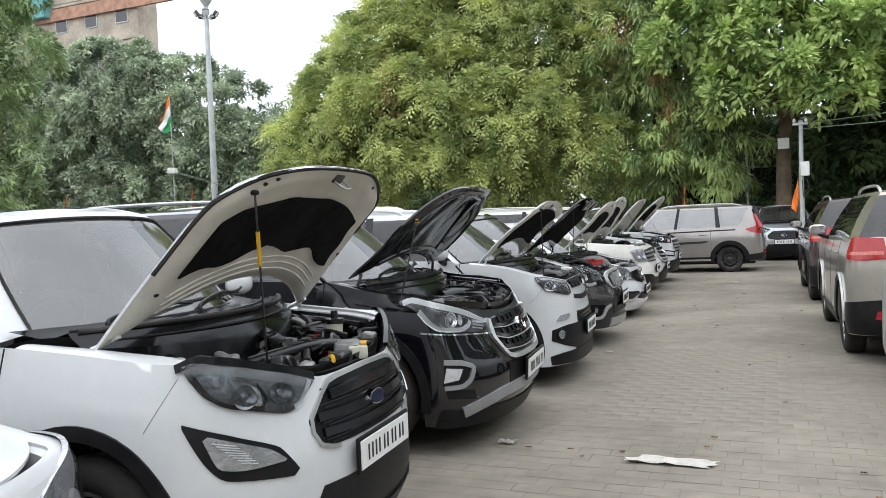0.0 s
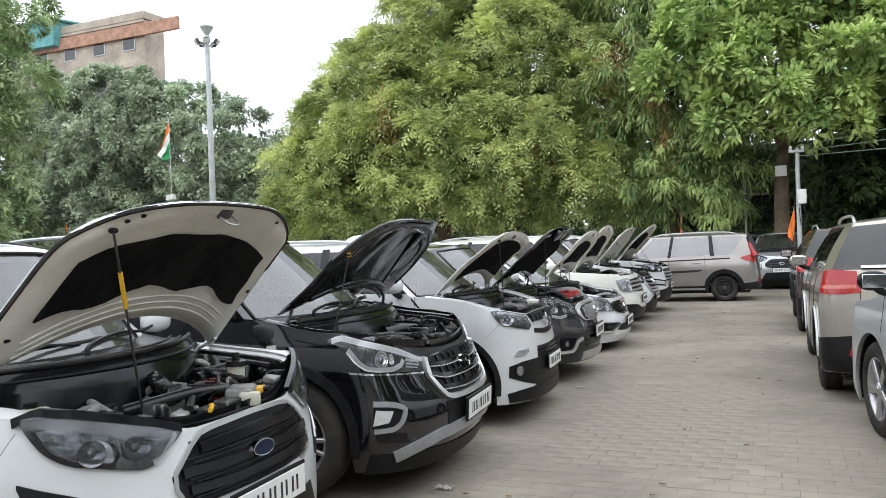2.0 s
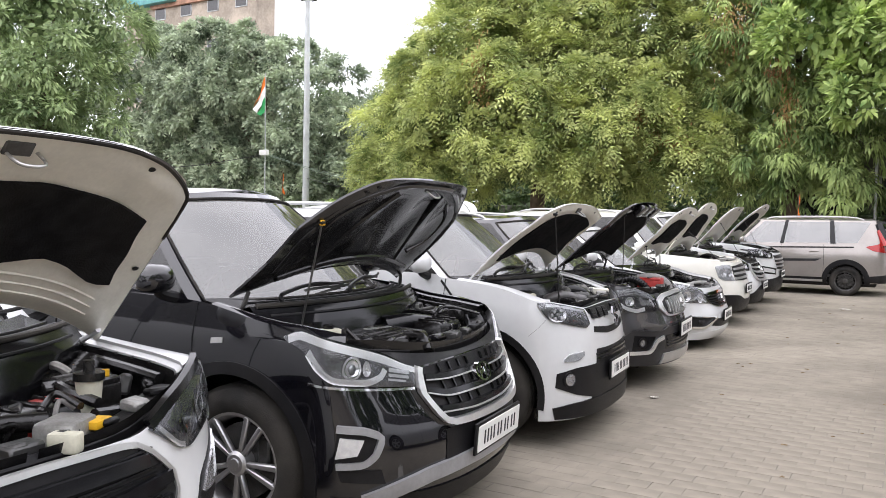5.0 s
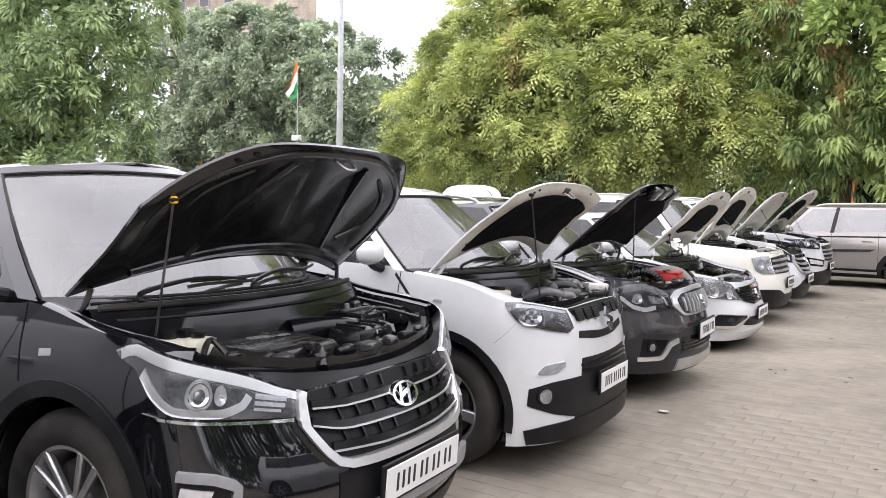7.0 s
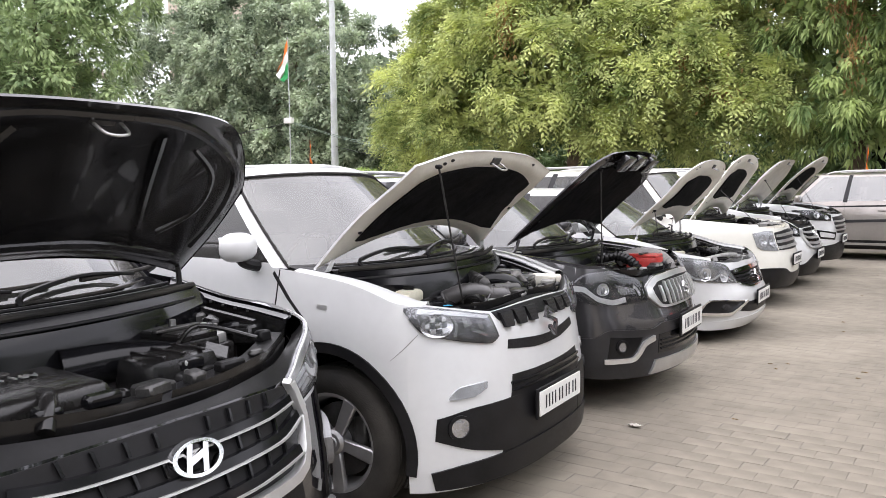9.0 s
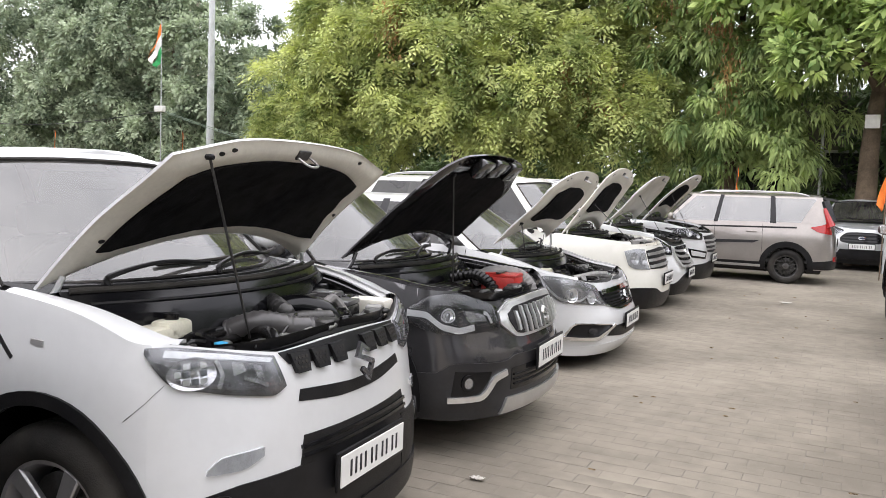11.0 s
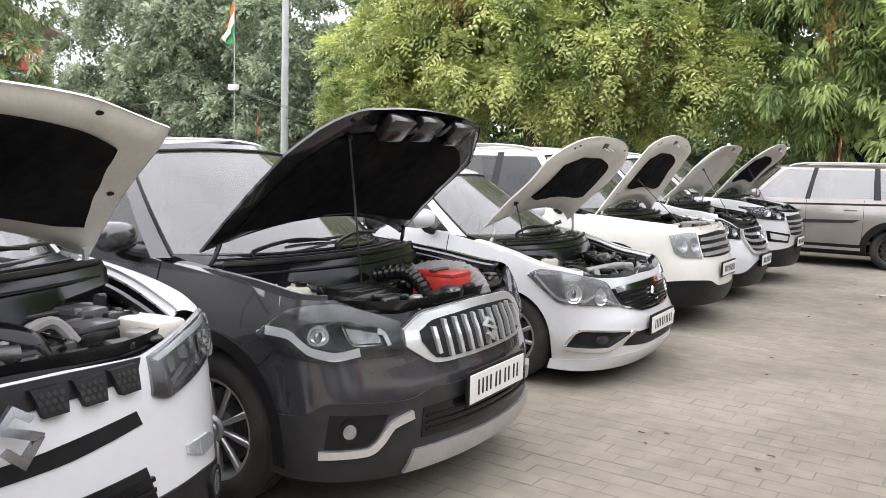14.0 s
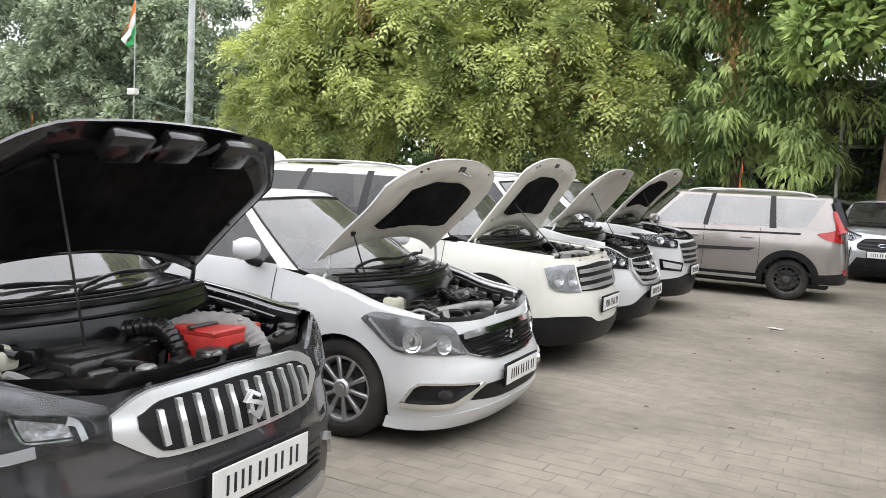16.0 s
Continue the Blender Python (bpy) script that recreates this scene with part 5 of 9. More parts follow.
# -- specs --
def spec(L, W, H, wb, fo, wr, xc, nose, cowl, roof_w, xrf, back, side, fd=0.50, fn=2.2, rd=0.35, rn=3.2, sill=0.27, zb=0.24, **more):
    """The numbers of one car. nose, cowl: heights of the skin's top edge at the nose and the windscreen."""
    k = dict(L=L, W=W, H=H, wb=wb, fo=fo, wr=wr, xc=xc, roof_w=roof_w, xrf=xrf, back=back, side=side, fd=fd, fn=fn, rd=rd, rn=rn, sill=sill, zb=zb, zr=0.30,
             arch=wr + 0.05, wcurve=0.20, hood_w=(W / 2 - 0.17, W / 2 - 0.12), hood_in=0.035, nose_cut=0.03, crown=0.055,
             top=[(0, nose), (-0.30, nose + 0.35 * (cowl - nose)), (-xc * 0.75, nose + 0.80 * (cowl - nose)), (-xc - 0.2, cowl), (-L * 0.75, cowl + 0.05), (-L, cowl + 0.06)],
             ff=[(0.15, -0.10), (0.30, -0.02), (0.48, 0.0), (0.62, 0.0), (0.80, -0.012), (nose - 0.04, -0.04), (nose + 0.05, -0.085), (nose + 0.2, -0.15)],
             fs=[(0.2, -0.05), (0.34, -0.006), (0.5, 0.0), (0.72, 0.0), (cowl - 0.16, -0.012), (cowl - 0.05, -0.035), (cowl + 0.08, -0.07)],
             fr=[(0.2, -0.06), (0.4, 0.0), (0.7, -0.005), (cowl, -0.06), (cowl + 0.2, -0.12)])
    k.update(more)
    return k


def suv_side(xa, L):
    """Side glass of a five-door: door pane, pillar, rear pane, pillar, quarter pane, pillar."""
    e = L - 0.42
    return [("side_glass", -xa, -xa - 0.62), ("pillar", -xa - 0.92, -xa - 0.98), ("side_glass", -xa - 1.02, -xa - 1.06), ("pillar", -xa - 1.80, -xa - 1.72),
            ("side_glass", -xa - 1.88, -xa - 1.80), ("pillar", -e + 0.10, -e + 0.25)]


SPECS = {
    "ford": spec(4.10, 1.87, 1.72, 2.52, 0.85, 0.350, 0.967, 0.94, 1.11, 0.62, 1.50, (-4.05, -3.75), suv_side(1.20, 4.10), let_down=[(0.0, -0.02), (0.605, 0.58), (0.81, 0.78), (0.95, 0.935), (1.06, 1.055), (1.10, 1.10), (3.0, 3.0)], lift=0.085, dip=0.05, tuck=0.10, hood_curve=0.13, edge=[(0, 0.952), (0.35, 0.947), (0.415, 0.956), (0.56, 1.0), (0.83, 1.06), (0.99, 1.083)], wcurve=0.18, arch=0.435, hood_at=(-0.852, 1.102), hood_w=(0.779, 0.815), nose_pow=26, nose_cut=0.150, crown=0.030,
                 top=[(0, 0.935), (-0.08, 0.96), (-0.2, 1.02), (-0.38, 1.06), (-0.7, 1.09), (-1.05, 1.115), (-2.4, 1.16), (-4.1, 1.20)],
                 ff=[(0.15, -0.10), (0.30, -0.02), (0.48, 0.0), (0.62, 0.0), (0.80, -0.035), (0.90, -0.06), (1.0, -0.10), (1.2, -0.16)]),
    "creta": spec(4.35, 1.83, 1.72, 2.59, 0.95, 0.375, 0.908, 0.95, 1.12, 0.62, 1.62, (-4.3, -3.95), suv_side(1.17, 4.35), let_down=[(0.0, -0.03), (0.36, 0.31), (0.60, 0.53), (0.826, 0.763), (0.942, 0.872), (1.0, 0.95), (1.06, 1.03), (1.12, 1.12), (3.0, 3.0)], dip=0.03, tuck=0.02, edge=[(0, 0.928), (0.3, 0.924), (0.54, 0.915), (0.764, 0.984), (1.01, 1.032), (1.236, 1.072)], wcurve=0.18, arch=0.435, hood_at=(-1.040, 1.158), hood_w=(0.808, 0.820), nose_cut=0.190, crown=0.034,
                  top=[(0, 0.945), (-0.12, 0.95), (-0.2, 1.0), (-0.33, 1.035), (-0.53, 1.06), (-0.8, 1.08), (-1.1, 1.12), (-2.6, 1.17), (-4.35, 1.22)],
                  ff=[(0.15, -0.10), (0.30, -0.03), (0.42, 0.0), (0.56, 0.0), (0.66, -0.02), (0.84, -0.10), (0.94, -0.14), (1.04, -0.20), (1.2, -0.28)]),
    "brezza": spec(4.10, 1.84, 1.72, 2.50, 0.76, 0.365, 0.800, 1.03, 1.17, 0.66, 1.45, (-4.05, -3.85), suv_side(1.05, 4.1), dip=0.04, tuck=0.015, edge=[(0, 1.03), (0.2, 1.028), (0.47, 1.015), (0.716, 1.05), (0.93, 1.08)], fn=2.5, zb=0.35, sill=0.38, let_down=[(0.0, -0.1), (0.35, 0.20), (0.60, 0.49), (0.70, 0.60), (0.925, 0.885), (1.02, 0.978), (1.075, 1.036), (1.13, 1.115), (1.17, 1.17), (3.0, 3.0)], hood_curve=0.06, wcurve=0.16, arch=0.44, arch_w=0.045, hood_at=(-0.900, 1.178), hood_w=(0.751, 0.825), nose_pow=5, nose_cut=-0.050, crown=0.060,
                   top=[(0, 1.03), (-0.15, 1.045), (-0.35, 1.08), (-0.6, 1.13), (-1.0, 1.17), (-2.4, 1.20), (-4.1, 1.25)],
                   ff=[(0.2, -0.06), (0.36, -0.01), (0.55, 0.0), (0.75, -0.025), (0.94, -0.075), (1.02, -0.11), (1.10, -0.16), (1.3, -0.22)]),
    "scross": spec(4.40, 1.88, 1.68, 2.60, 0.93, 0.355, 0.988, 0.94, 1.07, 0.62, 1.72, (-4.3, -3.8), suv_side(1.25, 4.4), let_down=[(0.0, 0.0), (0.478, 0.455), (0.70, 0.69), (0.80, 0.792), (0.87, 0.842), (0.94, 0.925), (1.03, 1.03), (3.0, 3.0)], dip=0.025, tuck=0.015, edge=[(0, 0.94), (0.45, 0.928), (0.58, 0.885), (0.62, 0.896), (0.732, 0.936), (0.94, 0.994)], wcurve=0.18, arch=0.405, hood_at=(-1.100, 1.132), hood_w=(0.808, 0.820), nose_cut=0.130, crown=0.055,
                   top=[(0, 0.945), (-0.12, 0.94), (-0.22, 0.97), (-0.32, 0.99), (-0.5, 1.0), (-0.75, 1.03), (-1.15, 1.07), (-2.7, 1.13), (-4.4, 1.18)],
                   ff=[(0.15, -0.08), (0.26, -0.01), (0.40, 0.0), (0.58, 0.0), (0.70, -0.04), (0.83, -0.08), (0.92, -0.115), (1.0, -0.17), (1.2, -0.26)]),
    "ciaz": spec(4.55, 1.84, 1.52, 2.65, 0.83, 0.315, 0.938, 0.77, 0.985, 0.57, 1.75, (-4.0, -3.35), suv_side(1.34, 4.2), let_down=[(0.0, 0.0), (0.33, 0.33), (0.64, 0.592), (0.75, 0.735), (0.85, 0.85), (3.0, 3.0)], fn=2.5, zb=0.15, sill=0.20, wcurve=0.18, arch=0.345, hood_at=(-1.120, 1.071), hood_w=(0.800, 0.800), nose_cut=0.110, crown=0.030,
                 top=[(0, 0.765), (-0.2, 0.79), (-0.4, 0.825), (-0.6, 0.85), (-0.85, 0.92), (-1.15, 0.985), (-2.7, 1.03), (-4.55, 1.06)],
                 ff=[(0.05, -0.16), (0.14, -0.06), (0.22, -0.012), (0.28, 0.0), (0.44, 0.0), (0.56, -0.045), (0.66, -0.085), (0.75, -0.13), (0.84, -0.18), (1.0, -0.28)]),
    "duster": spec(4.40, 1.90, 1.74, 2.67, 0.88, 0.350, 0.984, 0.96, 1.06, 0.62, 1.65, (-4.3, -3.95), suv_side(1.28, 4.40), wcurve=0.18, arch=0.41, hood_at=(-1.128, 1.042), hood_w=(0.720, 0.830), nose_cut=0.010, crown=0.046,
                   top=[(0, 0.945), (-0.15, 0.97), (-0.35, 0.99), (-0.6, 1.01), (-1.1, 1.05), (-2.6, 1.12), (-4.4, 1.18)],
                   ff=[(0.15, -0.10), (0.30, -0.02), (0.45, 0.0), (0.60, -0.02), (0.80, -0.09), (0.94, -0.13), (1.04, -0.18), (1.2, -0.26)]),
    "santafe": spec(4.75, 1.94, 1.74, 2.70, 0.96, 0.370, 0.982, 0.98, 1.15, 0.64, 1.75, (-4.65, -4.25), suv_side(1.38, 4.75), wcurve=0.18, hood_at=(-1.036, 1.130), hood_w=(0.840, 0.850), nose_cut=0.020, crown=0.056,
                    top=[(0, 0.97), (-0.15, 1.0), (-0.35, 1.05), (-0.6, 1.10), (-1.1, 1.14), (-2.8, 1.18), (-4.75, 1.24)]),
    "xl": spec(4.45, 1.78, 1.72, 2.74, 0.86, 0.325, 1.00, 0.98, 1.08, 0.64, 1.65, (-4.40, -4.20), [("side_glass", -1.30, -1.92), ("pillar", -2.25, -2.34), ("side_glass", -2.33, -2.41), ("pillar", -3.28, -3.25), ("side_glass", -3.39, -3.33), ("pillar", -3.80, -4.08)], arch_w=0.10),
    "xuv": spec(4.59, 1.90, 1.78, 2.70, 0.92, 0.37, 1.15, 1.05, 1.18, 0.64, 1.85, (-4.5, -4.25), suv_side(1.48, 4.59)),
}
# place of each nose on the ground: x, y, heading in degrees (0: along +x), size against the numbers above
PLACE = {"ford": (0.172, 1.98, 4, 1.0), "creta": (0.13, 4.53, 5, 1.04), "brezza": (0.095, 6.74, 4, 1.0), "scross": (0.037, 9.04, 3.5, 1.005), "ciaz": (-0.07, 11.80, 2.5, 1.03),
         "duster": (-0.23, 14.39, 1.4, 1.05), "creta_white": (-0.31, 16.48, 1.3, 1.06), "santafe": (-0.29, 18.62, 1.2, 1.07)}
# -- end specs --


def base_car(key, name, label, m, paint, group="cars parked in a row", wheels="five", rim=ALLOY, hood=None, inner=INNER_WHITE, pad=(0.74, 0.30, 0.86), pad_shape="plain", bay=None,
             glass=GLASS, rear_glass=None, rails=None, clad=True, doors=None, roof_paint=None, mirror_paint=None, turn=0.0, hood_label="raised bonnet"):
    k = SPECS[key]
    sh = Shape(k)
    ob = thing(name, label, "car", m, group)
    build_body(ob, sh, paint, "painted body shell", (bay or {}).get("strip", PLASTIC) if hood is not None else None)
    rot = None
    if hood is not None:
        h, rot = build_hood(ob, sh, paint, inner, hood, pad, hood_label, FELT, pad_shape)
        build_bay(ob, sh, bay or {"seed": 1})
    else:
        build_hood(ob, sh, paint, inner, 0.0, None, "closed bonnet")
    build_cowl(ob, sh)
    build_cabin(ob, sh, paint, roof_paint, glass, rear_glass, rails)
    xa = -k["side"][0][1]
    build_sides(ob, sh, doors or [(-xa - 0.02, -xa - 0.98), (-xa - 0.98, -xa - 1.85)], [(-xa - 0.80, k["top"][3][1] - 0.14), (-xa - 1.66, k["top"][3][1] - 0.12)], clad, None, paint)
    add_wheels(ob, k, wheels, rim, turn)
    for side in (-1, 1):
        build_mirror(ob, sh, mirror_paint or paint, -xa - 0.16, side)
    return ob, sh, rot


def spot(key):
    x, y, a, size = PLACE[key]
    return pose(x, y, 0, 0, 0, a) @ Matrix.Scale(size, 4)


def bars(ob, sh, name, lines, width, off, mat, thick=0.018):
    for ln in lines:
        on_skin(name, sh, ribbon(ln, width, 26, 3), off, thick, mat, ob)


def mirror_line(pts):
    """Extends a line given on the right side to the left."""
    return list(pts) + [(-s, z) for s, z in reversed(pts) if s > 0.001]


def slanted_emblem(ob, sh, c, w, h, off, mat=CHROME):
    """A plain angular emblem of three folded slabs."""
    def pts(*q):
        return [(c[0] + w * a, c[1] + h * b) for a, b in q]
    e = on_skin("emblem", sh, ruled(pts((0.52, 0.10), (-0.30, -0.16), (-0.52, -0.10)), pts((0.52, 0.14), (0.28, 0.18), (-0.52, -0.07)), 10, 4), off, 0.016, mat, ob, "angular metal emblem")
    for d in (1, -1):
        on_skin("emblem_arm", sh, ruled(pts((0.52 * d, 0.12 * d), (0.26 * d, 0.16 * d)), pts((0.0, 0.52 * d), (0.0, 0.34 * d)), 6, 5), off + 0.001, 0.016, mat, e)
        on_skin("emblem_tip", sh, ruled(pts((-0.42 * d, 0.24 * d), (-0.24 * d, 0.16 * d)), pts((0.0, 0.52 * d), (0.02 * d, 0.34 * d)), 6, 5), off + 0.002, 0.016, mat, e)


def ford_front(ob, sh):
    on_skin("grille", sh, ruled(mirror_line([(0.50, 0.79), (0.45, 0.70), (0.34, 0.682)]), mirror_line([(0.50, 0.81), (0.34, 0.925), (0.0, 0.935)]), 28, 9), 0.004, 0.012, PLASTIC, ob, "black hexagonal grille")
    bars(ob, sh, "grille_bar", [mirror_line([(0.36, 0.882), (0.0, 0.888)]), mirror_line([(0.46, 0.815), (0.2, 0.808), (0.0, 0.808)]), mirror_line([(0.44, 0.75), (0.2, 0.738), (0.0, 0.738)])], 0.034, 0.024, GLOSS_BLACK)
    bars(ob, sh, "grille_mesh_line", [mirror_line([(0.40 + 0.03 * (i % 2), z), (0.0, z)]) for i, z in enumerate((0.70, 0.715, 0.77, 0.785, 0.838, 0.853, 0.905))], 0.006, 0.010, GLOSS_BLACK, 0.008)
    bars(ob, sh, "grille_trim", [mirror_line([(0.345, 0.675), (0.46, 0.695), (0.512, 0.80), (0.35, 0.935), (0.0, 0.945)])], 0.016, 0.012, SATIN)
    em = on_skin("emblem", sh, disc((0, 0.81), 0.078, 0.032, 30, 4), 0.036, 0.02, CHROME, ob, "oval chrome and blue emblem")
    on_skin("emblem_face", sh, disc((0, 0.81), 0.071, 0.027, 30, 3), 0.0385, 0.004, EMBLEM_BLUE, em)
    headlamp(ob, sh, [(1.05, 1.06), (0.97, 0.965), (0.89, 0.918), (0.62, 0.858), (0.56, 0.868)], [(1.05, 1.07), (0.99, 1.078), (0.83, 1.054), (0.56, 0.994), (0.415, 0.95)],
             [((0.80, 0.943), 0.050, 0.040, "smoked"), ((0.635, 0.935), 0.055, 0.036, "smoked")], [([(1.0, 1.03), (0.94, 0.955), (0.86, 0.918), (0.72, 0.893)], 0.016, PLASTIC), ([(0.735, 0.975), (0.70, 0.925), (0.735, 0.893)], 0.012, PLASTIC), ([(0.455, 0.948), (0.535, 0.885), (0.575, 0.875)], 0.016, LAMP_IN)], housing=LAMP_SMOKE,
             cells=[([(0.955, 0.965), (0.90, 0.94)], [(0.965, 1.03), (0.88, 1.02)], LAMP_SMOKE), ([(0.765, 0.90), (0.72, 0.905)], [(0.78, 0.985), (0.728, 0.96)], LAMP_CHROME)])
    both("lamp_brow", sh, ribbon([(1.07, 1.06), (0.99, 1.085), (0.83, 1.062), (0.56, 1.003), (0.42, 0.96)], 0.030, 22, 3), 0.014, 0.024, GLOSS_BLACK, ob)
    for d in (1, -1):
        fb = on_skin("fog_surround", sh, ruled([(1.045, 0.865), (0.972, 0.732), (0.908, 0.66), (0.62, 0.622)], [(1.045, 0.878), (0.86, 0.822), (0.668, 0.75), (0.592, 0.645)], 20, 6), 0.006, 0.016, PLASTIC, ob, "black fog lamp surround", d)
        on_skin("fog_lamp", sh, ruled([(0.972, 0.822), (0.924, 0.708), (0.828, 0.69), (0.66, 0.692)], [(0.955, 0.834), (0.86, 0.804), (0.716, 0.75), (0.652, 0.70)], 18, 6), 0.014, 0.012, LAMP_CHROME, fb, "clear ribbed fog lamp", d)
        for f in np.linspace(0.12, 0.9, 8):
            on_skin("lens_rib", sh, ribbon([(0.955 - 0.13 * f, 0.825 - 0.115 * f), (0.865 - 0.1 * f, 0.80 - 0.10 * f)], 0.003, 6, 2), 0.017, 0.004, LAMP_IN, fb, "", d)
    on_skin("lower_intake", sh, ruled(mirror_line([(0.62, 0.30), (0.3, 0.28)]), mirror_line([(0.46, 0.535), (0.28, 0.53)]), 20, 5), 0.005, 0.012, PLASTIC, ob, "black lower air intake")
    on_skin("lower_lip", sh, ruled(mirror_line([(1.0, 0.20), (0.3, 0.18)]), mirror_line([(0.95, 0.30), (0.3, 0.295)]), 24, 4), 0.018, 0.03, PLASTIC, ob, "black bumper lip")
    both("bumper_seam", sh, ribbon([(1.06, 1.03), (1.12, 0.95), (1.20, 0.85)], 0.0016, 8, 2), 0.0007, 0.003, DARK_METAL, ob)
    build_plate(ob, sh, 0.0, 0.605, 0.54, 0.125, seed=11, off=0.02)


def ford():
    ob, sh, rot = base_car("ford", "compact_suv", "white compact suv with its bonnet propped open", spot("ford"), PAINT_WHITE, hood=51.5, pad=(0.80, 0.29, 0.74), pad_shape="ragged",
                           bay={"seed": 3, "terminal": YELLOW, "battery_y": 0.55, "battery_x": -0.62, "cover": (0.22, 0.3), "cover_y": -0.3, "cast": True, "pipe": ENGINE_BLACK, "looms": 34, "bits": 30,
                                "boxes": [("fuse_cover", RED_BATTERY, "red fuse cover", (-0.50, 0.34, 0.965), (0.09, 0.13, 0.07), 12), ("relay", RED_BATTERY, "", (-0.40, 0.20, 0.945), (0.10, 0.07, 0.06), 30), ("module", RED_BATTERY, "", (-0.55, 0.12, 0.95), (0.07, 0.09, 0.05), 5),
                                          ("oil_tag", YELLOW, "yellow oil filler tag", (-0.20, 0.28, 0.972), (0.05, 0.09, 0.025), 20), ("resonator", CAST, "grey cast resonator", (-0.24, 0.20, 0.945), (0.13, 0.16, 0.11), 25), ("resonator_cap", TANK, "", (-0.15, 0.13, 0.955), (0.09, 0.05, 0.06), 25)],
                                "tubes": [("bellows", ENGINE_BLACK, "black bellows duct", [(-0.62, 0.52, 0.96), (-0.70, 0.62, 1.0), (-0.80, 0.74, 1.01)], 0.055, 0.10), ("pipe_loop", DARK_METAL, "", [(-0.3, -0.1, 0.95), (-0.4, 0.05, 1.0), (-0.5, 0.0, 0.98)], 0.018, 0)],
                                "bit_mats": (ENGINE_BLACK, ENGINE_BLACK, DARK_METAL, DARK_METAL, CAST)}, rails=PLASTIC)
    ford_front(ob, sh)
    part("filler_neck", tube([(-0.42, 0.42, 0.85), (-0.42, 0.43, 1.0), (-0.42, 0.43, 1.06)], (0.035, 0.045), 14, 4), TANK, ob, "translucent filler neck")
    part("filler_cap", lathe([(0.05, 1.055), (0.05, 1.08), (0.02, 1.085), (0.018, 1.12), (0.0, 1.122)], 16, "Z", Matrix.Translation((-0.42, 0.43, 0))), ENGINE_BLACK, ob)
    part("dipstick", tube([(-0.22, -0.10, 0.945), (-0.15, -0.15, 0.982), (-0.10, -0.23, 0.978)], 0.010, 8, 5), YELLOW, ob, "yellow dipstick handle")
    build_prop(ob, sh, rot, (-0.426, -0.23, 0.93), 0.75, 0.083, DARK_METAL, (0.62, 0.80))
    bm = tube([hood_point(sh, 0.99, 0.42, -0.012), hood_point(sh, 0.985, 0.2, -0.012), hood_point(sh, 0.98, 0.04, -0.012)] + [hood_point(sh, u, 0.012, -0.012) for u in np.linspace(0.94, -0.94, 11)] + [hood_point(sh, -0.98, 0.04, -0.012), hood_point(sh, -0.985, 0.2, -0.012)], 0.010, 6, 3)
    bmesh.ops.transform(bm, matrix=rot, verts=bm.verts)
    part("bonnet_seal", bm, RUBBER, ob, "black rubber seal round the bonnet edge")
    for v in (0.80, 0.85, 0.90):
        bm = tube([hood_point(sh, u, v, -0.036) for u in np.linspace(-0.78, 0.78, 9)], 0.007, 6, 3)
        bmesh.ops.transform(bm, matrix=rot, verts=bm.verts)
        part("stamped_bead", bm, INNER_WHITE, ob)
    return ob


def creta_front(ob, sh, bar_mat=GLOSS_BLACK):
    on_skin("grille", sh, ruled(mirror_line([(0.565, 0.82), (0.43, 0.66), (0.2, 0.655)]), mirror_line([(0.54, 0.905), (0.3, 0.918), (0.0, 0.922)]), 28, 9), 0.004, 0.012, PLASTIC, ob, "black grille in a chrome frame")
    bars(ob, sh, "grille_bar", [mirror_line([(0.52, 0.866), (0.36, 0.852), (0.0, 0.852)]), mirror_line([(0.53, 0.81), (0.39, 0.778), (0.0, 0.772)]), mirror_line([(0.46, 0.718), (0.2, 0.70), (0.0, 0.698)])], 0.026, 0.026, bar_mat)
    bars(ob, sh, "bar_edge", [mirror_line([(0.52, 0.853), (0.36, 0.838), (0.0, 0.838)]), mirror_line([(0.53, 0.797), (0.39, 0.764), (0.0, 0.758)]), mirror_line([(0.46, 0.704), (0.2, 0.686), (0.0, 0.684)])], 0.006, 0.032, SATIN, 0.01)
    for z in (0.895, 0.815, 0.738):
        for i in range(-4, 5):
            if i:
                on_skin("grille_tooth", sh, ribbon([(i * 0.095, z - 0.022), (i * 0.098, z + 0.018)], 0.010, 5, 2), 0.018, 0.012, GLOSS_BLACK, ob)
    bars(ob, sh, "grille_frame", [mirror_line([(0.0, 0.642), (0.445, 0.648), (0.585, 0.825), (0.548, 0.92)][::-1])], 0.030, 0.034, BRUSHED, 0.03)
    em = on_skin("emblem", sh, disc((0, 0.826), 0.092, 0.048, 32, 3, 0.82), 0.046, 0.022, CHROME, ob, "oval chrome ring emblem")
    for o in (0.034, -0.026):
        on_skin("emblem_bar", sh, ruled([(o + 0.024, 0.788), (o + 0.004, 0.788)], [(o - 0.008, 0.864), (o - 0.028, 0.864)], 6, 4), 0.043, 0.016, CHROME, em)
    on_skin("emblem_link", sh, ruled([(0.036, 0.806), (-0.030, 0.824)], [(0.030, 0.826), (-0.036, 0.844)], 6, 3), 0.041, 0.014, CHROME, em)


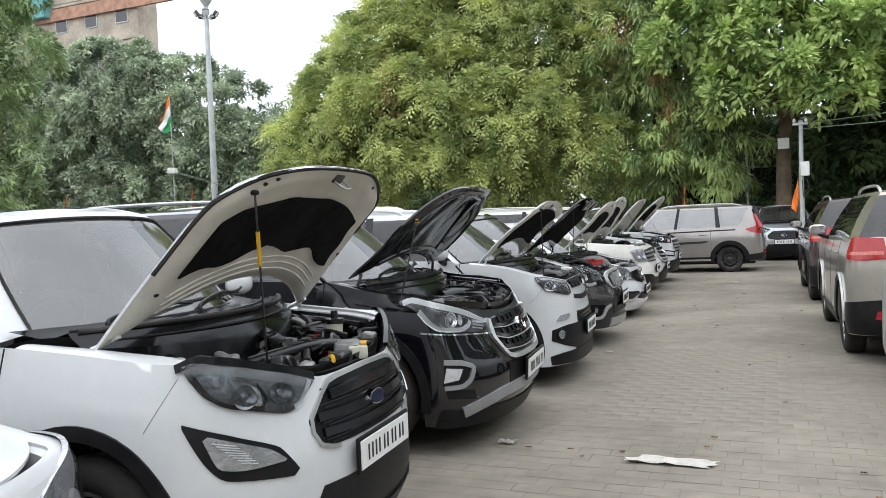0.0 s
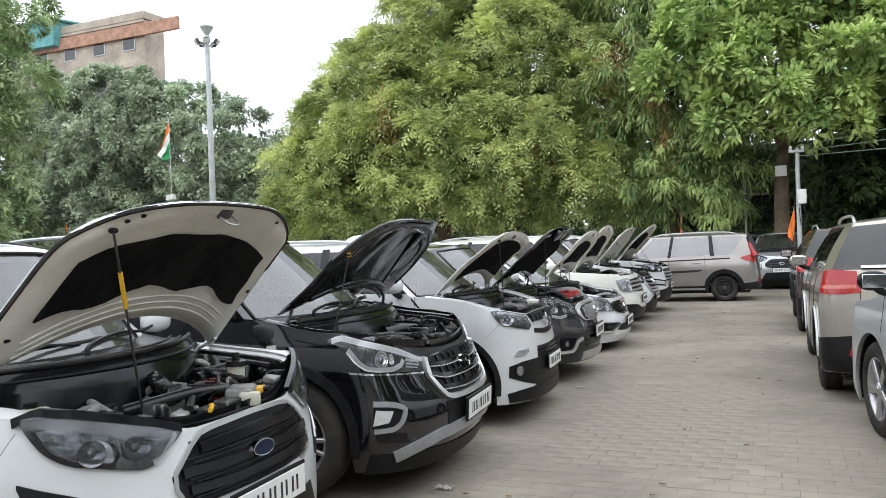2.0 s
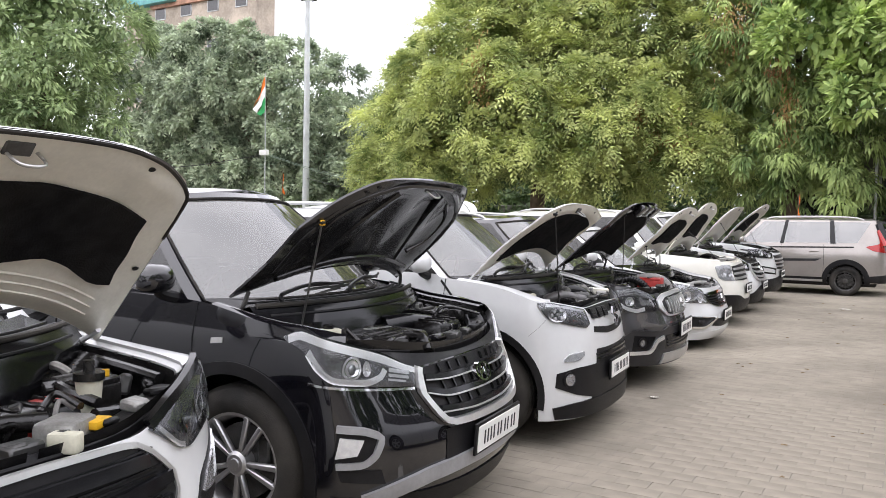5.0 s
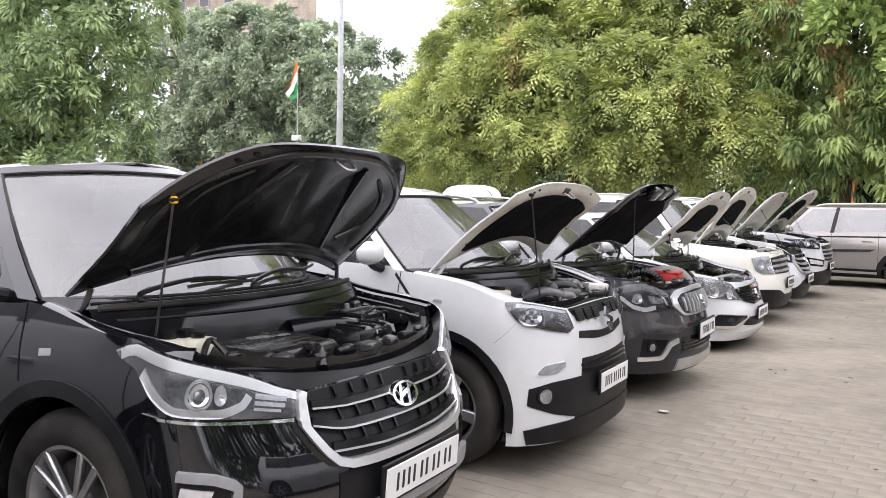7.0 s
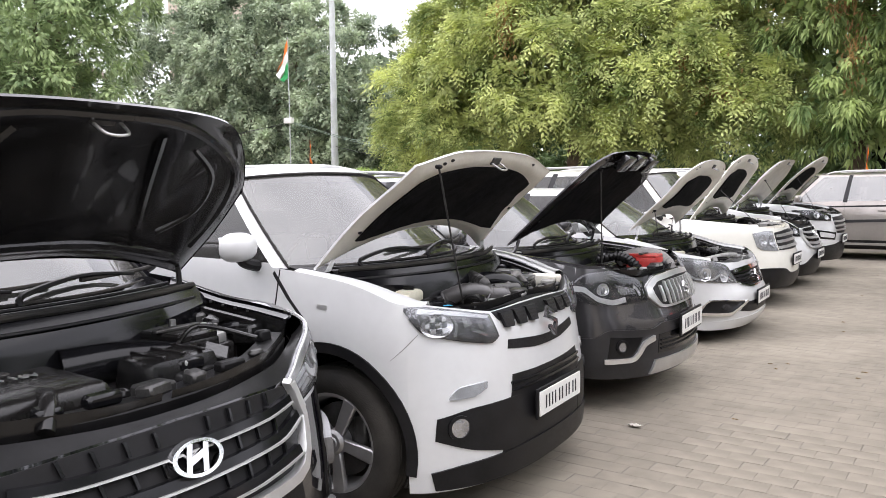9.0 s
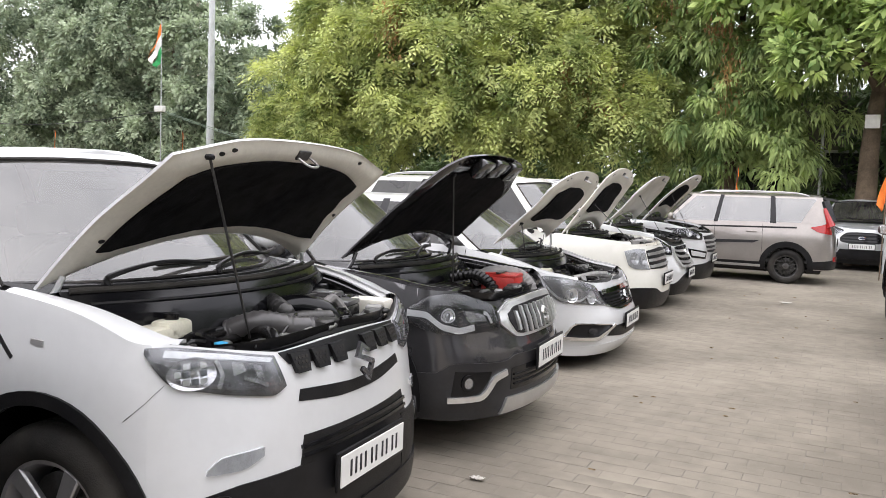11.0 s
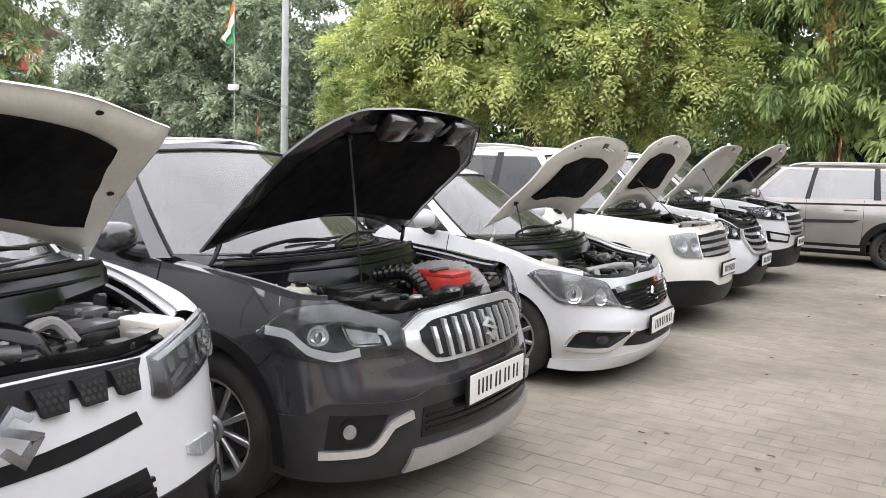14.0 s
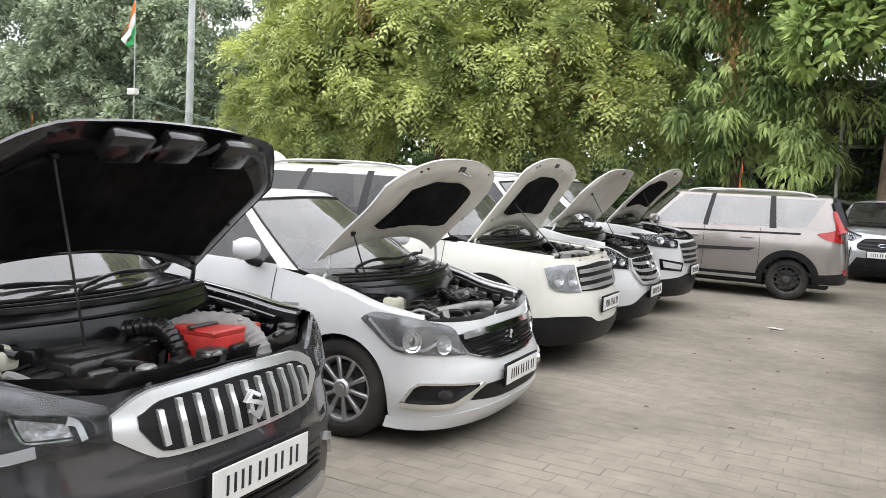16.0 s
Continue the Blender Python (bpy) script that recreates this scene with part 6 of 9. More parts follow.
def creta():
    ob, sh, rot = base_car("creta", "suv", "glossy black suv with its bonnet propped open", spot("creta"), PAINT_BLACK, hood=50.2, inner=INNER_BLACK, pad=None, wheels="twin",
                           bay={"seed": 5, "cover_word": "CRDi 16V", "cover": (0.34, 0.50), "cover_y": -0.27, "cover_x": -0.50, "plain": True, "sink": -0.015, "looms": 14, "bits": 8, "slam": PLASTIC, "bit_mats": (ENGINE_BLACK, ENGINE_BLACK, GLOSS_BLACK, DARK_METAL), "pipe": GLOSS_BLACK,
                                "boxes": [("fuse_lid", SATIN, "grey topped fuse box", (-0.61, 0.55, 0.945), (0.14, 0.11, 0.06), 8), ("relay_box", ENGINE_BLACK, "", (-0.61, 0.55, 0.90), (0.18, 0.15, 0.08), 8), ("battery_cover", SATIN, "", (-0.40, 0.27, 0.935), (0.10, 0.12, 0.05), 12), ("battery_case", ENGINE_BLACK, "", (-0.40, 0.27, 0.88), (0.16, 0.19, 0.09), 12)],
                                "tubes": [("intake_cone", GLOSS_BLACK, "glossy black intake duct", [(-0.68, 0.02, 0.93), (-0.60, 0.20, 0.945), (-0.50, 0.38, 0.93)], (0.075, 0.045), 0)]}, rails=SATIN)
    creta_front(ob, sh)
    headlamp(ob, sh, [(1.30, 1.03), (1.18, 0.99), (1.05, 0.876), (0.876, 0.86), (0.575, 0.828)], [(1.31, 1.04), (1.236, 1.066), (1.01, 1.026), (0.764, 0.978), (0.55, 0.914)],
             [((0.956, 0.942), 0.045, 0.045, "projector"), ((0.884, 0.938), 0.022, 0.03, "bowl")],
             [([(1.28, 1.034), (1.22, 1.052), (1.0, 1.010), (0.76, 0.962), (0.575, 0.905)], 0.027, BRUSHED), ([(1.17, 0.995), (1.05, 0.892), (0.876, 0.876), (0.80, 0.898), (0.775, 0.93)], 0.030, LAMP_WHITE),
              ([(0.75, 0.925), (0.62, 0.90)], 0.018, LAMP_IN), ([(0.755, 0.902), (0.63, 0.878)], 0.014, LAMP_IN), ([(0.76, 0.882), (0.65, 0.862)], 0.010, LAMP_IN)], housing=LAMP_GREY,
             cells=[([(0.85, 0.905), (0.79, 0.91)], [(0.845, 0.955), (0.785, 0.945)], LAMP_SMOKE)])
    both("lamp_joint", sh, ruled([(0.588, 0.824), (0.545, 0.80)], [(0.575, 0.915), (0.545, 0.912)], 8, 6), 0.036, 0.03, BRUSHED, ob, "chrome wing of the grille")
    both("chrome_line", sh, ribbon([(1.16, 0.872), (0.94, 0.85), (0.60, 0.823)], 0.011, 14, 3), 0.012, 0.01, CHROME, ob)
    for d in (1, -1):
        fr = on_skin("fog_surround", sh, ribbon([(1.02, 0.685), (0.90, 0.675), (0.815, 0.645), (0.85, 0.56), (0.90, 0.52), (1.02, 0.515)], 0.030, 24, 3), 0.020, 0.024, TRIM_GREY, ob, "grey fog lamp surround", d)
        on_skin("fog_recess", sh, ruled([(1.03, 0.53), (0.87, 0.54)], [(1.02, 0.675), (0.84, 0.645)], 8, 5), 0.006, 0.01, PLASTIC, fr, "", d)
        on_skin("fog_lamp", sh, ruled([(1.025, 0.552), (0.93, 0.568)], [(1.005, 0.648), (0.90, 0.636)], 8, 5), 0.016, 0.012, LAMP_IN, fr, "clear fog lamp", d)
        on_skin("air_slot", sh, ruled([(1.0, 0.44), (0.80, 0.42)], [(1.02, 0.50), (0.82, 0.49)], 8, 4), 0.006, 0.01, PLASTIC, fr, "", d)
    on_skin("lower_intake", sh, ruled(mirror_line([(0.45, 0.40), (0.3, 0.40)]), mirror_line([(0.44, 0.62), (0.3, 0.625)]), 20, 5), 0.004, 0.012, PLASTIC, ob, "black lower air intake")
    on_skin("skid_plate", sh, ribbon(mirror_line([(0.90, 0.335), (0.74, 0.385), (0.56, 0.425), (0.3, 0.44), (0.0, 0.442)]), 0.075, 40, 4), 0.022, 0.03, TRIM_GREY, ob, "grey skid plate")
    on_skin("lower_lip", sh, ruled(mirror_line([(1.1, 0.23), (0.3, 0.22)]), mirror_line([(1.05, 0.36), (0.3, 0.33)]), 24, 4), 0.008, 0.02, PLASTIC, ob, "black bumper lip")
    build_plate(ob, sh, 0.0, 0.54, 0.56, 0.13, seed=12, off=0.035, tilt=-4)
    both("wing_badge", sh, ruled([(1.735, 0.992), (1.665, 0.998)], [(1.735, 1.012), (1.665, 1.018)], 4, 3), 0.004, 0.004, SATIN, ob, "small silver badge")
    build_prop(ob, sh, rot, (-0.716, -0.68, 1.02), 0.90, 0.117)
    bm = box(hood_point(sh, 0.90, 0.117, -0.045), (0.028, 0.028, 0.02), 0.006, 1)
    bmesh.ops.transform(bm, matrix=rot, verts=bm.verts)
    part("prop_clip", bm, YELLOW, ob, "yellow prop clip")
    for line, r in (([(-0.88, 0.72), (-0.90, 0.3), (-0.78, 0.13), (-0.4, 0.085), (0, 0.075), (0.4, 0.085), (0.78, 0.13), (0.90, 0.3), (0.88, 0.72)], 0.020), ([(-0.8, 0.86), (-0.3, 0.87), (0.3, 0.87), (0.8, 0.86)], 0.026), ([(-0.30, 0.16), (-0.42, 0.5), (-0.52, 0.84)], 0.022), ([(0.30, 0.16), (0.42, 0.5), (0.52, 0.84)], 0.022), ([(0.52, 0.2), (0.72, 0.28), (0.76, 0.5), (0.62, 0.74)], 0.014), ([(-0.52, 0.2), (-0.72, 0.28), (-0.76, 0.5), (-0.62, 0.74)], 0.014)):
        bm = tube([hood_point(sh, u, v, -0.028) for u, v in line], r, 8, 5)
        bmesh.ops.transform(bm, matrix=rot, verts=bm.verts)
        part("stamped_rib", bm, INNER_BLACK, ob)
    part("prop_clip", box(rot @ hood_point(sh, 0.90, 0.117, -0.05), (0.022, 0.022, 0.02), 0.006, 2), YELLOW, ob, "yellow prop clip")
    return ob


def brezza():
    ob, sh, rot = base_car("brezza", "compact_suv", "white compact suv with its bonnet propped open", spot("brezza"), PAINT_WHITE, hood=53.3, pad=(0.86, 0.17, 0.88),
                           bay={"seed": 7, "washer": BLUE, "looms": 24, "bits": 20, "cover": (0.28, 0.44), "cover_y": 0.0, "hose": DARK_METAL, "pipe": DARK_METAL, "tank": TANK, "tower": INNER_WHITE,
                                "boxes": [("fuse_box_lid", INNER_GREY, "", (-0.53, 0.53, 1.03), (0.14, 0.12, 0.07), 10), ("inner_wing", INNER_WHITE, "white stamped inner wing", (-0.52, 0.66, 0.985), (0.52, 0.13, 0.09), 4), ("battery_case", ENGINE_BLACK, "black battery case", (-0.44, 0.46, 0.965), (0.20, 0.17, 0.12), 8), ("battery_top", INNER_GREY, "", (-0.44, 0.46, 1.03), (0.19, 0.16, 0.02), 8), ("wing_bracket", CAST, "", (-0.30, 0.60, 0.985), (0.08, 0.12, 0.05), 20), ("wing_bracket", CAST, "", (-0.62, 0.58, 1.04), (0.10, 0.06, 0.04), 40), ("case_near", TANK, "milky washer tank", (-0.56, -0.60, 1.0), (0.12, 0.13, 0.09), 0)],
                                "tubes": [("elbow", GLOSS_BLACK, "glossy black intake elbow", [(-0.56, 0.02, 1.0), (-0.46, 0.12, 1.045), (-0.36, 0.22, 1.02), (-0.33, 0.27, 0.96)], 0.05, 0), ("grey_duct", INNER_GREY, "grey moulded duct", [(-0.52, -0.24, 0.98), (-0.40, -0.20, 1.025), (-0.32, -0.10, 1.0), (-0.26, 0.0, 0.985)], 0.045, 0.05)]}, rails=PAINT_WHITE, wheels="five")
    headlamp(ob, sh, [(1.02, 1.055), (0.94, 0.96), (0.87, 0.936), (0.74, 0.912), (0.53, 0.884), (0.47, 0.905)], [(1.02, 1.072), (0.93, 1.074), (0.716, 1.044), (0.50, 1.008)],
             [((0.855, 0.990), 0.086, 0.052, "facet")], [([(0.98, 1.03), (0.90, 0.955), (0.76, 0.925), (0.56, 0.90)], 0.008, LAMP_SMOKE), ([(0.765, 1.025), (0.742, 0.975), (0.762, 0.932)], 0.016, LAMP_CHROME), ([(0.66, 0.955), (0.60, 0.935), (0.56, 0.918)], 0.014, LAMP_CHROME)], housing=LAMP_GREY,
             cells=[([(0.96, 1.046), (0.72, 1.022), (0.53, 0.990)], [(0.95, 1.066), (0.716, 1.038), (0.51, 1.002)], LAMP_IN), ([(0.70, 0.965), (0.645, 0.975)], [(0.70, 1.01), (0.65, 1.0)], LAMP_CHROME), ([(0.60, 0.95), (0.57, 0.945)], [(0.61, 0.992), (0.575, 0.985)], LAMP_CHROME)])
    on_skin("upper_grille", sh, ruled(mirror_line([(0.43, 0.968), (0.30, 0.958), (0.0, 0.954)]), mirror_line([(0.47, 1.012), (0.2, 1.022), (0.0, 1.024)]), 26, 4), 0.006, 0.014, PLASTIC, ob, "black grille strip")
    for i in range(-3, 4):
        if i:
            c = i * 0.125
            pod = on_skin("grille_pod", sh, ruled([(c + 0.036, 0.934), (c - 0.036, 0.934)], [(c + 0.054, 1.006), (c - 0.054, 1.006)], 6, 5), 0.024, 0.02, PLASTIC, ob, "honeycomb grille pod")
            for a in range(3):
                for b in range(4):
                    on_skin("cell", sh, disc((c - 0.030 + 0.02 * b + 0.008 * (a % 2), 0.952 + 0.018 * a), 0.008, 0.007, 7, 2), 0.026, 0.003, RUBBER, pod)
    slanted_emblem(ob, sh, (0, 0.925), 0.12, 0.13, 0.055, SMOKED)
    on_skin("slot", sh, ruled(mirror_line([(0.41, 0.852), (0.15, 0.828), (0.0, 0.826)]), mirror_line([(0.395, 0.884), (0.06, 0.862), (0.0, 0.862)]), 24, 4), 0.003, 0.012, PLASTIC, ob, "black slot under the grille")
    on_skin("lower_intake", sh, ruled(mirror_line([(0.52, 0.43), (0.3, 0.42)]), mirror_line([(0.40, 0.755), (0.2, 0.75), (0.0, 0.748)]), 24, 7), 0.004, 0.014, PLASTIC, ob, "black lower air intake")
    bars(ob, sh, "intake_slat", [mirror_line([(0.42, z), (0.0, z)]) for z in (0.70, 0.725)], 0.010, 0.012, GLOSS_BLACK)
    both("fog_surround", sh, ruled([(0.88, 0.555), (0.70, 0.50), (0.36, 0.44)], [(0.87, 0.640), (0.70, 0.668), (0.36, 0.672)], 14, 6), 0.006, 0.014, PLASTIC, ob, "black fog lamp surround")
    on_skin("lower_bumper", sh, ruled(mirror_line([(0.88, 0.36), (0.3, 0.35)]), mirror_line([(0.90, 0.43), (0.75, 0.45), (0.3, 0.46)]), 26, 4), 0.012, 0.02, PLASTIC, ob, "black lower bumper")
    for d in (1, -1):
        fg = on_skin("fog_lamp", sh, disc((0.765, 0.60), 0.044, 0.040, 22, 4), 0.016, 0.012, LAMP_CHROME, ob, "round clear fog lamp", d)
        on_skin("fog_ring", sh, disc((0.765, 0.60), 0.058, 0.05, 22, 2, 0.76), 0.02, 0.01, PLASTIC, fg, "", d)
        mk = on_skin("side_marker", sh, ruled([(0.81, 0.712), (0.68, 0.710), (0.60, 0.735)], [(0.805, 0.726), (0.76, 0.752), (0.595, 0.757)], 14, 4), 0.008, 0.01, LAMP_IN, ob, "clear marker lamp", d)
        g = on_skin("marker_lens", sh, ruled([(0.81, 0.712), (0.68, 0.710), (0.60, 0.735)], [(0.805, 0.726), (0.76, 0.752), (0.595, 0.757)], 14, 4), 0.012, 0.003, LENS, mk, "", d)
        g.visible_shadow = False
    both("bumper_seam", sh, ribbon([(0.95, 0.955), (1.0, 0.91), (1.08, 0.855)], 0.0016, 8, 2), 0.0007, 0.003, DARK_METAL, ob)
    build_plate(ob, sh, 0.0, 0.61, 0.53, 0.122, seed=13, off=0.025)
    build_prop(ob, sh, rot, (-0.389, -0.27, 0.97), 0.80, 0.03)
    both("door_stripe", sh, ribbon([(1.79, 1.16), (1.66, 1.06), (1.58, 0.99)], 0.014, 12, 3), 0.003, 0.004, PLASTIC, ob, "dark diagonal stripe")
    both("wing_badge", sh, ruled([(1.50, 1.045), (1.44, 1.04)], [(1.50, 1.062), (1.44, 1.058)], 4, 3), 0.004, 0.004, SATIN, ob, "small silver badge")
    return ob


def scross():
    ob, sh, rot = base_car("scross", "crossover", "dark grey crossover with its bonnet propped open", spot("scross"), PAINT_GREY, hood=48.7, inner=INNER_BLACK, pad=(0.88, 0.20, 0.93), pad_shape="wide", wheels="ten", rim=ALLOY,
                           bay={"seed": 9, "battery": RED_BATTERY, "battery_label": "red car battery", "battery_y": 0.19, "battery_x": -0.37, "battery_z": 0.045, "battery_w": 0.30, "plain": True, "hose": ENGINE_BLACK, "looms": 14, "bits": 8, "cover": (0.32, 0.44), "cover_y": -0.14, "bit_mats": (ENGINE_BLACK, ENGINE_BLACK, DARK_METAL, GLOSS_BLACK),
                                "tubes": [("grey_hose", HOSE_GREY, "dusty grey ribbed hose", [(-0.20, 0.27, 0.84), (-0.22, 0.27, 0.93), (-0.31, 0.26, 1.0), (-0.45, 0.18, 1.01), (-0.56, 0.08, 0.96)], 0.050, 0.05), ("corrugated_hose", ENGINE_BLACK, "black corrugated hose", [(-0.34, -0.02, 0.84), (-0.42, 0.02, 0.95), (-0.56, 0.06, 1.0), (-0.72, 0.04, 0.97)], 0.038, 0.10)],
                                "boxes": [("washer_tank", TANK, "milky washer tank", (-0.84, -0.52, 0.93), (0.16, 0.16, 0.10), 0)]}, rails=SATIN)
    headlamp(ob, sh, [(1.30, 0.855), (1.18, 0.782), (1.02, 0.748), (0.90, 0.748), (0.59, 0.760)], [(1.30, 0.872), (1.13, 0.972), (0.94, 0.988), (0.732, 0.94), (0.59, 0.902)],
             [((1.0, 0.87), 0.044, 0.044, "projector"), ], [([(1.25, 0.880), (1.12, 0.878), (1.04, 0.795), (0.932, 0.768), (0.82, 0.785)], 0.034, LAMP_WHITE), ([(0.724, 0.88), (0.69, 0.868), (0.672, 0.80)], 0.022, LAMP_IN), ([(0.90, 0.905), (0.875, 0.86), (0.855, 0.815), (0.71, 0.81)], 0.008, CHROME)],
             cells=[([(0.85, 0.825), (0.71, 0.82)], [(0.885, 0.898), (0.725, 0.872)], LAMP_CHROME), ([(1.16, 0.955), (0.95, 0.915), (0.74, 0.895)], [(1.12, 0.966), (0.945, 0.982), (0.745, 0.925)], LAMP_SMOKE)])
    gr = on_skin("grille_frame", sh, ruled(mirror_line([(0.585, 0.785), (0.435, 0.695), (0.2, 0.692)]), mirror_line([(0.58, 0.872), (0.45, 0.922), (0.0, 0.934)]), 30, 8), 0.018, 0.03, BRUSHED, ob, "chrome grille frame")
    on_skin("grille", sh, ruled(mirror_line([(0.49, 0.80), (0.42, 0.714), (0.2, 0.710)]), mirror_line([(0.49, 0.855), (0.41, 0.893), (0.0, 0.906)]), 30, 8), 0.024, 0.012, PLASTIC, gr, "black grille")
    for i in range(-5, 6):
        c = i * 0.082
        on_skin("grille_bar", sh, ribbon([(c * 0.98, 0.718 + 0.25 * max(0, abs(c) - 0.33)), (c, 0.80), (c, 0.89 - 0.25 * max(0, abs(c) - 0.33))], 0.023, 10, 3), 0.042, 0.022, BRUSHED, gr, "upright chrome bar")
    slanted_emblem(ob, sh, (0, 0.80), 0.105, 0.12, 0.066, BRUSHED)
    cl = on_skin("bumper_cladding", sh, ruled(mirror_line([(1.24, 0.25), (0.6, 0.235), (0.0, 0.23)]), mirror_line([(1.235, 0.53), (1.05, 0.535), (0.965, 0.594), (0.58, 0.572), (0.48, 0.606), (0.316, 0.60), (0.0, 0.60)]), 60, 7), 0.006, 0.016, CLAD_GREY, ob, "dark lower bumper cladding")
    on_skin("lower_intake", sh, ruled(mirror_line([(0.53, 0.40), (0.0, 0.39)]), mirror_line([(0.52, 0.53), (0.29, 0.535), (0.0, 0.535)]), 24, 5), 0.010, 0.008, GLOSS_BLACK, cl, "black lower air intake")
    bars(cl, sh, "intake_slat", [mirror_line([(0.5, z), (0.0, z)]) for z in (0.43, 0.46, 0.49)], 0.010, 0.018, PLASTIC, 0.014)
    on_skin("skid_plate", sh, ruled(mirror_line([(0.62, 0.25), (0.40, 0.255), (0.0, 0.255)]), mirror_line([(0.575, 0.355), (0.27, 0.355), (0.0, 0.35)]), 30, 5), 0.022, 0.03, SATIN, ob, "satin silver skid plate")
    for d in (1, -1):
        rc = on_skin("fog_recess", sh, ruled([(0.97, 0.40), (0.76, 0.40)], [(0.95, 0.545), (0.70, 0.53)], 10, 5), 0.009, 0.008, GLOSS_BLACK, ob, "dark fog lamp recess", d)
        on_skin("fog_lamp", sh, disc((0.868, 0.478), 0.026, 0.034, 20, 4), 0.018, 0.010, LAMP_CHROME, rc, "round clear fog lamp", d)
        on_skin("fog_ring", sh, disc((0.868, 0.478), 0.042, 0.048, 20, 2, 0.66), 0.022, 0.012, PLASTIC, rc, "", d)
        on_skin("chrome_blade", sh, ribbon([(0.99, 0.376), (0.78, 0.38), (0.735, 0.42), (0.684, 0.49), (0.58, 0.515)], 0.034, 22, 3), 0.024, 0.024, BRUSHED, rc, "chrome blade under the fog lamp", d)
    both("bumper_seam", sh, ribbon([(1.19, 0.80), (1.24, 0.75), (1.30, 0.70)], 0.004, 8, 2), 0.002, 0.004, PLASTIC, ob)
    build_plate(ob, sh, 0.0, 0.565, 0.56, 0.135, seed=14, off=0.03)
    build_prop(ob, sh, rot, (-0.56, -0.30, 0.98), 0.60, 0.20)
    for u in (-0.34, 0.06, 0.36):
        bm = box(hood_point(sh, u, 0.10, -0.075), (0.15, 0.20 if u else 0.12, 0.07), 0.02, 2, (0, 6, 0), 0.8)
        bmesh.ops.transform(bm, matrix=rot, verts=bm.verts)
        part("nose_stiffener", bm, INNER_BLACK, ob, "black stamped stiffener under the bonnet nose")
    for u0, u1 in ((-0.2, 0.0), (0.12, 0.3), (-0.1, 0.2)):
        bm = tube([hood_point(sh, u0, 0.06, -0.07), hood_point(sh, (u0 + u1) / 2, 0.12, -0.10), hood_point(sh, u1, 0.17, -0.07)], 0.012, 6, 4)
        bmesh.ops.transform(bm, matrix=rot, verts=bm.verts)
        part("latch_arm", bm, GLOSS_BLACK, ob)
    both("wing_badge", sh, ruled([(1.86, 0.90), (1.78, 0.905)], [(1.86, 0.925), (1.78, 0.93)], 4, 3), 0.004, 0.004, SATIN, ob, "small silver badge")
    return ob


def ciaz_front(ob, sh):
    headlamp(ob, sh, [(1.356, 0.782), (1.124, 0.648), (0.916, 0.642), (0.596, 0.618)], [(1.356, 0.795), (1.276, 0.832), (1.068, 0.826), (0.716, 0.762), (0.67, 0.735)],
             [((1.012, 0.702), 0.055, 0.05, "projector"), ((0.80, 0.685), 0.06, 0.045, "bowl")], [([(1.30, 0.79), (1.12, 0.668), (0.93, 0.66), (0.84, 0.70), (0.66, 0.64)], 0.014, LAMP_WHITE)], housing=LAMP_CHROME)
    on_skin("grille", sh, ruled(mirror_line([(0.588, 0.624), (0.40, 0.575), (0.284, 0.56)]), mirror_line([(0.66, 0.715), (0.412, 0.724), (0.0, 0.726)]), 28, 7), 0.004, 0.012, PLASTIC, ob, "black slatted grille")
    bars(ob, sh, "grille_bar", [mirror_line([(0.60 - 1.2 * (0.70 - z), z), (0.0, z)]) for z in (0.588, 0.612, 0.636, 0.660, 0.684)], 0.010, 0.016, GLOSS_BLACK)
    bars(ob, sh, "chrome_bar", [mirror_line([(0.62, 0.712), (0.34, 0.72), (0.0, 0.722)])], 0.030, 0.030, CHROME, 0.02)
    bars(ob, sh, "grille_trim", [mirror_line([(0.66, 0.70), (0.588, 0.617), (0.284, 0.552), (0.0, 0.55)])], 0.012, 0.014, CHROME)
    slanted_emblem(ob, sh, (0, 0.64), 0.10, 0.10, 0.04)
    for d in (1, -1):
        fr = on_skin("fog_recess", sh, ruled([(1.05, 0.30), (0.74, 0.292)], [(0.97, 0.445), (0.50, 0.41)], 14, 5), 0.004, 0.012, PLASTIC, ob, "dark fog lamp recess", d)
        on_skin("fog_trim", sh, ribbon([(0.50, 0.41), (0.98, 0.452), (1.07, 0.297)], 0.014, 20, 3), 0.016, 0.016, CHROME, fr, "chrome edge", d)
        on_skin("chrome_blade", sh, ribbon([(1.07, 0.293), (0.90, 0.288), (0.745, 0.288), (0.66, 0.33), (0.49, 0.41)], 0.030, 24, 3), 0.024, 0.022, CHROME, fr, "chrome blade under the fog lamp", d)
        on_skin("fog_lamp", sh, disc((0.80, 0.36), 0.05, 0.038, 18, 4), 0.010, 0.008, LAMP_DARK, fr, "round fog lamp", d)
    on_skin("lower_intake", sh, ruled(mirror_line([(0.60, 0.30), (0.3, 0.272)]), mirror_line([(0.48, 0.388), (0.2, 0.385)]), 22, 4), 0.004, 0.012, PLASTIC, ob, "black lower air intake")
    on_skin("lip", sh, ruled(mirror_line([(1.2, 0.13), (0.3, 0.13)]), mirror_line([(1.18, 0.20), (0.6, 0.235), (0.0, 0.24)]), 26, 5), 0.010, 0.02, PAINT_WHITE, ob, "white bumper lip")


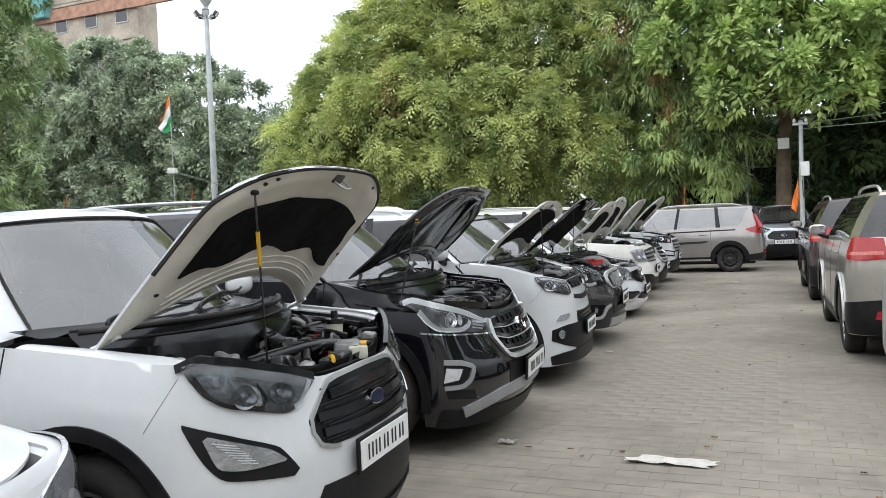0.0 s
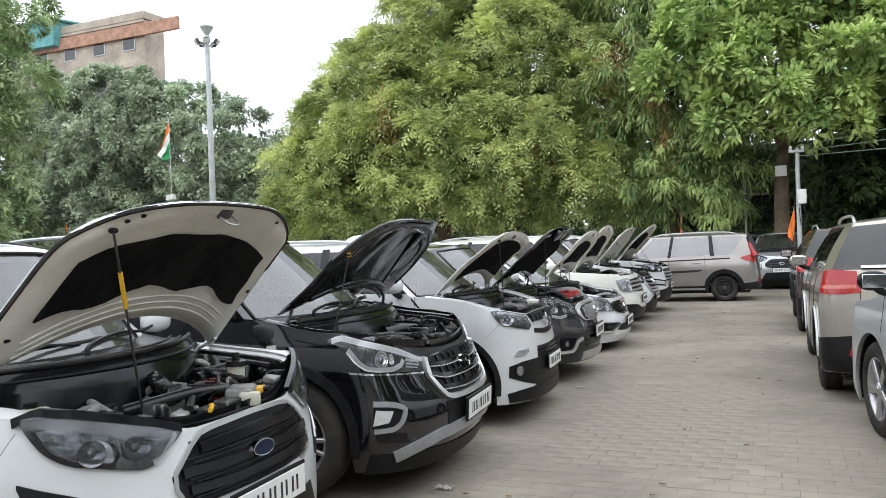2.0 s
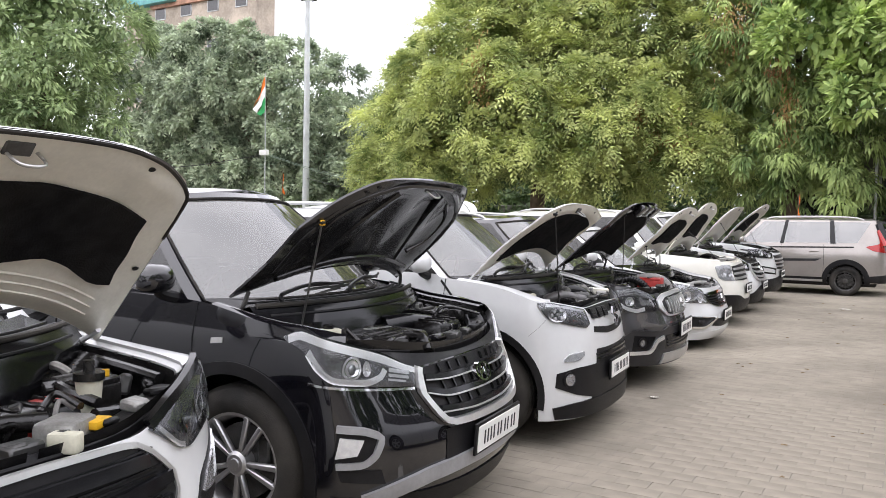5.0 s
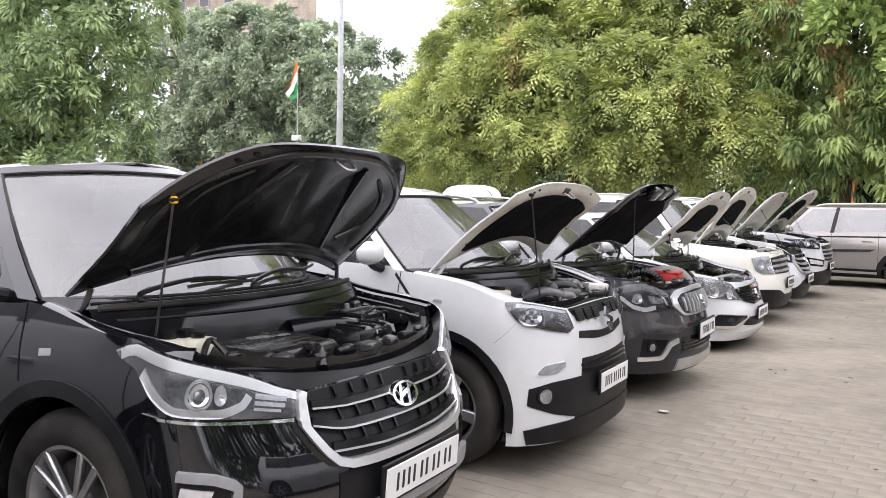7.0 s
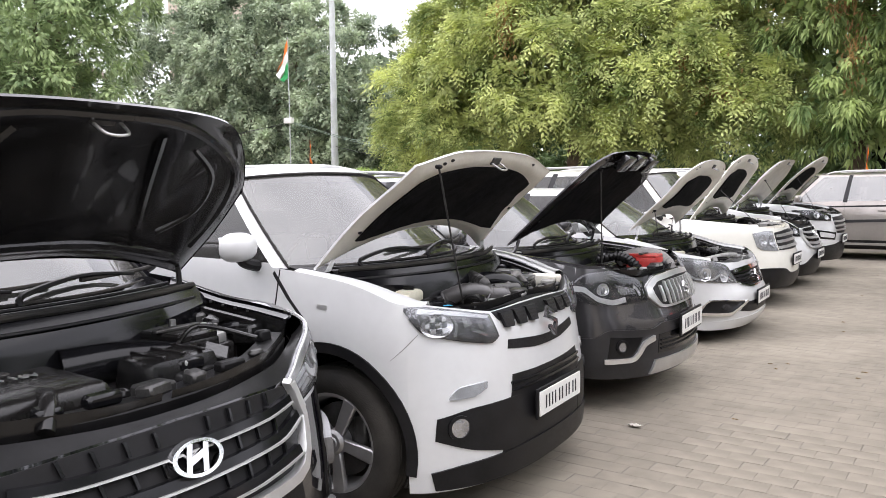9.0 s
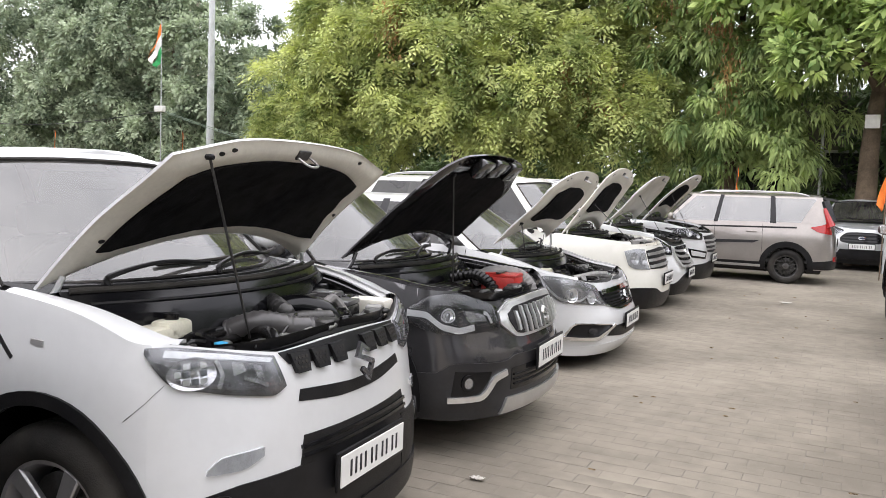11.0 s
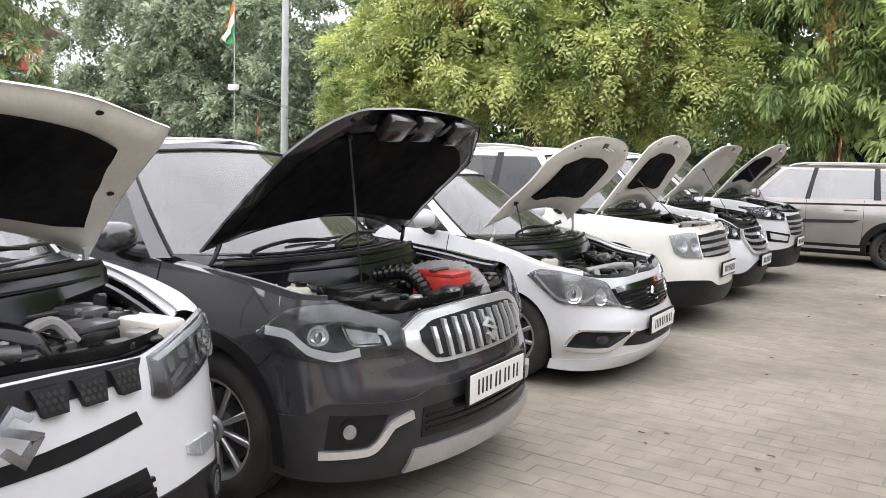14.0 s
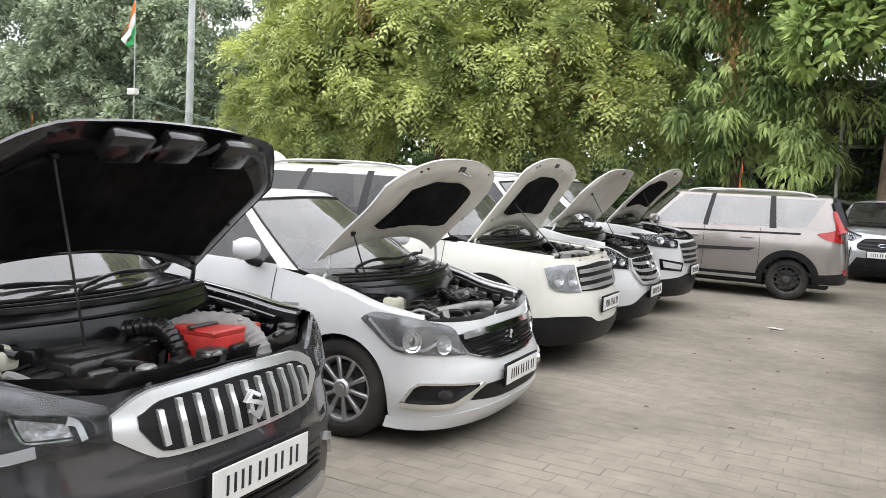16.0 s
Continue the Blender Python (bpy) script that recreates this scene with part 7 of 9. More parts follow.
def hatchback_front(ob, sh):
    headlamp(ob, sh, [(1.40, 0.72), (1.20, 0.61), (0.92, 0.565), (0.58, 0.60)], [(1.40, 0.79), (1.28, 0.845), (1.06, 0.84), (0.76, 0.775), (0.60, 0.725)],
             [((1.05, 0.715), 0.085, 0.07, "facet"), ((0.82, 0.68), 0.07, 0.055, "bowl")], [([(1.34, 0.76), (1.16, 0.64), (0.93, 0.60), (0.68, 0.63)], 0.014, LAMP_IN)], housing=LAMP_CHROME)
    on_skin("grille", sh, ruled(mirror_line([(0.52, 0.62), (0.40, 0.575), (0.284, 0.56)]), mirror_line([(0.54, 0.70), (0.412, 0.715), (0.0, 0.72)]), 28, 7), 0.004, 0.012, PLASTIC, ob, "black slatted grille")


def ciaz():
    ob, sh, rot = base_car("ciaz", "sedan", "white sedan with its bonnet propped open", spot("ciaz"), PAINT_WHITE, hood=58.2, pad=(0.62, 0.26, 0.80), bay={"seed": 11, "slam": PAINT_WHITE, "strip": PAINT_WHITE, "looms": 22, "bits": 18, "tower": INNER_WHITE}, clad=False, wheels="ten")
    ciaz_front(ob, sh)
    build_plate(ob, sh, 0.0, 0.42, 0.55, 0.122, seed=15, off=0.02)
    build_prop(ob, sh, rot, (-0.90, -0.45, 0.84), 0.925, 0.633)
    both("wing_badge", sh, ruled([(1.95, 0.80), (1.83, 0.805)], [(1.95, 0.815), (1.83, 0.82)], 4, 3), 0.004, 0.004, SATIN, ob, "small silver badge")
    return ob


def duster():
    ob, sh, rot = base_car("duster", "suv", "cream white suv with its bonnet propped open", spot("duster"), PAINT_CREAM, hood=59.6, inner=INNER_WHITE, pad=(0.60, 0.26, 0.78), bay={"seed": 13, "liner": INNER_WHITE, "slam": PAINT_CREAM, "strip": PAINT_CREAM}, rails=SATIN)
    headlamp(ob, sh, [(0.95, 0.745), (0.87, 0.70), (0.57, 0.685)], [(1.01, 0.905), (0.80, 0.93), (0.61, 0.925)], [((0.86, 0.82), 0.07, 0.075, "bowl"), ((0.68, 0.81), 0.07, 0.075, "bowl")], housing=LAMP_IN)
    on_skin("grille", sh, ruled(mirror_line([(0.53, 0.69), (0.0, 0.68)]), mirror_line([(0.56, 0.90), (0.0, 0.93)]), 24, 6), 0.004, 0.012, PLASTIC, ob, "black grille")
    bars(ob, sh, "grille_bar", [mirror_line([(0.54, z), (0.0, z + 0.01)]) for z in (0.72, 0.79, 0.86)], 0.03, 0.024, SATIN)
    on_skin("lower_bumper", sh, ruled(mirror_line([(1.2, 0.24), (0.3, 0.22)]), mirror_line([(1.19, 0.46), (0.84, 0.49), (0.45, 0.47), (0.3, 0.40)]), 36, 6), 0.008, 0.02, PLASTIC, ob, "black lower bumper")
    build_plate(ob, sh, 0.0, 0.56, 0.52, 0.12, seed=16)
    build_prop(ob, sh, rot, (-0.3, -0.35, 0.90), 0.5, 0.6)
    return ob


def creta_white():
    ob, sh, rot = base_car("creta", "suv", "white suv with a silver grille and its bonnet propped open", spot("creta_white"), PAINT_WHITE, hood=57, pad=None, bay={"seed": 15}, rails=SATIN)
    creta_front(ob, sh, SATIN)
    headlamp(ob, sh, [(1.26, 0.965), (1.03, 0.82), (0.62, 0.80)], [(1.26, 0.98), (0.964, 1.02), (0.58, 0.92)], [((0.90, 0.91), 0.06, 0.06, "projector"), ((0.74, 0.88), 0.05, 0.045, "bowl")])
    on_skin("lower_bumper", sh, ruled(mirror_line([(1.1, 0.23), (0.3, 0.22)]), mirror_line([(1.1, 0.38), (0.6, 0.40), (0.3, 0.55)]), 30, 5), 0.008, 0.02, PLASTIC, ob, "black lower bumper")
    build_plate(ob, sh, 0.0, 0.54, 0.52, 0.12, seed=17)
    build_prop(ob, sh, rot, (-0.3, -0.35, 0.90), 0.5, 0.5)
    return ob


def santafe():
    ob, sh, rot = base_car("santafe", "suv", "large white suv with its bonnet propped open", spot("santafe"), PAINT_WHITE, hood=53, pad=(0.72, 0.28, 0.8), bay={"seed": 17}, rails=SATIN)
    headlamp(ob, sh, [(1.33, 1.03), (1.1, 0.894), (0.62, 0.872)], [(1.33, 1.05), (0.956, 1.05), (0.58, 0.965)], [((0.95, 0.97), 0.055, 0.05, "projector"), ((0.75, 0.93), 0.05, 0.04, "bowl")])
    on_skin("grille", sh, ruled(mirror_line([(0.42, 0.67), (0.0, 0.66)]), mirror_line([(0.55, 0.93), (0.0, 0.945)]), 24, 6), 0.004, 0.012, PLASTIC, ob, "black hexagonal grille")
    bars(ob, sh, "grille_bar", [mirror_line([(0.46 + 0.4 * (z - 0.70), z), (0.0, z)]) for z in (0.72, 0.79, 0.86)], 0.028, 0.024, SATIN)
    for d in (1, -1):
        fs = on_skin("fog_surround", sh, ruled([(0.92, 0.60), (0.50, 0.565)], [(0.95, 0.74), (0.46, 0.68)], 12, 5), 0.006, 0.012, GLOSS_BLACK, ob, "black fog lamp surround", d)
        on_skin("fog_lamp", sh, ruled([(0.88, 0.63), (0.55, 0.595)], [(0.90, 0.71), (0.52, 0.655)], 12, 5), 0.014, 0.01, LAMP_IN, fs, "clear fog lamp", d)
    on_skin("lower_bumper", sh, ruled(mirror_line([(1.15, 0.25), (0.3, 0.24)]), mirror_line([(1.1, 0.46), (0.5, 0.50), (0.3, 0.53)]), 30, 5), 0.008, 0.02, PLASTIC, ob, "black lower bumper")
    build_plate(ob, sh, 0.0, 0.57, 0.52, 0.12, seed=18)
    build_prop(ob, sh, rot, (-0.3, -0.35, 0.90), 0.5, 0.5)
    return ob


def tail_lamps(ob, sh, lo, hi, stripe=None, mat=TAIL_RED):
    """Rear lamps; s counted back from the middle of the tail."""
    e = sh.s_end
    lo, hi = [(e - s, z) for s, z in lo], [(e - s, z) for s, z in hi]
    for d in (1, -1):
        t = on_skin("tail_lamp", sh, ruled(lo, hi, 16, 6), 0.012, 0.02, mat, ob, "red tail lamp", d)
        if stripe:
            a, b = stripe
            on_skin("clear_band", sh, ruled([(e - s, z) for s, z in a], [(e - s, z) for s, z in b], 10, 3), 0.015, 0.008, TAIL_CLEAR, t, "clear band", d)


def rear_end(ob, sh, dark_from=0.62, seed=31, plate_z=0.80):
    e = sh.s_end
    on_skin("rear_bumper_trim", sh, ruled([(e - 1.15, 0.30), (e - 0.01, 0.30)], [(e - 1.15, dark_from - 0.06), (e - 0.6, dark_from), (e - 0.01, dark_from)], 26, 5), 0.008, 0.02, PLASTIC, ob, "black lower rear bumper", 1)
    on_skin("rear_bumper_trim", sh, ruled([(e - 1.15, 0.30), (e - 0.01, 0.30)], [(e - 1.15, dark_from - 0.06), (e - 0.6, dark_from), (e - 0.01, dark_from)], 26, 5), 0.008, 0.02, PLASTIC, ob, "black lower rear bumper", -1)
    for d in (1, -1):
        on_skin("rear_reflector", sh, ruled([(e - 0.72, 0.46), (e - 0.52, 0.45)], [(e - 0.70, 0.54), (e - 0.52, 0.55)], 8, 4), 0.014, 0.01, TAIL_RED, ob, "red reflector", d)
        on_skin("tailgate_seam", sh, ribbon([(e - 0.60, 0.66), (e - 0.62, 0.9), (e - 0.60, 1.15)], 0.006, 10, 2), 0.003, 0.004, PLASTIC, ob, "", d)
    build_plate(ob, sh, 0.0, plate_z, 0.50, 0.12, rear=True, seed=seed)
    k = sh.k
    part("rear_wiper", tube([(-k["L"] + 0.03, 0.0, k["top"][-1][1] + 0.06), (-k["L"] + 0.06, 0.30, k["top"][-1][1] + 0.10)], (0.010, 0.006), 6, 4), PLASTIC, ob)


def people_carrier():
    ob, sh, rot = base_car("xl", "people_carrier", "bronze grey people carrier parked across the lane", pose(-3.10, 22.13, 0, 0, 0, 181) @ Matrix.Scale(1.06, 4), PAINT_BRONZE, group="cars round the lane", wheels="many", rim=DARK_METAL, rails=SATIN, glass=GLASS, rear_glass=CARRIER_GLASS)
    a, b = float(sh.s_of_x(-0.95)), float(sh.s_of_x(-3.75))
    # black ribbon laid on the flank as the shade of its crease
    both("waist_line", sh, ribbon([(a, 1.0), ((a + b) / 2, 1.035), (b, 1.065)], 0.030, 24, 3), 0.004, 0.006, PLASTIC, ob, "dark strip imitating the shade of the crease below the windows")
    a, b = float(sh.s_of_x(-1.35)), float(sh.s_of_x(-3.15))
    both("sill_strip", sh, ribbon([(a, 0.315), (b, 0.315)], 0.045, 16, 3), 0.045, 0.03, SATIN, ob, "pale sill strip")
    tail_lamps(ob, sh, [(1.20, 1.07), (1.06, 0.99), (0.74, 0.95)], [(1.19, 1.085), (1.0, 1.13), (0.78, 1.19)])
    for side in (1, -1):
        part("tail_lamp_strip", tube([(-4.33, side * 0.80, 1.10), (-4.27, side * 0.765, 1.26), (-4.20, side * 0.715, 1.44)], (0.075, 0.028), 8, 6), TAIL_RED, ob, "red tail lamp strip along the pillar")
        part("corner_panel", tube([(-4.33, side * 0.68, 1.20), (-4.26, side * 0.66, 1.40), (-4.20, side * 0.63, 1.58)], (0.09, 0.07), 8, 5), GLOSS_BLACK, ob, "black corner beside the rear window")
    rear_end(ob, sh, 0.50, 32)
    part("spoiler", box((-4.28, 0, 1.615), (0.30, 1.20, 0.045), 0.018, 2, (0, -10, 0), 0.9), PLASTIC, ob, "black roof spoiler")
    a, b = float(sh.s_of_x(-1.1)), float(sh.s_of_x(-2.3))
    both("body_crease", sh, ribbon([(a, 0.80), ((a + b) / 2, 0.82), (b, 0.84)], 0.02, 16, 3), 0.006, 0.01, PAINT_BRONZE, ob)
    a, b = float(sh.s_of_x(-1.75)), float(sh.s_of_x(-3.12))
    both("side_moulding", sh, ruled([(a, 0.70), (b - 0.12, 0.745)], [(a, 0.76), (b, 0.80)], 14, 3), 0.012, 0.014, CLAD_GREY, ob, "dark door moulding")
    return ob


def rear_suv(label, m, paint, trim, seed):
    ob, sh, rot = base_car("xuv", "suv", label, m, paint, group="cars round the lane", rails=SATIN, glass=GLASS, rear_glass=TINT, wheels="five")
    tail_lamps(ob, sh, [(1.12, 1.06), (0.90, 1.03), (0.60, 1.05)], [(1.05, 1.25), (0.90, 1.27), (0.64, 1.25)], ([(1.0, 1.085), (0.64, 1.09)], [(0.99, 1.12), (0.645, 1.125)]))
    e = sh.s_end
    on_skin("chrome_strip", sh, ribbon([(e - 0.6, 1.29), (e - 0.01, 1.29)], 0.024, 14, 3), 0.012, 0.012, CHROME, ob, "chrome strip over the tailgate", 1)
    on_skin("chrome_strip", sh, ribbon([(e - 0.6, 1.29), (e - 0.01, 1.29)], 0.024, 14, 3), 0.012, 0.012, CHROME, ob, "chrome strip over the tailgate", -1)
    rear_end(ob, sh, 0.66, seed, 0.88)
    k = sh.k
    for xw in (-k["fo"], -k["fo"] - k["wb"]):
        c = float(sh.s_of_x(xw))
        a = np.linspace(0.05, math.pi - 0.05, 26)
        both("arch_trim", sh, ribbon([(c - (k["arch"] + 0.065) * math.cos(t), k["wr"] + (k["arch"] + 0.065) * math.sin(t)) for t in a], 0.03, 26, 3), 0.022, 0.02, trim, ob, "bright wheel arch trim")
    return ob


def closed_car(key, name, label, m, paint, seed, group="cars round the lane", front=None, clad=True, rails=None, wheels="five", mirror=None):
    ob, sh, rot = base_car(key, name, label, m, paint, group=group, clad=clad, rails=rails, wheels=wheels, mirror_paint=mirror)
    if front:
        front(ob, sh)
    return ob


ford(), creta(), brezza(), scross(), ciaz(), duster(), creta_white(), santafe()
people_carrier()
rear_suv("champagne suv with red tail lamps, seen from behind", pose(3.38, 12.05, 0, 0, 0, 91), PAINT_CHAMPAGNE, SATIN, 33)
rear_suv("dark maroon suv with red tail lamps, seen from behind", pose(3.25, 17.70, 0, 0, 0, 91), PAINT_MAROON, PLASTIC, 34)
closed_car("creta", "suv", "silver grey suv standing beside the lane", pose(3.53, 7.36, 0, 0, 0, 101), PAINT_SILVER, 35, clad=False, front=creta_front, mirror=GLOSS_BLACK)
closed_car("ford", "compact_suv", "silver compact suv facing down the lane", pose(2.13, 26.2, 0, 0, 0, -89) @ Matrix.Scale(1.05, 4), PAINT_SILVER, 36, front=ford_front)
closed_car("ciaz", "hatchback", "white hatchback with a closed bonnet at the row's near end", pose(0.03, -0.12, 0, 0, 0, 4) @ Matrix.Scale(1.04, 4), PAINT_WHITE, 37, clad=False, front=hatchback_front)
# the row behind: only roofs and glass show over the raised bonnets
ROOF = closed_car("brezza", "compact_suv", "white compact suv parked in the row behind", pose(-9.5, 2.4, 0, 0, 0, 183), PAINT_WHITE, 38, "cars in the row behind", rails=SATIN)
ROOF_GREY = closed_car("scross", "crossover", "grey crossover parked in the row behind", pose(-9.7, 7.2, 0, 0, 0, 183), PAINT_SILVER, 39, "cars in the row behind", rails=PLASTIC)
for xx, yy in ((-9.6, 4.8), (-9.9, 9.7), (-10.1, 12.3), (-10.4, 17.4), (-10.5, 20.0)):
    copy_thing(ROOF, pose(xx, yy, 0, 0, 0, 182))
for xx, yy in ((-9.4, 0.0), (-10.2, 14.8)):
    copy_thing(ROOF_GREY, pose(xx, yy, 0, 0, 0, 182))




def roof_load():
    """A domed load under a white cloth, lashed on a roof."""
    ob = thing("roof_load", "domed load under a white cloth on a car roof", "luggage", Matrix.Translation((-7.6, 17.3, 1.74)), "")
    nu, nv = 40, 12
    v = []
    for i in range(nu):
        a = math.tau * i / nu
        for j in range(nv):
            f = j / (nv - 1)
            w = 1 + 0.025 * math.sin(7 * a + 3 * f) + 0.012 * math.sin(17 * a)
            v.append((0.72 * math.cos(a) * math.sin(math.pi / 2 * (1 - f)) ** 0.6 * w, 0.55 * math.sin(a) * math.sin(math.pi / 2 * (1 - f)) ** 0.6 * w, 0.02 + 0.34 * math.sin(math.pi / 2 * f) ** 0.8))
    link_mesh("cover", v, [(i * nv + j, (i + 1) % nu * nv + j, (i + 1) % nu * nv + j + 1, i * nv + j + 1) for i in range(nu) for j in range(nv - 1)], CLOTH_WHITE, ob, "white cloth cover")
    part("load_base", box((0, 0, 0.03), (1.2, 0.9, 0.06), 0.02, 1), PLASTIC, ob)
    for y in (-0.22, 0.22):
        part("lashing", tube([(-0.72, y, 0.04), (-0.5, y, 0.27), (0, y, 0.345), (0.5, y, 0.27), (0.72, y, 0.04)], 0.008, 6, 6), CABLE, ob, "dark lashing cord")


roof_load()

# ---------------------------------------------------------------- trees
def leaf_mesh(name, pos, nrm, axis, ln, wd, mat, parent, droop=0.1, label=""):
    """One mesh of many leaves, each a pointed blade."""
    n = len(pos)
    side = np.cross(axis, nrm)
    side /= np.linalg.norm(side, axis=1)[:, None] + 1e-9
    m = pos + axis * (ln * 0.45)[:, None]
    tip = pos + axis * ln[:, None] + np.array([0, 0, -1.0]) * (ln * droop)[:, None]
    v = np.stack([pos, m + side * (wd * 0.5)[:, None], tip, m - side * (wd * 0.5)[:, None]], 1).reshape(-1, 3)
    me = bpy.data.meshes.new(name)
    me.vertices.add(4 * n)
    me.vertices.foreach_set("co", v.astype(np.float32).ravel())
    me.loops.add(4 * n)
    me.loops.foreach_set("vertex_index", np.arange(4 * n, dtype=np.int32))
    me.polygons.add(n)
    me.polygons.foreach_set("loop_start", np.arange(0, 4 * n, 4, dtype=np.int32))
    me.materials.append(mat)
    me.update(calc_edges=True)
    ob = new(name, me)
    if parent is not None:
        ob.parent = parent
    if label:
        ob["label"] = label
    return ob


def unit(v):
    return v / (np.linalg.norm(v, axis=-1, keepdims=True) + 1e-9)


def thicket(rng, spots, clumps, per, ln, wd, clump_r, hang, fill=0):
    """Leaves gathered in rounded clumps over ellipsoids; returns arrays for leaf_mesh."""
    size = np.array([(r[0] * r[1] * r[2]) ** (2 / 3) for _, r in spots])
    pick = rng.choice(len(spots), clumps, p=size / size.sum())
    d = unit(rng.normal(size=(clumps, 3)))
    rad = np.where(rng.random(clumps) < 0.22, rng.uniform(0.3, 0.8, clumps), rng.uniform(0.82, 1.06, clumps))
    C = np.array([c for c, _ in spots])[pick] + d * np.array([r for _, r in spots])[pick] * rad[:, None]
    cr = clump_r * rng.uniform(0.6, 1.35, clumps)
    n = clumps * per
    ci = np.repeat(np.arange(clumps), per)
    e = unit(rng.normal(size=(n, 3)) * 0.85 + 0.5 * d[ci] + np.array([0, 0, 0.7]))
    P = C[ci] + e * (cr[ci] * rng.uniform(0.4, 1.0, n) ** 0.5)[:, None] * np.array([1, 1, 0.7])
    nr = unit(e + rng.normal(size=(n, 3)) * 0.45)
    ax = e * 0.7 + rng.normal(size=(n, 3)) * 0.7 + np.array([0, 0, -hang])
    ax = unit(ax - (ax * nr).sum(1)[:, None] * nr * 0.85)
    L = rng.uniform(0.7, 1.3, n) * ln
    return with_core(rng, spots, fill, ln, P, nr, ax, L, L * (wd / ln))


def with_core(rng, spots, fill, ln, P, nr, ax, L, Wd):
    """Adds leaves deep inside the crown."""
    if not fill:
        return P, nr, ax, L, Wd
    size = np.array([(r[0] * r[1] * r[2]) ** (2 / 3) for _, r in spots])
    pk = rng.choice(len(spots), fill, p=size / size.sum())
    fp = np.array([c for c, _ in spots])[pk] + unit(rng.normal(size=(fill, 3))) * np.array([r for _, r in spots])[pk] * (0.68 * rng.random(fill) ** 0.4)[:, None]
    fa, fn = unit(rng.normal(size=(fill, 3))), unit(rng.normal(size=(fill, 3)))
    fL = rng.uniform(0.9, 1.5, fill) * max(ln, 0.17)
    return np.concatenate([P, fp]), np.concatenate([nr, fn]), np.concatenate([ax, fa]), np.concatenate([L, fL]), np.concatenate([Wd, fL * 0.7])


def boughs(rng, lobes, spread, tufts, per, ln, wd, tuft_r, hang, feather=0, fill=0):
    """A crown of boughs standing out of the lobes, each bough a dome of tufts, each tuft a spray of leaves or of feathered fronds."""
    B, R, D = [], [], []
    for c, r in lobes:
        c, r = np.array(c), np.array(r)
        area = 4 * math.pi * (((r[0] * r[1]) ** 1.6 + (r[0] * r[2]) ** 1.6 + (r[1] * r[2]) ** 1.6) / 3) ** (1 / 1.6)
        n = max(8, int(area / spread ** 2))
        k = np.arange(n) + 0.5
        z, a = 1 - 2 * k / n, k * 2.39996
        d = unit(np.stack([np.sqrt(1 - z * z) * np.cos(a), np.sqrt(1 - z * z) * np.sin(a), z], -1) + rng.normal(size=(n, 3)) * 0.16)
        b = c + d * r * rng.uniform(0.74, 1.08, n)[:, None]
        keep = d[:, 2] > -0.8
        for c2, r2 in lobes:
            if not np.allclose(c2, c):
                keep &= np.linalg.norm((b - np.array(c2)) / np.array(r2), axis=1) > 0.62
        B.append(b[keep]), D.append(d[keep]), R.append(spread * rng.uniform(0.34, 0.60, keep.sum()))
    B, D, R = np.concatenate(B), np.concatenate(D), np.concatenate(R)
    ti = np.repeat(np.arange(len(B)), tufts)
    e = unit(rng.normal(size=(len(ti), 3)) * 0.62 + 0.75 * D[ti] + np.array([0, 0, 0.5]))
    T = B[ti] + e * (R[ti] * rng.uniform(0.7, 1.08, len(ti)))[:, None] * np.array([1, 1, 0.8])
    li = np.repeat(np.arange(len(T)), per)
    g = unit(rng.normal(size=(len(li), 3)) * (0.5 if feather else 0.7) + e[li] * 0.85)
    ax = unit(g + np.array([0, 0, -hang]) + rng.normal(size=g.shape) * 0.2)
    nr = np.array([0, 0, 0.75]) + e[li] * 0.8 + rng.normal(size=g.shape) * 0.25
    nr = unit(nr - (nr * ax).sum(1)[:, None] * ax)
    if feather:
        sl = rng.uniform(0.8, 1.35, len(li)) * tuft_r
        P0 = T[li] + g * (tuft_r * rng.uniform(0.0, 0.3, len(li)))[:, None]
        f = np.tile(np.linspace(0.12, 1.0, feather), len(li))
        si = np.repeat(np.arange(len(li)), feather)
        P = P0[si] + ax[si] * (sl[si] * f)[:, None] + np.array([0, 0, -1.0]) * (0.35 * sl[si] * f * f)[:, None]
        lat = np.cross(ax, nr)[si] * np.tile(np.where(np.arange(feather) % 2 > 0, 1.0, -1.0), len(li))[:, None]
        ax2 = unit(lat * 0.9 + ax[si] * 0.55 + np.array([0, 0, -0.22]))
        nr, ax = unit(nr[si] + rng.normal(size=P.shape) * 0.2), ax2
        L = rng.uniform(0.8, 1.2, len(P)) * ln * (1.15 - 0.45 * f)
    else:
        P = T[li] + g * (tuft_r * rng.uniform(0.1, 0.9, len(li)))[:, None]
        L = rng.uniform(0.7, 1.3, len(P)) * ln
    return with_core(rng, lobes, fill, ln, P, nr, ax, L, L * (wd / ln))


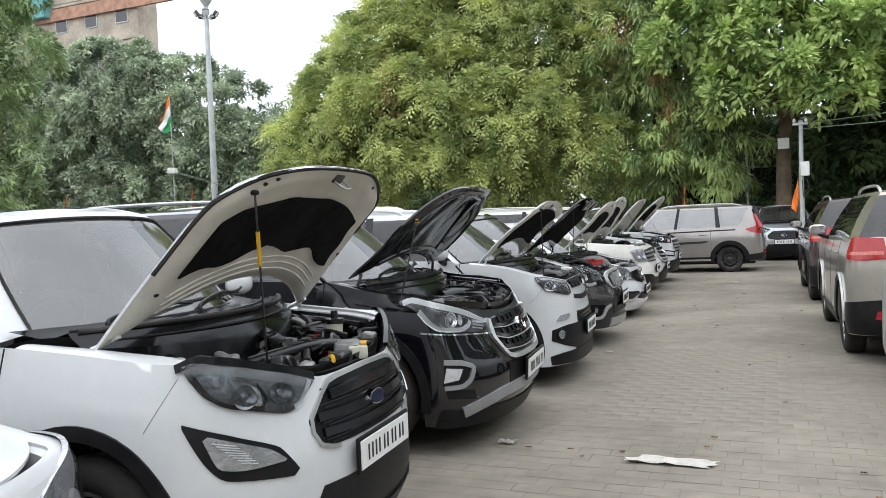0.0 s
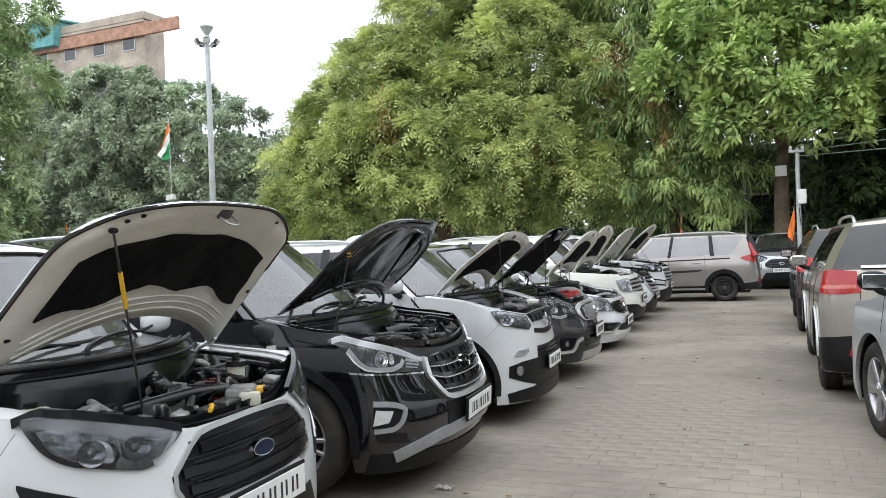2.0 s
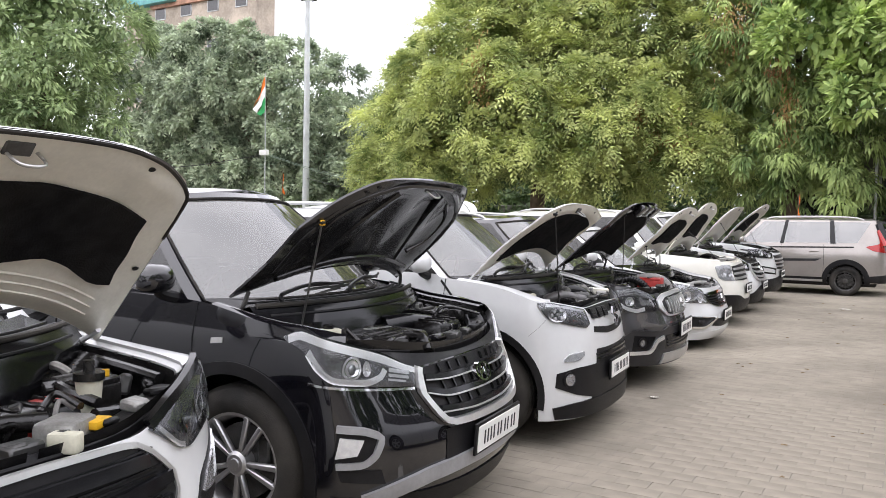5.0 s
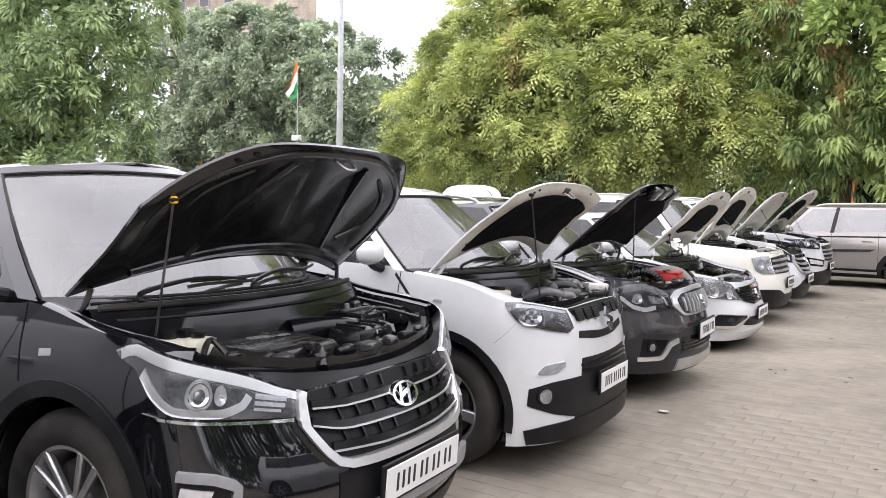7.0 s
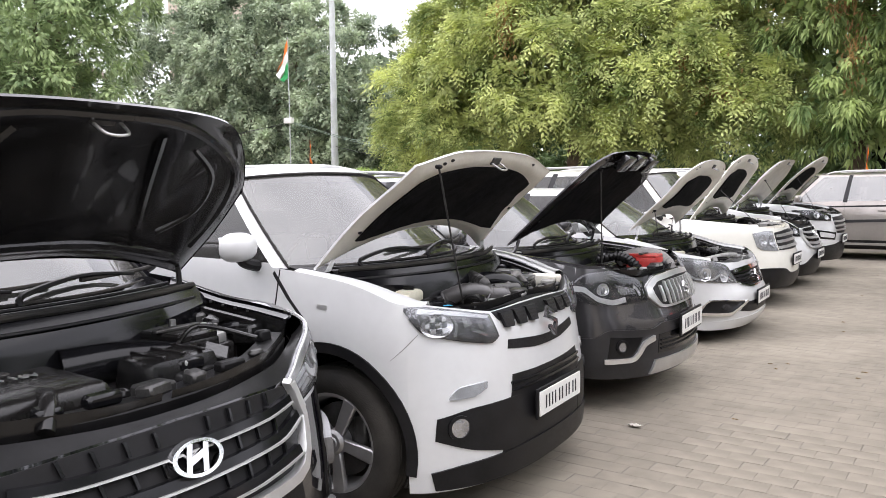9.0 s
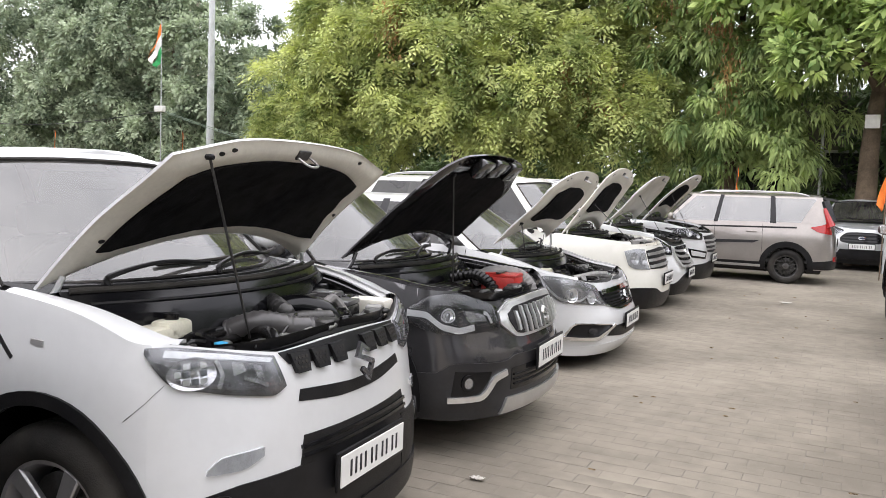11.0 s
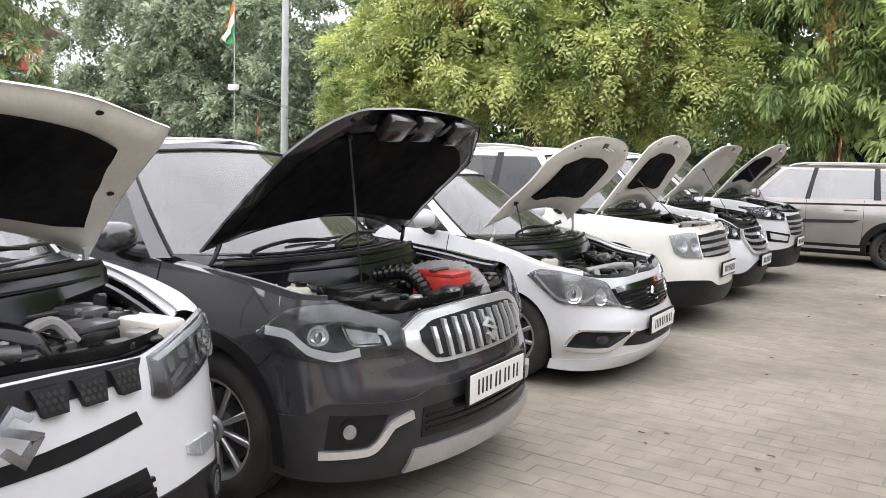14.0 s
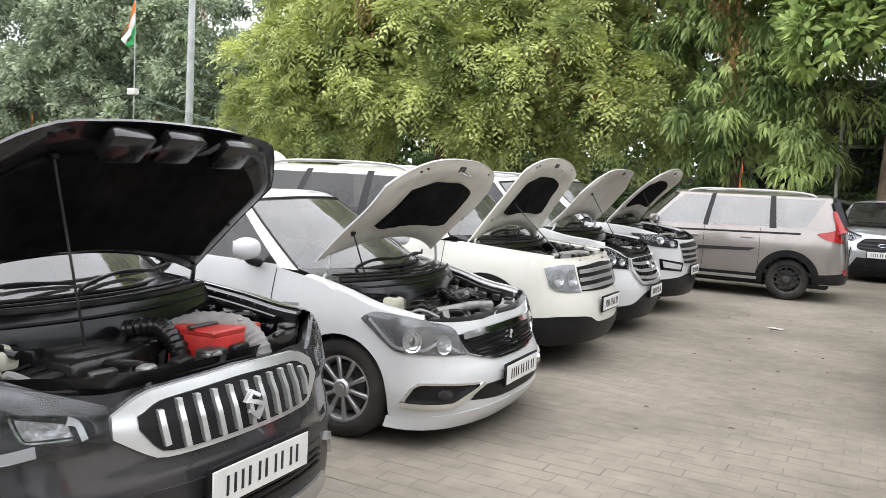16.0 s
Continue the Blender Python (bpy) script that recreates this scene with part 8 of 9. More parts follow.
def tree(name, label, base, size, trunk_h, trunk_r, lobes, mat, seed, spread, tufts, per, ln, wd, tuft_r=0.3, hang=0.3, feather=0, fill=3000, droop=0.1, dry=(), lean=(0.0, 0.0)):
    rng = np.random.default_rng(seed)
    root = thing(name, label, "tree", Matrix.Translation(base) @ Matrix.Scale(size, 4))
    top = Vector((lean[0], lean[1], trunk_h))
    bm = add_tube(bmesh.new(), [(0, 0, -0.05), (lean[0] * 0.2 + 0.05, lean[1] * 0.3, trunk_h * 0.35), (lean[0] * 0.7 - 0.04, lean[1] * 0.7, trunk_h * 0.7), top], (trunk_r * 1.3, trunk_r * 0.75), 14, 6)
    part("trunk", bm, BARK, root, "rough grey-brown trunk")
    for c, r in lobes:
        c = Vector(c)
        mid = top.lerp(c, 0.45) + Vector((0, 0, 0.15 * (c - top).length))
        part("limb", tube([top - Vector((0, 0, 0.2)), mid, c], (trunk_r * 0.55, trunk_r * 0.12), 8, 5), BARK, root)
    P, nr, ax, L, Wd = boughs(rng, lobes, spread, tufts, per, ln, wd, tuft_r, hang, feather, fill)
    leaf_mesh("crown", P, nr, ax, L, Wd, mat, root, droop)
    for c, r, count in dry:
        count *= 2
        pos = np.array(c) + rng.normal(size=(count, 3)) * np.array(r)
        ax = unit(rng.normal(size=(count, 3)) * 0.5 + np.array([0, 0, -1.0]))
        nr = unit(np.cross(ax, rng.normal(size=(count, 3))))
        L = rng.uniform(0.6, 1.2, count) * 0.13
        leaf_mesh("withered_spray", pos, nr, ax, L, L * 0.4, LEAF_DRY, root, 0.2, "withered brown leaves")["kind"] = "stuff"
    return root


FAR = Matrix.Translation((3, 5, 0)) @ Matrix.Scale(1.12, 4) @ Matrix.Translation((-3, -5, 0))


def hedge(name, label, spots, mat, seed, clumps, per, ln, wd, clump_r, kind="stuff"):
    rng = np.random.default_rng(seed)
    P, nr, ax, L, Wd = thicket(rng, spots, clumps, per, ln, wd, clump_r, 0.3, clumps * 22)
    ob = leaf_mesh(name, P, nr, ax, L, Wd, mat, None, 0.1)
    ob.matrix_world = FAR
    return tagged(ob, label, "foliage", "", kind)


tree("neem_tree", "tall light green neem tree with feathery drooping sprays", (-11.1, 30.5, 0), 1.147, 3.0, 0.28,
     [((-4.5, -0.6, 4.5), (2.0, 2.0, 1.8)), ((-2.2, -1.6, 5.9), (2.3, 2.0, 2.1)), ((0.6, -1.9, 5.4), (2.2, 1.8, 2.2)), ((3.2, -1.2, 4.4), (2.3, 1.9, 2.0)), ((5.2, -0.4, 4.0), (1.8, 1.8, 1.7)), ((-2.4, 0.2, 7.6), (1.6, 1.8, 1.5)),
      ((-0.2, -0.6, 8.8), (2.0, 2.0, 2.0)), ((2.4, -0.6, 8.0), (2.4, 2.0, 2.2)), ((5.0, 0.2, 7.0), (2.0, 2.0, 2.2)), ((1.2, 0.4, 11.6), (2.2, 2.2, 2.0)), ((3.6, 0.6, 11.0), (2.6, 2.2, 2.2)), ((-5.6, -0.4, 3.0), (1.2, 1.4, 1.0)),
      ((-3.0, -1.4, 3.4), (1.5, 1.2, 0.8)), ((0.2, -1.6, 3.3), (1.4, 1.2, 0.7)), ((3.0, -1.2, 3.0), (1.3, 1.2, 0.6))],
     LEAF_NEEM, 21, 1.5, 26, 5, 0.20, 0.075, 0.46, 0.12, 8, 14000, 0.12,
     dry=[((-0.3, -3.9, 6.1), (0.22, 0.15, 0.55), 170), ((4.4, -2.3, 4.6), (0.35, 0.2, 0.25), 110), ((5.3, -2.2, 3.9), (0.3, 0.2, 0.2), 90)])
tree("neem_sapling", "slender neem tree with feathery foliage", (-18.5, 33.2, 0), 1.18, 3.0, 0.14, [((0, 0, 5.6), (1.3, 1.2, 1.2)), ((0.8, -0.2, 7.4), (0.9, 0.9, 0.8)), ((-0.9, -0.2, 4.2), (1.2, 1.0, 1.0)), ((-0.2, -0.6, 2.6), (1.6, 1.0, 1.1))],
     LEAF_NEEM, 31, 1.0, 10, 5, 0.18, 0.065, 0.42, 0.2, 8, 500)
tree("grey_green_tree", "broad grey-green tree with dense dark foliage", (-30.9, 36.4, 0), 1.19, 3.5, 0.35,
     [((-11.0, 0, 6.6), (3.4, 2.6, 3.2)), ((-9.2, 0, 9.4), (2.8, 2.4, 2.2)), ((-10.0, -0.8, 3.4), (3.4, 1.6, 2.0)), ((-6.5, -0.2, 6.2), (3.2, 2.4, 3.0)), ((-3.0, -1.0, 8.1), (3.0, 2.4, 2.8)), ((0.2, -0.8, 7.4), (2.7, 2.4, 2.9)), ((3.2, -0.4, 5.8), (2.3, 2.4, 2.8)), ((5.6, 0.2, 3.7), (1.7, 2.0, 2.4)), ((-5.4, 0.2, 9.1), (2.6, 2.4, 2.0)),
      ((-4.0, -1.4, 3.8), (4.0, 1.6, 2.2)), ((2.2, -1.4, 3.0), (3.8, 1.6, 1.9))],
     LEAF_GREY, 22, 1.5, 26, 24, 0.19, 0.10, 0.30, 0.35, 0, 12000)
tree("roadside_tree", "leafy mid-green tree with pointed leaves", (-24.2, 17.3, 0), 1.13, 2.4, 0.2,
     [((0.8, 0, 3.6), (1.5, 1.7, 1.8)), ((0, -0.6, 5.4), (2.2, 2.0, 2.2)), ((1.4, 0.2, 6.8), (1.7, 1.9, 1.9)), ((-2.6, 0, 4.6), (2.2, 2.0, 2.4)), ((-0.6, 0.2, 8.6), (2.4, 2.1, 1.9)), ((-3.6, 0, 7.4), (2.2, 2.0, 2.2)), ((0.3, -0.4, 2.2), (1.7, 1.4, 1.2)), ((-2.4, -0.4, 2.2), (2.4, 1.4, 1.3)), ((1.4, 0.2, 9.6), (1.9, 1.8, 1.6)), ((-5.0, 0.4, 3.4), (2.0, 1.8, 2.6))],
     LEAF_GREEN, 26, 1.3, 22, 16, 0.20, 0.075, 0.28, 0.5, 0, 7000)
tree("drooping_tree", "dark tree with long hanging leaves", (-1.58, 30.3, 0), 1.09, 3.0, 0.25,
     [((0.0, -0.9, 4.0), (1.7, 1.6, 1.9)), ((-0.9, -0.6, 6.6), (1.7, 1.7, 2.2)), ((1.3, -0.4, 6.2), (1.8, 1.7, 2.4)), ((0.2, 0, 9.4), (2.2, 1.9, 2.2)), ((1.8, 0.3, 11.2), (2.2, 2.0, 2.0)), ((1.2, -1.0, 3.0), (1.6, 1.2, 1.3)), ((-1.2, 0.2, 11.0), (1.8, 1.8, 1.8))],
     LEAF_DROOP, 23, 1.0, 15, 14, 0.22, 0.06, 0.26, 0.75, 0, 5500, 0.35, dry=[((-1.4, -2.4, 7.2), (0.4, 0.25, 0.5), 130), ((0.1, -2.4, 4.8), (0.16, 0.15, 0.6), 90), ((-0.2, -2.4, 6.0), (0.2, 0.15, 0.2), 60)])
tree("broadleaf_tree", "bright green broadleaf tree with a bare trunk", (2.06, 28.4, 0), 1.055, 4.6, 0.23,
     [((-1.9, -1.4, 6.9), (1.8, 1.7, 1.3)), ((0.6, -1.8, 6.2), (1.9, 1.7, 1.2)), ((2.8, -1.6, 6.4), (1.9, 1.7, 1.3)), ((4.8, -1.0, 6.0), (1.8, 1.7, 1.5)), ((-0.9, -1.0, 8.8), (2.2, 1.9, 1.4)), ((2.2, -0.8, 8.8), (2.3, 1.9, 1.5)), ((4.9, -0.4, 8.6), (2.2, 1.9, 1.7)), ((0.8, 0, 11.0), (2.8, 2.2, 1.6)), ((4.4, 0, 11.2), (2.6, 2.2, 1.6)), ((-0.9, -1.9, 5.2), (0.9, 0.8, 0.7)), ((1.5, -2.0, 5.0), (0.8, 0.8, 0.5))],
     LEAF_BRIGHT, 24, 1.25, 18, 14, 0.25, 0.115, 0.27, 0.1, 0, 5500, 0.1, lean=(0.25, 0.1))
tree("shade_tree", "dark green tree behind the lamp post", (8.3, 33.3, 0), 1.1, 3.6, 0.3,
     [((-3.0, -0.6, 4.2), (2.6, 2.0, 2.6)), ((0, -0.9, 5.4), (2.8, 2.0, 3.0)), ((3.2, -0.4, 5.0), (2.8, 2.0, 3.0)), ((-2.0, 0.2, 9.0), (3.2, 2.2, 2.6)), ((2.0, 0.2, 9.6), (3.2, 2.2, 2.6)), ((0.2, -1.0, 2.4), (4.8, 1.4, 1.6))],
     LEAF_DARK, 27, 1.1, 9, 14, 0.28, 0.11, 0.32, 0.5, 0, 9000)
hedge("undergrowth", "undergrowth and shrubs under the trees, coloured dark as shade", [((-34 + 4.2 * i, 33.5 + 0.8 * math.sin(i * 1.7), 1.4 + 0.5 * math.sin(i * 2.3)), (2.8, 1.2, 1.8)) for i in range(12)], LEAF_DARK, 41, 300, 110, 0.26, 0.12, 0.7)
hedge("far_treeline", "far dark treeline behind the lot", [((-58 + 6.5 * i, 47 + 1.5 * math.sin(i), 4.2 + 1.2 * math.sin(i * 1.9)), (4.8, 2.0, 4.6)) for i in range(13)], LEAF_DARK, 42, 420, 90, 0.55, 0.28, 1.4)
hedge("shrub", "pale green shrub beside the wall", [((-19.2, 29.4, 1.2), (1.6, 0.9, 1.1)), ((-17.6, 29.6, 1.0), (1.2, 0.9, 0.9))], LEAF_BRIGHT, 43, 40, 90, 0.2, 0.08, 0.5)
hedge("garden_plants", "low palms and plants with shade put into their leaf colour", [((0.6 + 1.5 * i, 29.9, 0.9 + 0.2 * (i % 2)), (0.9, 0.6, 0.8)) for i in range(5)], LEAF_DARK, 44, 60, 80, 0.42, 0.07, 0.5)


# added out of view so that car paint and chrome reflect something dark
hedge("roadside_hedge", "unseen tall hedge added beside and behind the lane to darken reflections", [((19 + 1.5 * math.sin(i), -20 + 6.2 * i, 5.0 + math.sin(i * 1.7)), (2.8, 4.4, 5.8)) for i in range(9)] + [((-24 + 6.5 * i, -20 + math.sin(i), 5.0 + math.sin(i * 2.1)), (4.6, 2.4, 5.8)) for i in range(7)], LEAF_DARK, 45, 620, 60, 0.5, 0.26, 1.3)


# ---------------------------------------------------------------- buildings, walls, poles
def facade(name, label, x0, x1, y0, y1, h, mat, floors, cols, recess=0.12):
    """A plain block with storeys, band courses, window openings with frames, and a parapet."""
    b = thing(name, label, "building", FAR)
    part("wall", box(((x0 + x1) / 2, (y0 + y1) / 2, h / 2), (x1 - x0, y1 - y0, h), 0.05, 1), mat, b)
    part("parapet", box(((x0 + x1) / 2, (y0 + y1) / 2, h + 0.35), (x1 - x0 + 0.3, y1 - y0 + 0.3, 0.7), 0.04, 1), mat, b)
    for f in range(floors):
        z = h * (f + 0.5) / floors
        part("band", box(((x0 + x1) / 2, y0 - 0.06, h * (f + 1) / floors - 0.15), (x1 - x0 + 0.1, 0.16, 0.25), 0.02, 1), mat, b)
        for c in range(cols):
            x = x0 + (x1 - x0) * (c + 0.5) / cols
            w = part("window", box((x, y0 - 0.02, z), (1.5, 0.10, 1.4), 0.02, 1), GALV, b)
            part("pane", box((x, y0 - 0.075, z), (1.3, 0.02, 1.2), 0.005, 1), TINT, w)
    return b


facade("apartment_block", "weathered beige concrete block behind the trees", -68, -49.8, 55, 57.5, 23.4, CONCRETE, 6, 5)
hut = thing("rooftop_shed", "teal sheet metal shed on a brick parapet", "shed", FAR)
part("sheet_wall", box((-64.4, 55.5, 23.4), (9.0, 3.0, 2.4), 0.04, 1), TEAL, hut)
part("sheet_roof", box((-64.4, 55.4, 24.75), (9.8, 3.8, 0.16), 0.03, 1, (6, 0, 0)), TEAL, hut)
part("brick_band", box((-54.7, 54.8, 22.4), (18.0, 0.3, 1.1), 0.03, 1), BRICK_RED, hut)
facade("tall_block", "beige block showing over the neem tree", -28.4, -24.0, 62, 66, 24.0, CONCRETE, 7, 2)
# shop with grilled windows behind the trunks; its walls' dark colour imitates shade
shop = thing("shop_building", "low building with shade-dark walls and grilled windows", "building", FAR)
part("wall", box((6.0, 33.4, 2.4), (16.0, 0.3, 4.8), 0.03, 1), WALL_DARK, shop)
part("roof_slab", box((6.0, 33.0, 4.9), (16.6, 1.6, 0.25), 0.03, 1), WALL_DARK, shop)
for i in range(6):
    w = part("window", box((-0.6 + 2.6 * i, 33.2, 2.5), (1.9, 0.12, 1.5), 0.02, 1), GALV, shop, "pale window frame")
    part("pane", box((-0.6 + 2.6 * i, 33.12, 2.5), (1.7, 0.03, 1.3), 0.005, 1), GLOSS_BLACK, w)
    for j in range(6):
        part("grille_bar", box((-1.3 + 2.6 * i + 0.28 * j, 33.09, 2.5), (0.025, 0.025, 1.3), 0.004, 1), DARK_METAL, w)
# boundary walls, their shade painted in with the same dark colour
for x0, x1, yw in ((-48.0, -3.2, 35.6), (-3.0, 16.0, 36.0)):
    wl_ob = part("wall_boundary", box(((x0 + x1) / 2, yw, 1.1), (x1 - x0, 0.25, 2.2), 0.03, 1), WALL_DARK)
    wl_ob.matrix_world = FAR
    tagged(wl_ob, "boundary wall behind the trees, coloured dark as shade", "wall", "", "structure")
# motor shop with its red sign
ms = thing("motor_shop", "grey motor shop with a red signboard", "building", FAR @ Matrix.Translation((-54.5, 36.1, 0)) @ Matrix.Rotation(radians(134), 4, "Z"))
part("wall", box((0.5, 2.8, 5.45), (15.0, 5.0, 10.9), 0.05, 1), CONCRETE, ms)
part("roof_slab", box((0.5, 2.4, 11.0), (15.8, 6.6, 0.3), 0.04, 1), CONCRETE, ms)
for i in range(4):
    w = part("window", box((-5.0 + 3.6 * i, 0.27, 10.0), (1.8, 0.12, 0.9), 0.02, 1), GALV, ms)
    part("pane", box((-5.0 + 3.6 * i, 0.2, 10.0), (1.6, 0.03, 0.7), 0.005, 1), TINT, w)
part("awning", box((0.5, -1.0, 6.65), (13.0, 2.4, 0.14), 0.03, 1, (8, 0, 0)), GALV, ms, "corrugated sheet awning")
sg = part("signboard", box((0.2, 0.0, 8.4), (11.0, 0.2, 2.1), 0.03, 1), SIGN_RED, ms, "red signboard with white lettering")
word("MOTORS", 1.15, 0.02, CLOTH_WHITE, sg, Matrix.Translation((2.2, -0.12, 8.4)) @ Matrix.Rotation(radians(90), 4, "X"), "white lettering")
for x, wbar in ((-4.2, 0.9), (-2.9, 0.9)):
    part("letter_bar", box((x, -0.11, 8.4), (wbar, 0.04, 1.0), 0.01, 1), CLOTH_WHITE, sg)
part("emblem", lathe([(0.0, -0.02), (0.55, -0.02), (0.55, 0.02), (0.0, 0.02)], 24, "Z", Matrix.Translation((-1.3, -0.12, 8.45)) @ Matrix.Rotation(radians(90), 4, "X")), GALV, sg, "round grey emblem")


def flood_pole(x, y, h):
    p = thing("floodlight_pole", "tall galvanised pole with a crown of floodlights", "lamp post", Matrix.Translation((x, y, 0)))
    part("mast", add_tube(bmesh.new(), [(0, 0, 0), (0, 0, h * 0.5), (0, 0, h)], (0.19, 0.11), 14, 3), GALV, p)
    part("base_plate", box((0, 0, 0.02), (0.5, 0.5, 0.05), 0.01, 1), GALV, p)
    part("top_lantern", lathe([(0.09, h), (0.14, h + 0.1), (0.34, h + 0.42), (0.30, h + 0.5), (0.0, h + 0.62)], 16, "Z"), GALV, p, "conical top lantern")
    for i in range(5):
        a = i * math.tau / 5 + 0.3
        c = Vector((0.5 * math.cos(a), 0.5 * math.sin(a), h - 0.35))
        arm = part("arm", tube([(0.08 * math.cos(a), 0.08 * math.sin(a), h - 0.55), c - Vector((0, 0, 0.1))], 0.025, 6, 2), GALV, p)
        bm = box((0, 0, 0), (0.16, 0.34, 0.28), 0.03, 1)
        bmesh.ops.transform(bm, matrix=Matrix.Translation(c) @ Matrix.Rotation(a, 4, "Z") @ Matrix.Rotation(radians(35), 4, "Y"), verts=bm.verts)
        fl = part("floodlight", bm, DARK_METAL, p, "dark floodlight housing")
        bm = box((0.085, 0, 0), (0.012, 0.30, 0.24), 0.004, 1)
        bmesh.ops.transform(bm, matrix=Matrix.Translation(c) @ Matrix.Rotation(a, 4, "Z") @ Matrix.Rotation(radians(35), 4, "Y"), verts=bm.verts)
        part("lens", bm, LAMP_WHITE, fl)
    return p


flood_pole(-24.36, 31.69, 13.05)


def cloth(name, corners, n, m, wave, mat, parent, label=""):
    """A hanging, waving sheet between four corners."""
    a, b, c, d = [Vector(q) for q in corners]
    v = []
    for i in range(n + 1):
        for j in range(m + 1):
            u, t = i / n, j / m
            q = a.lerp(b, u).lerp(d.lerp(c, u), t)
            nrm = (b - a).cross(d - a).normalized()
            v.append(q + nrm * wave * math.sin(7 * u + 2.2 * t) * (0.3 + u))
    ob = link_mesh(name, v, grid_faces(n + 1, m + 1), mat, parent, label)
    return ob


fp = thing("flag_pole", "thin pole with a tricolour flag and a white junction box", "flag", Matrix.Translation((-24.56, 28.94, 0)) @ Matrix.Scale(1.04, 4))
part("pole", tube([(0, 0, 0), (0.02, 0, 4.0), (0, 0, 8.1)], (0.03, 0.02), 8, 4), GALV, fp)
part("junction_box", box((0.02, -0.06, 4.50), (0.46, 0.2, 0.24), 0.02, 1), CLOTH_WHITE, fp, "white junction box")
cloth("flag", ((0.02, 0, 8.05), (-0.46, -0.05, 6.85), (-0.66, -0.05, 6.52), (0.02, 0, 7.55)), 12, 5, 0.06, SAFFRON, fp, "saffron band of the flag")
cloth("white_band", ((0.02, 0, 7.55), (-0.66, -0.05, 6.52), (-0.44, -0.03, 6.30), (0.03, 0, 7.1)), 12, 5, 0.06, CLOTH_WHITE, fp, "white band of the flag")
cloth("green_band", ((0.03, 0, 7.1), (-0.44, -0.03, 6.30), (-0.20, 0.0, 6.16), (0.04, 0, 6.5)), 12, 5, 0.06, CLOTH_GREEN, fp, "green band of the flag")


def pennant(x, y, z0, z1, label, w=0.42, lean=0.05, pole_z=0.0):
    p = thing("pennant", label, "flag", Matrix.Translation((x, y, 0)), "saffron pennants")
    part("stick", tube([(0, 0, pole_z), (lean * 0.5, 0, (z0 + z1) / 2), (lean, 0, z1)], 0.014, 6, 3), BARK, p)
    cloth("cloth", ((lean, 0, z1), (lean * 0.6 + w * 0.5, -0.05, z0 + 0.15), (lean * 0.6 + w * 0.2, 0.02, z0), (lean * 0.6, 0, z0 + 0.25)), 10, 8, 0.05, SAFFRON, p, "saffron cloth")


pennant(2.47, 23.8, 1.50, 2.56, "saffron pennant on a stick beside the parked cars", -0.40)
pennant(-0.95, 26.5, 1.72, 2.58, "narrow saffron pennant behind the people carrier", 0.12)
pennant(-24.6, 30.2, 2.7, 3.9, "saffron pennant beside the floodlight pole", 0.3)
pennant(-41.0, 31.3, 2.8, 4.2, "saffron pennant in front of the trees", 0.3)
pennant(-33.0, 30.2, 2.8, 4.0, "saffron pennant over the car roofs", 0.3)

lp = thing("lamp_post", "pale lamp post with a meter box and cables", "lamp post", Matrix.Translation((2.66, 25.9, 0)) @ Matrix.Scale(1.05, 4))
part("post", tube([(0, 0, 0), (0.0, 0, 2.0), (0.02, 0, 4.15)], (0.075, 0.06), 12, 3), GALV, lp)
part("meter_box", box((0.10, -0.10, 2.72), (0.24, 0.16, 0.42), 0.02, 1), CLOTH_WHITE, lp, "white meter box")
part("bracket", box((0.0, -0.04, 4.05), (0.42, 0.08, 0.08), 0.01, 1), GALV, lp)
for o in (-0.16, 0.16):
    part("insulator", lathe([(0.03, 4.08), (0.05, 4.14), (0.03, 4.2), (0.0, 4.22)], 10, "Z", Matrix.Translation((o, -0.04, 0))), CLOTH_WHITE, lp)
part("hanging_cable", tube([(0.12, -0.1, 2.5), (0.2, -0.12, 2.1), (0.05, -0.12, 1.9), (0.02, -0.08, 2.4)], 0.012, 6, 5), CABLE, lp)
pt = thing("steel_post", "thin grey steel post in front of the shop", "post", Matrix.Translation((1.0, 29.1, 0)) @ Matrix.Scale(1.1, 4))
part("post", tube([(0, 0, 0), (0, 0, 3.4)], 0.04, 8, 2), GALV, pt)
tb = part("notice_plate", box((2.20, 28.05, 3.86), (0.36, 0.04, 0.36), 0.01, 1), CLOTH_WHITE)
tagged(tb, "small pale plate fixed to the tree trunk", "sign")


def span(name, label, pts, r, mat):
    ob = part(name, tube(pts, r, 6, 8), mat)
    return tagged(ob, label, "cable")


for a, b, sag, mat in (((2.66, 25.9, 4.25), (16.0, 24.4, 6.5), 0.5, CABLE_GREEN), ((2.66, 25.9, 4.1), (16.0, 24.6, 5.8), 0.5, CABLE_GREEN), ((2.66, 25.9, 4.4), (16.0, 23.4, 7.1), 0.4, CABLE_GREEN),
                       ((-24.5, 28.9, 4.6), (-46.0, 31.0, 5.2), 0.7, CABLE), ((-24.5, 28.9, 4.6), (-14.5, 31.0, 2.7), 0.4, CABLE_GREEN), ((-24.5, 28.9, 4.65), (-14.0, 31.2, 3.0), 0.5, CABLE_GREEN), ((-24.2, 31.6, 3.6), (-13.5, 32.0, 2.4), 0.35, CABLE), ((-13.8, 28.6, 13.8), (-2.5, 28.6, 8.5), 0.3, CABLE)):
    a, b = Vector(a), Vector(b)
    span("overhead_cable", "thin overhead cable between the posts", [a, a.lerp(b, 0.25) - Vector((0, 0, sag * 0.75)), a.lerp(b, 0.5) - Vector((0, 0, sag)), a.lerp(b, 0.75) - Vector((0, 0, sag * 0.75)), b], 0.014, mat)


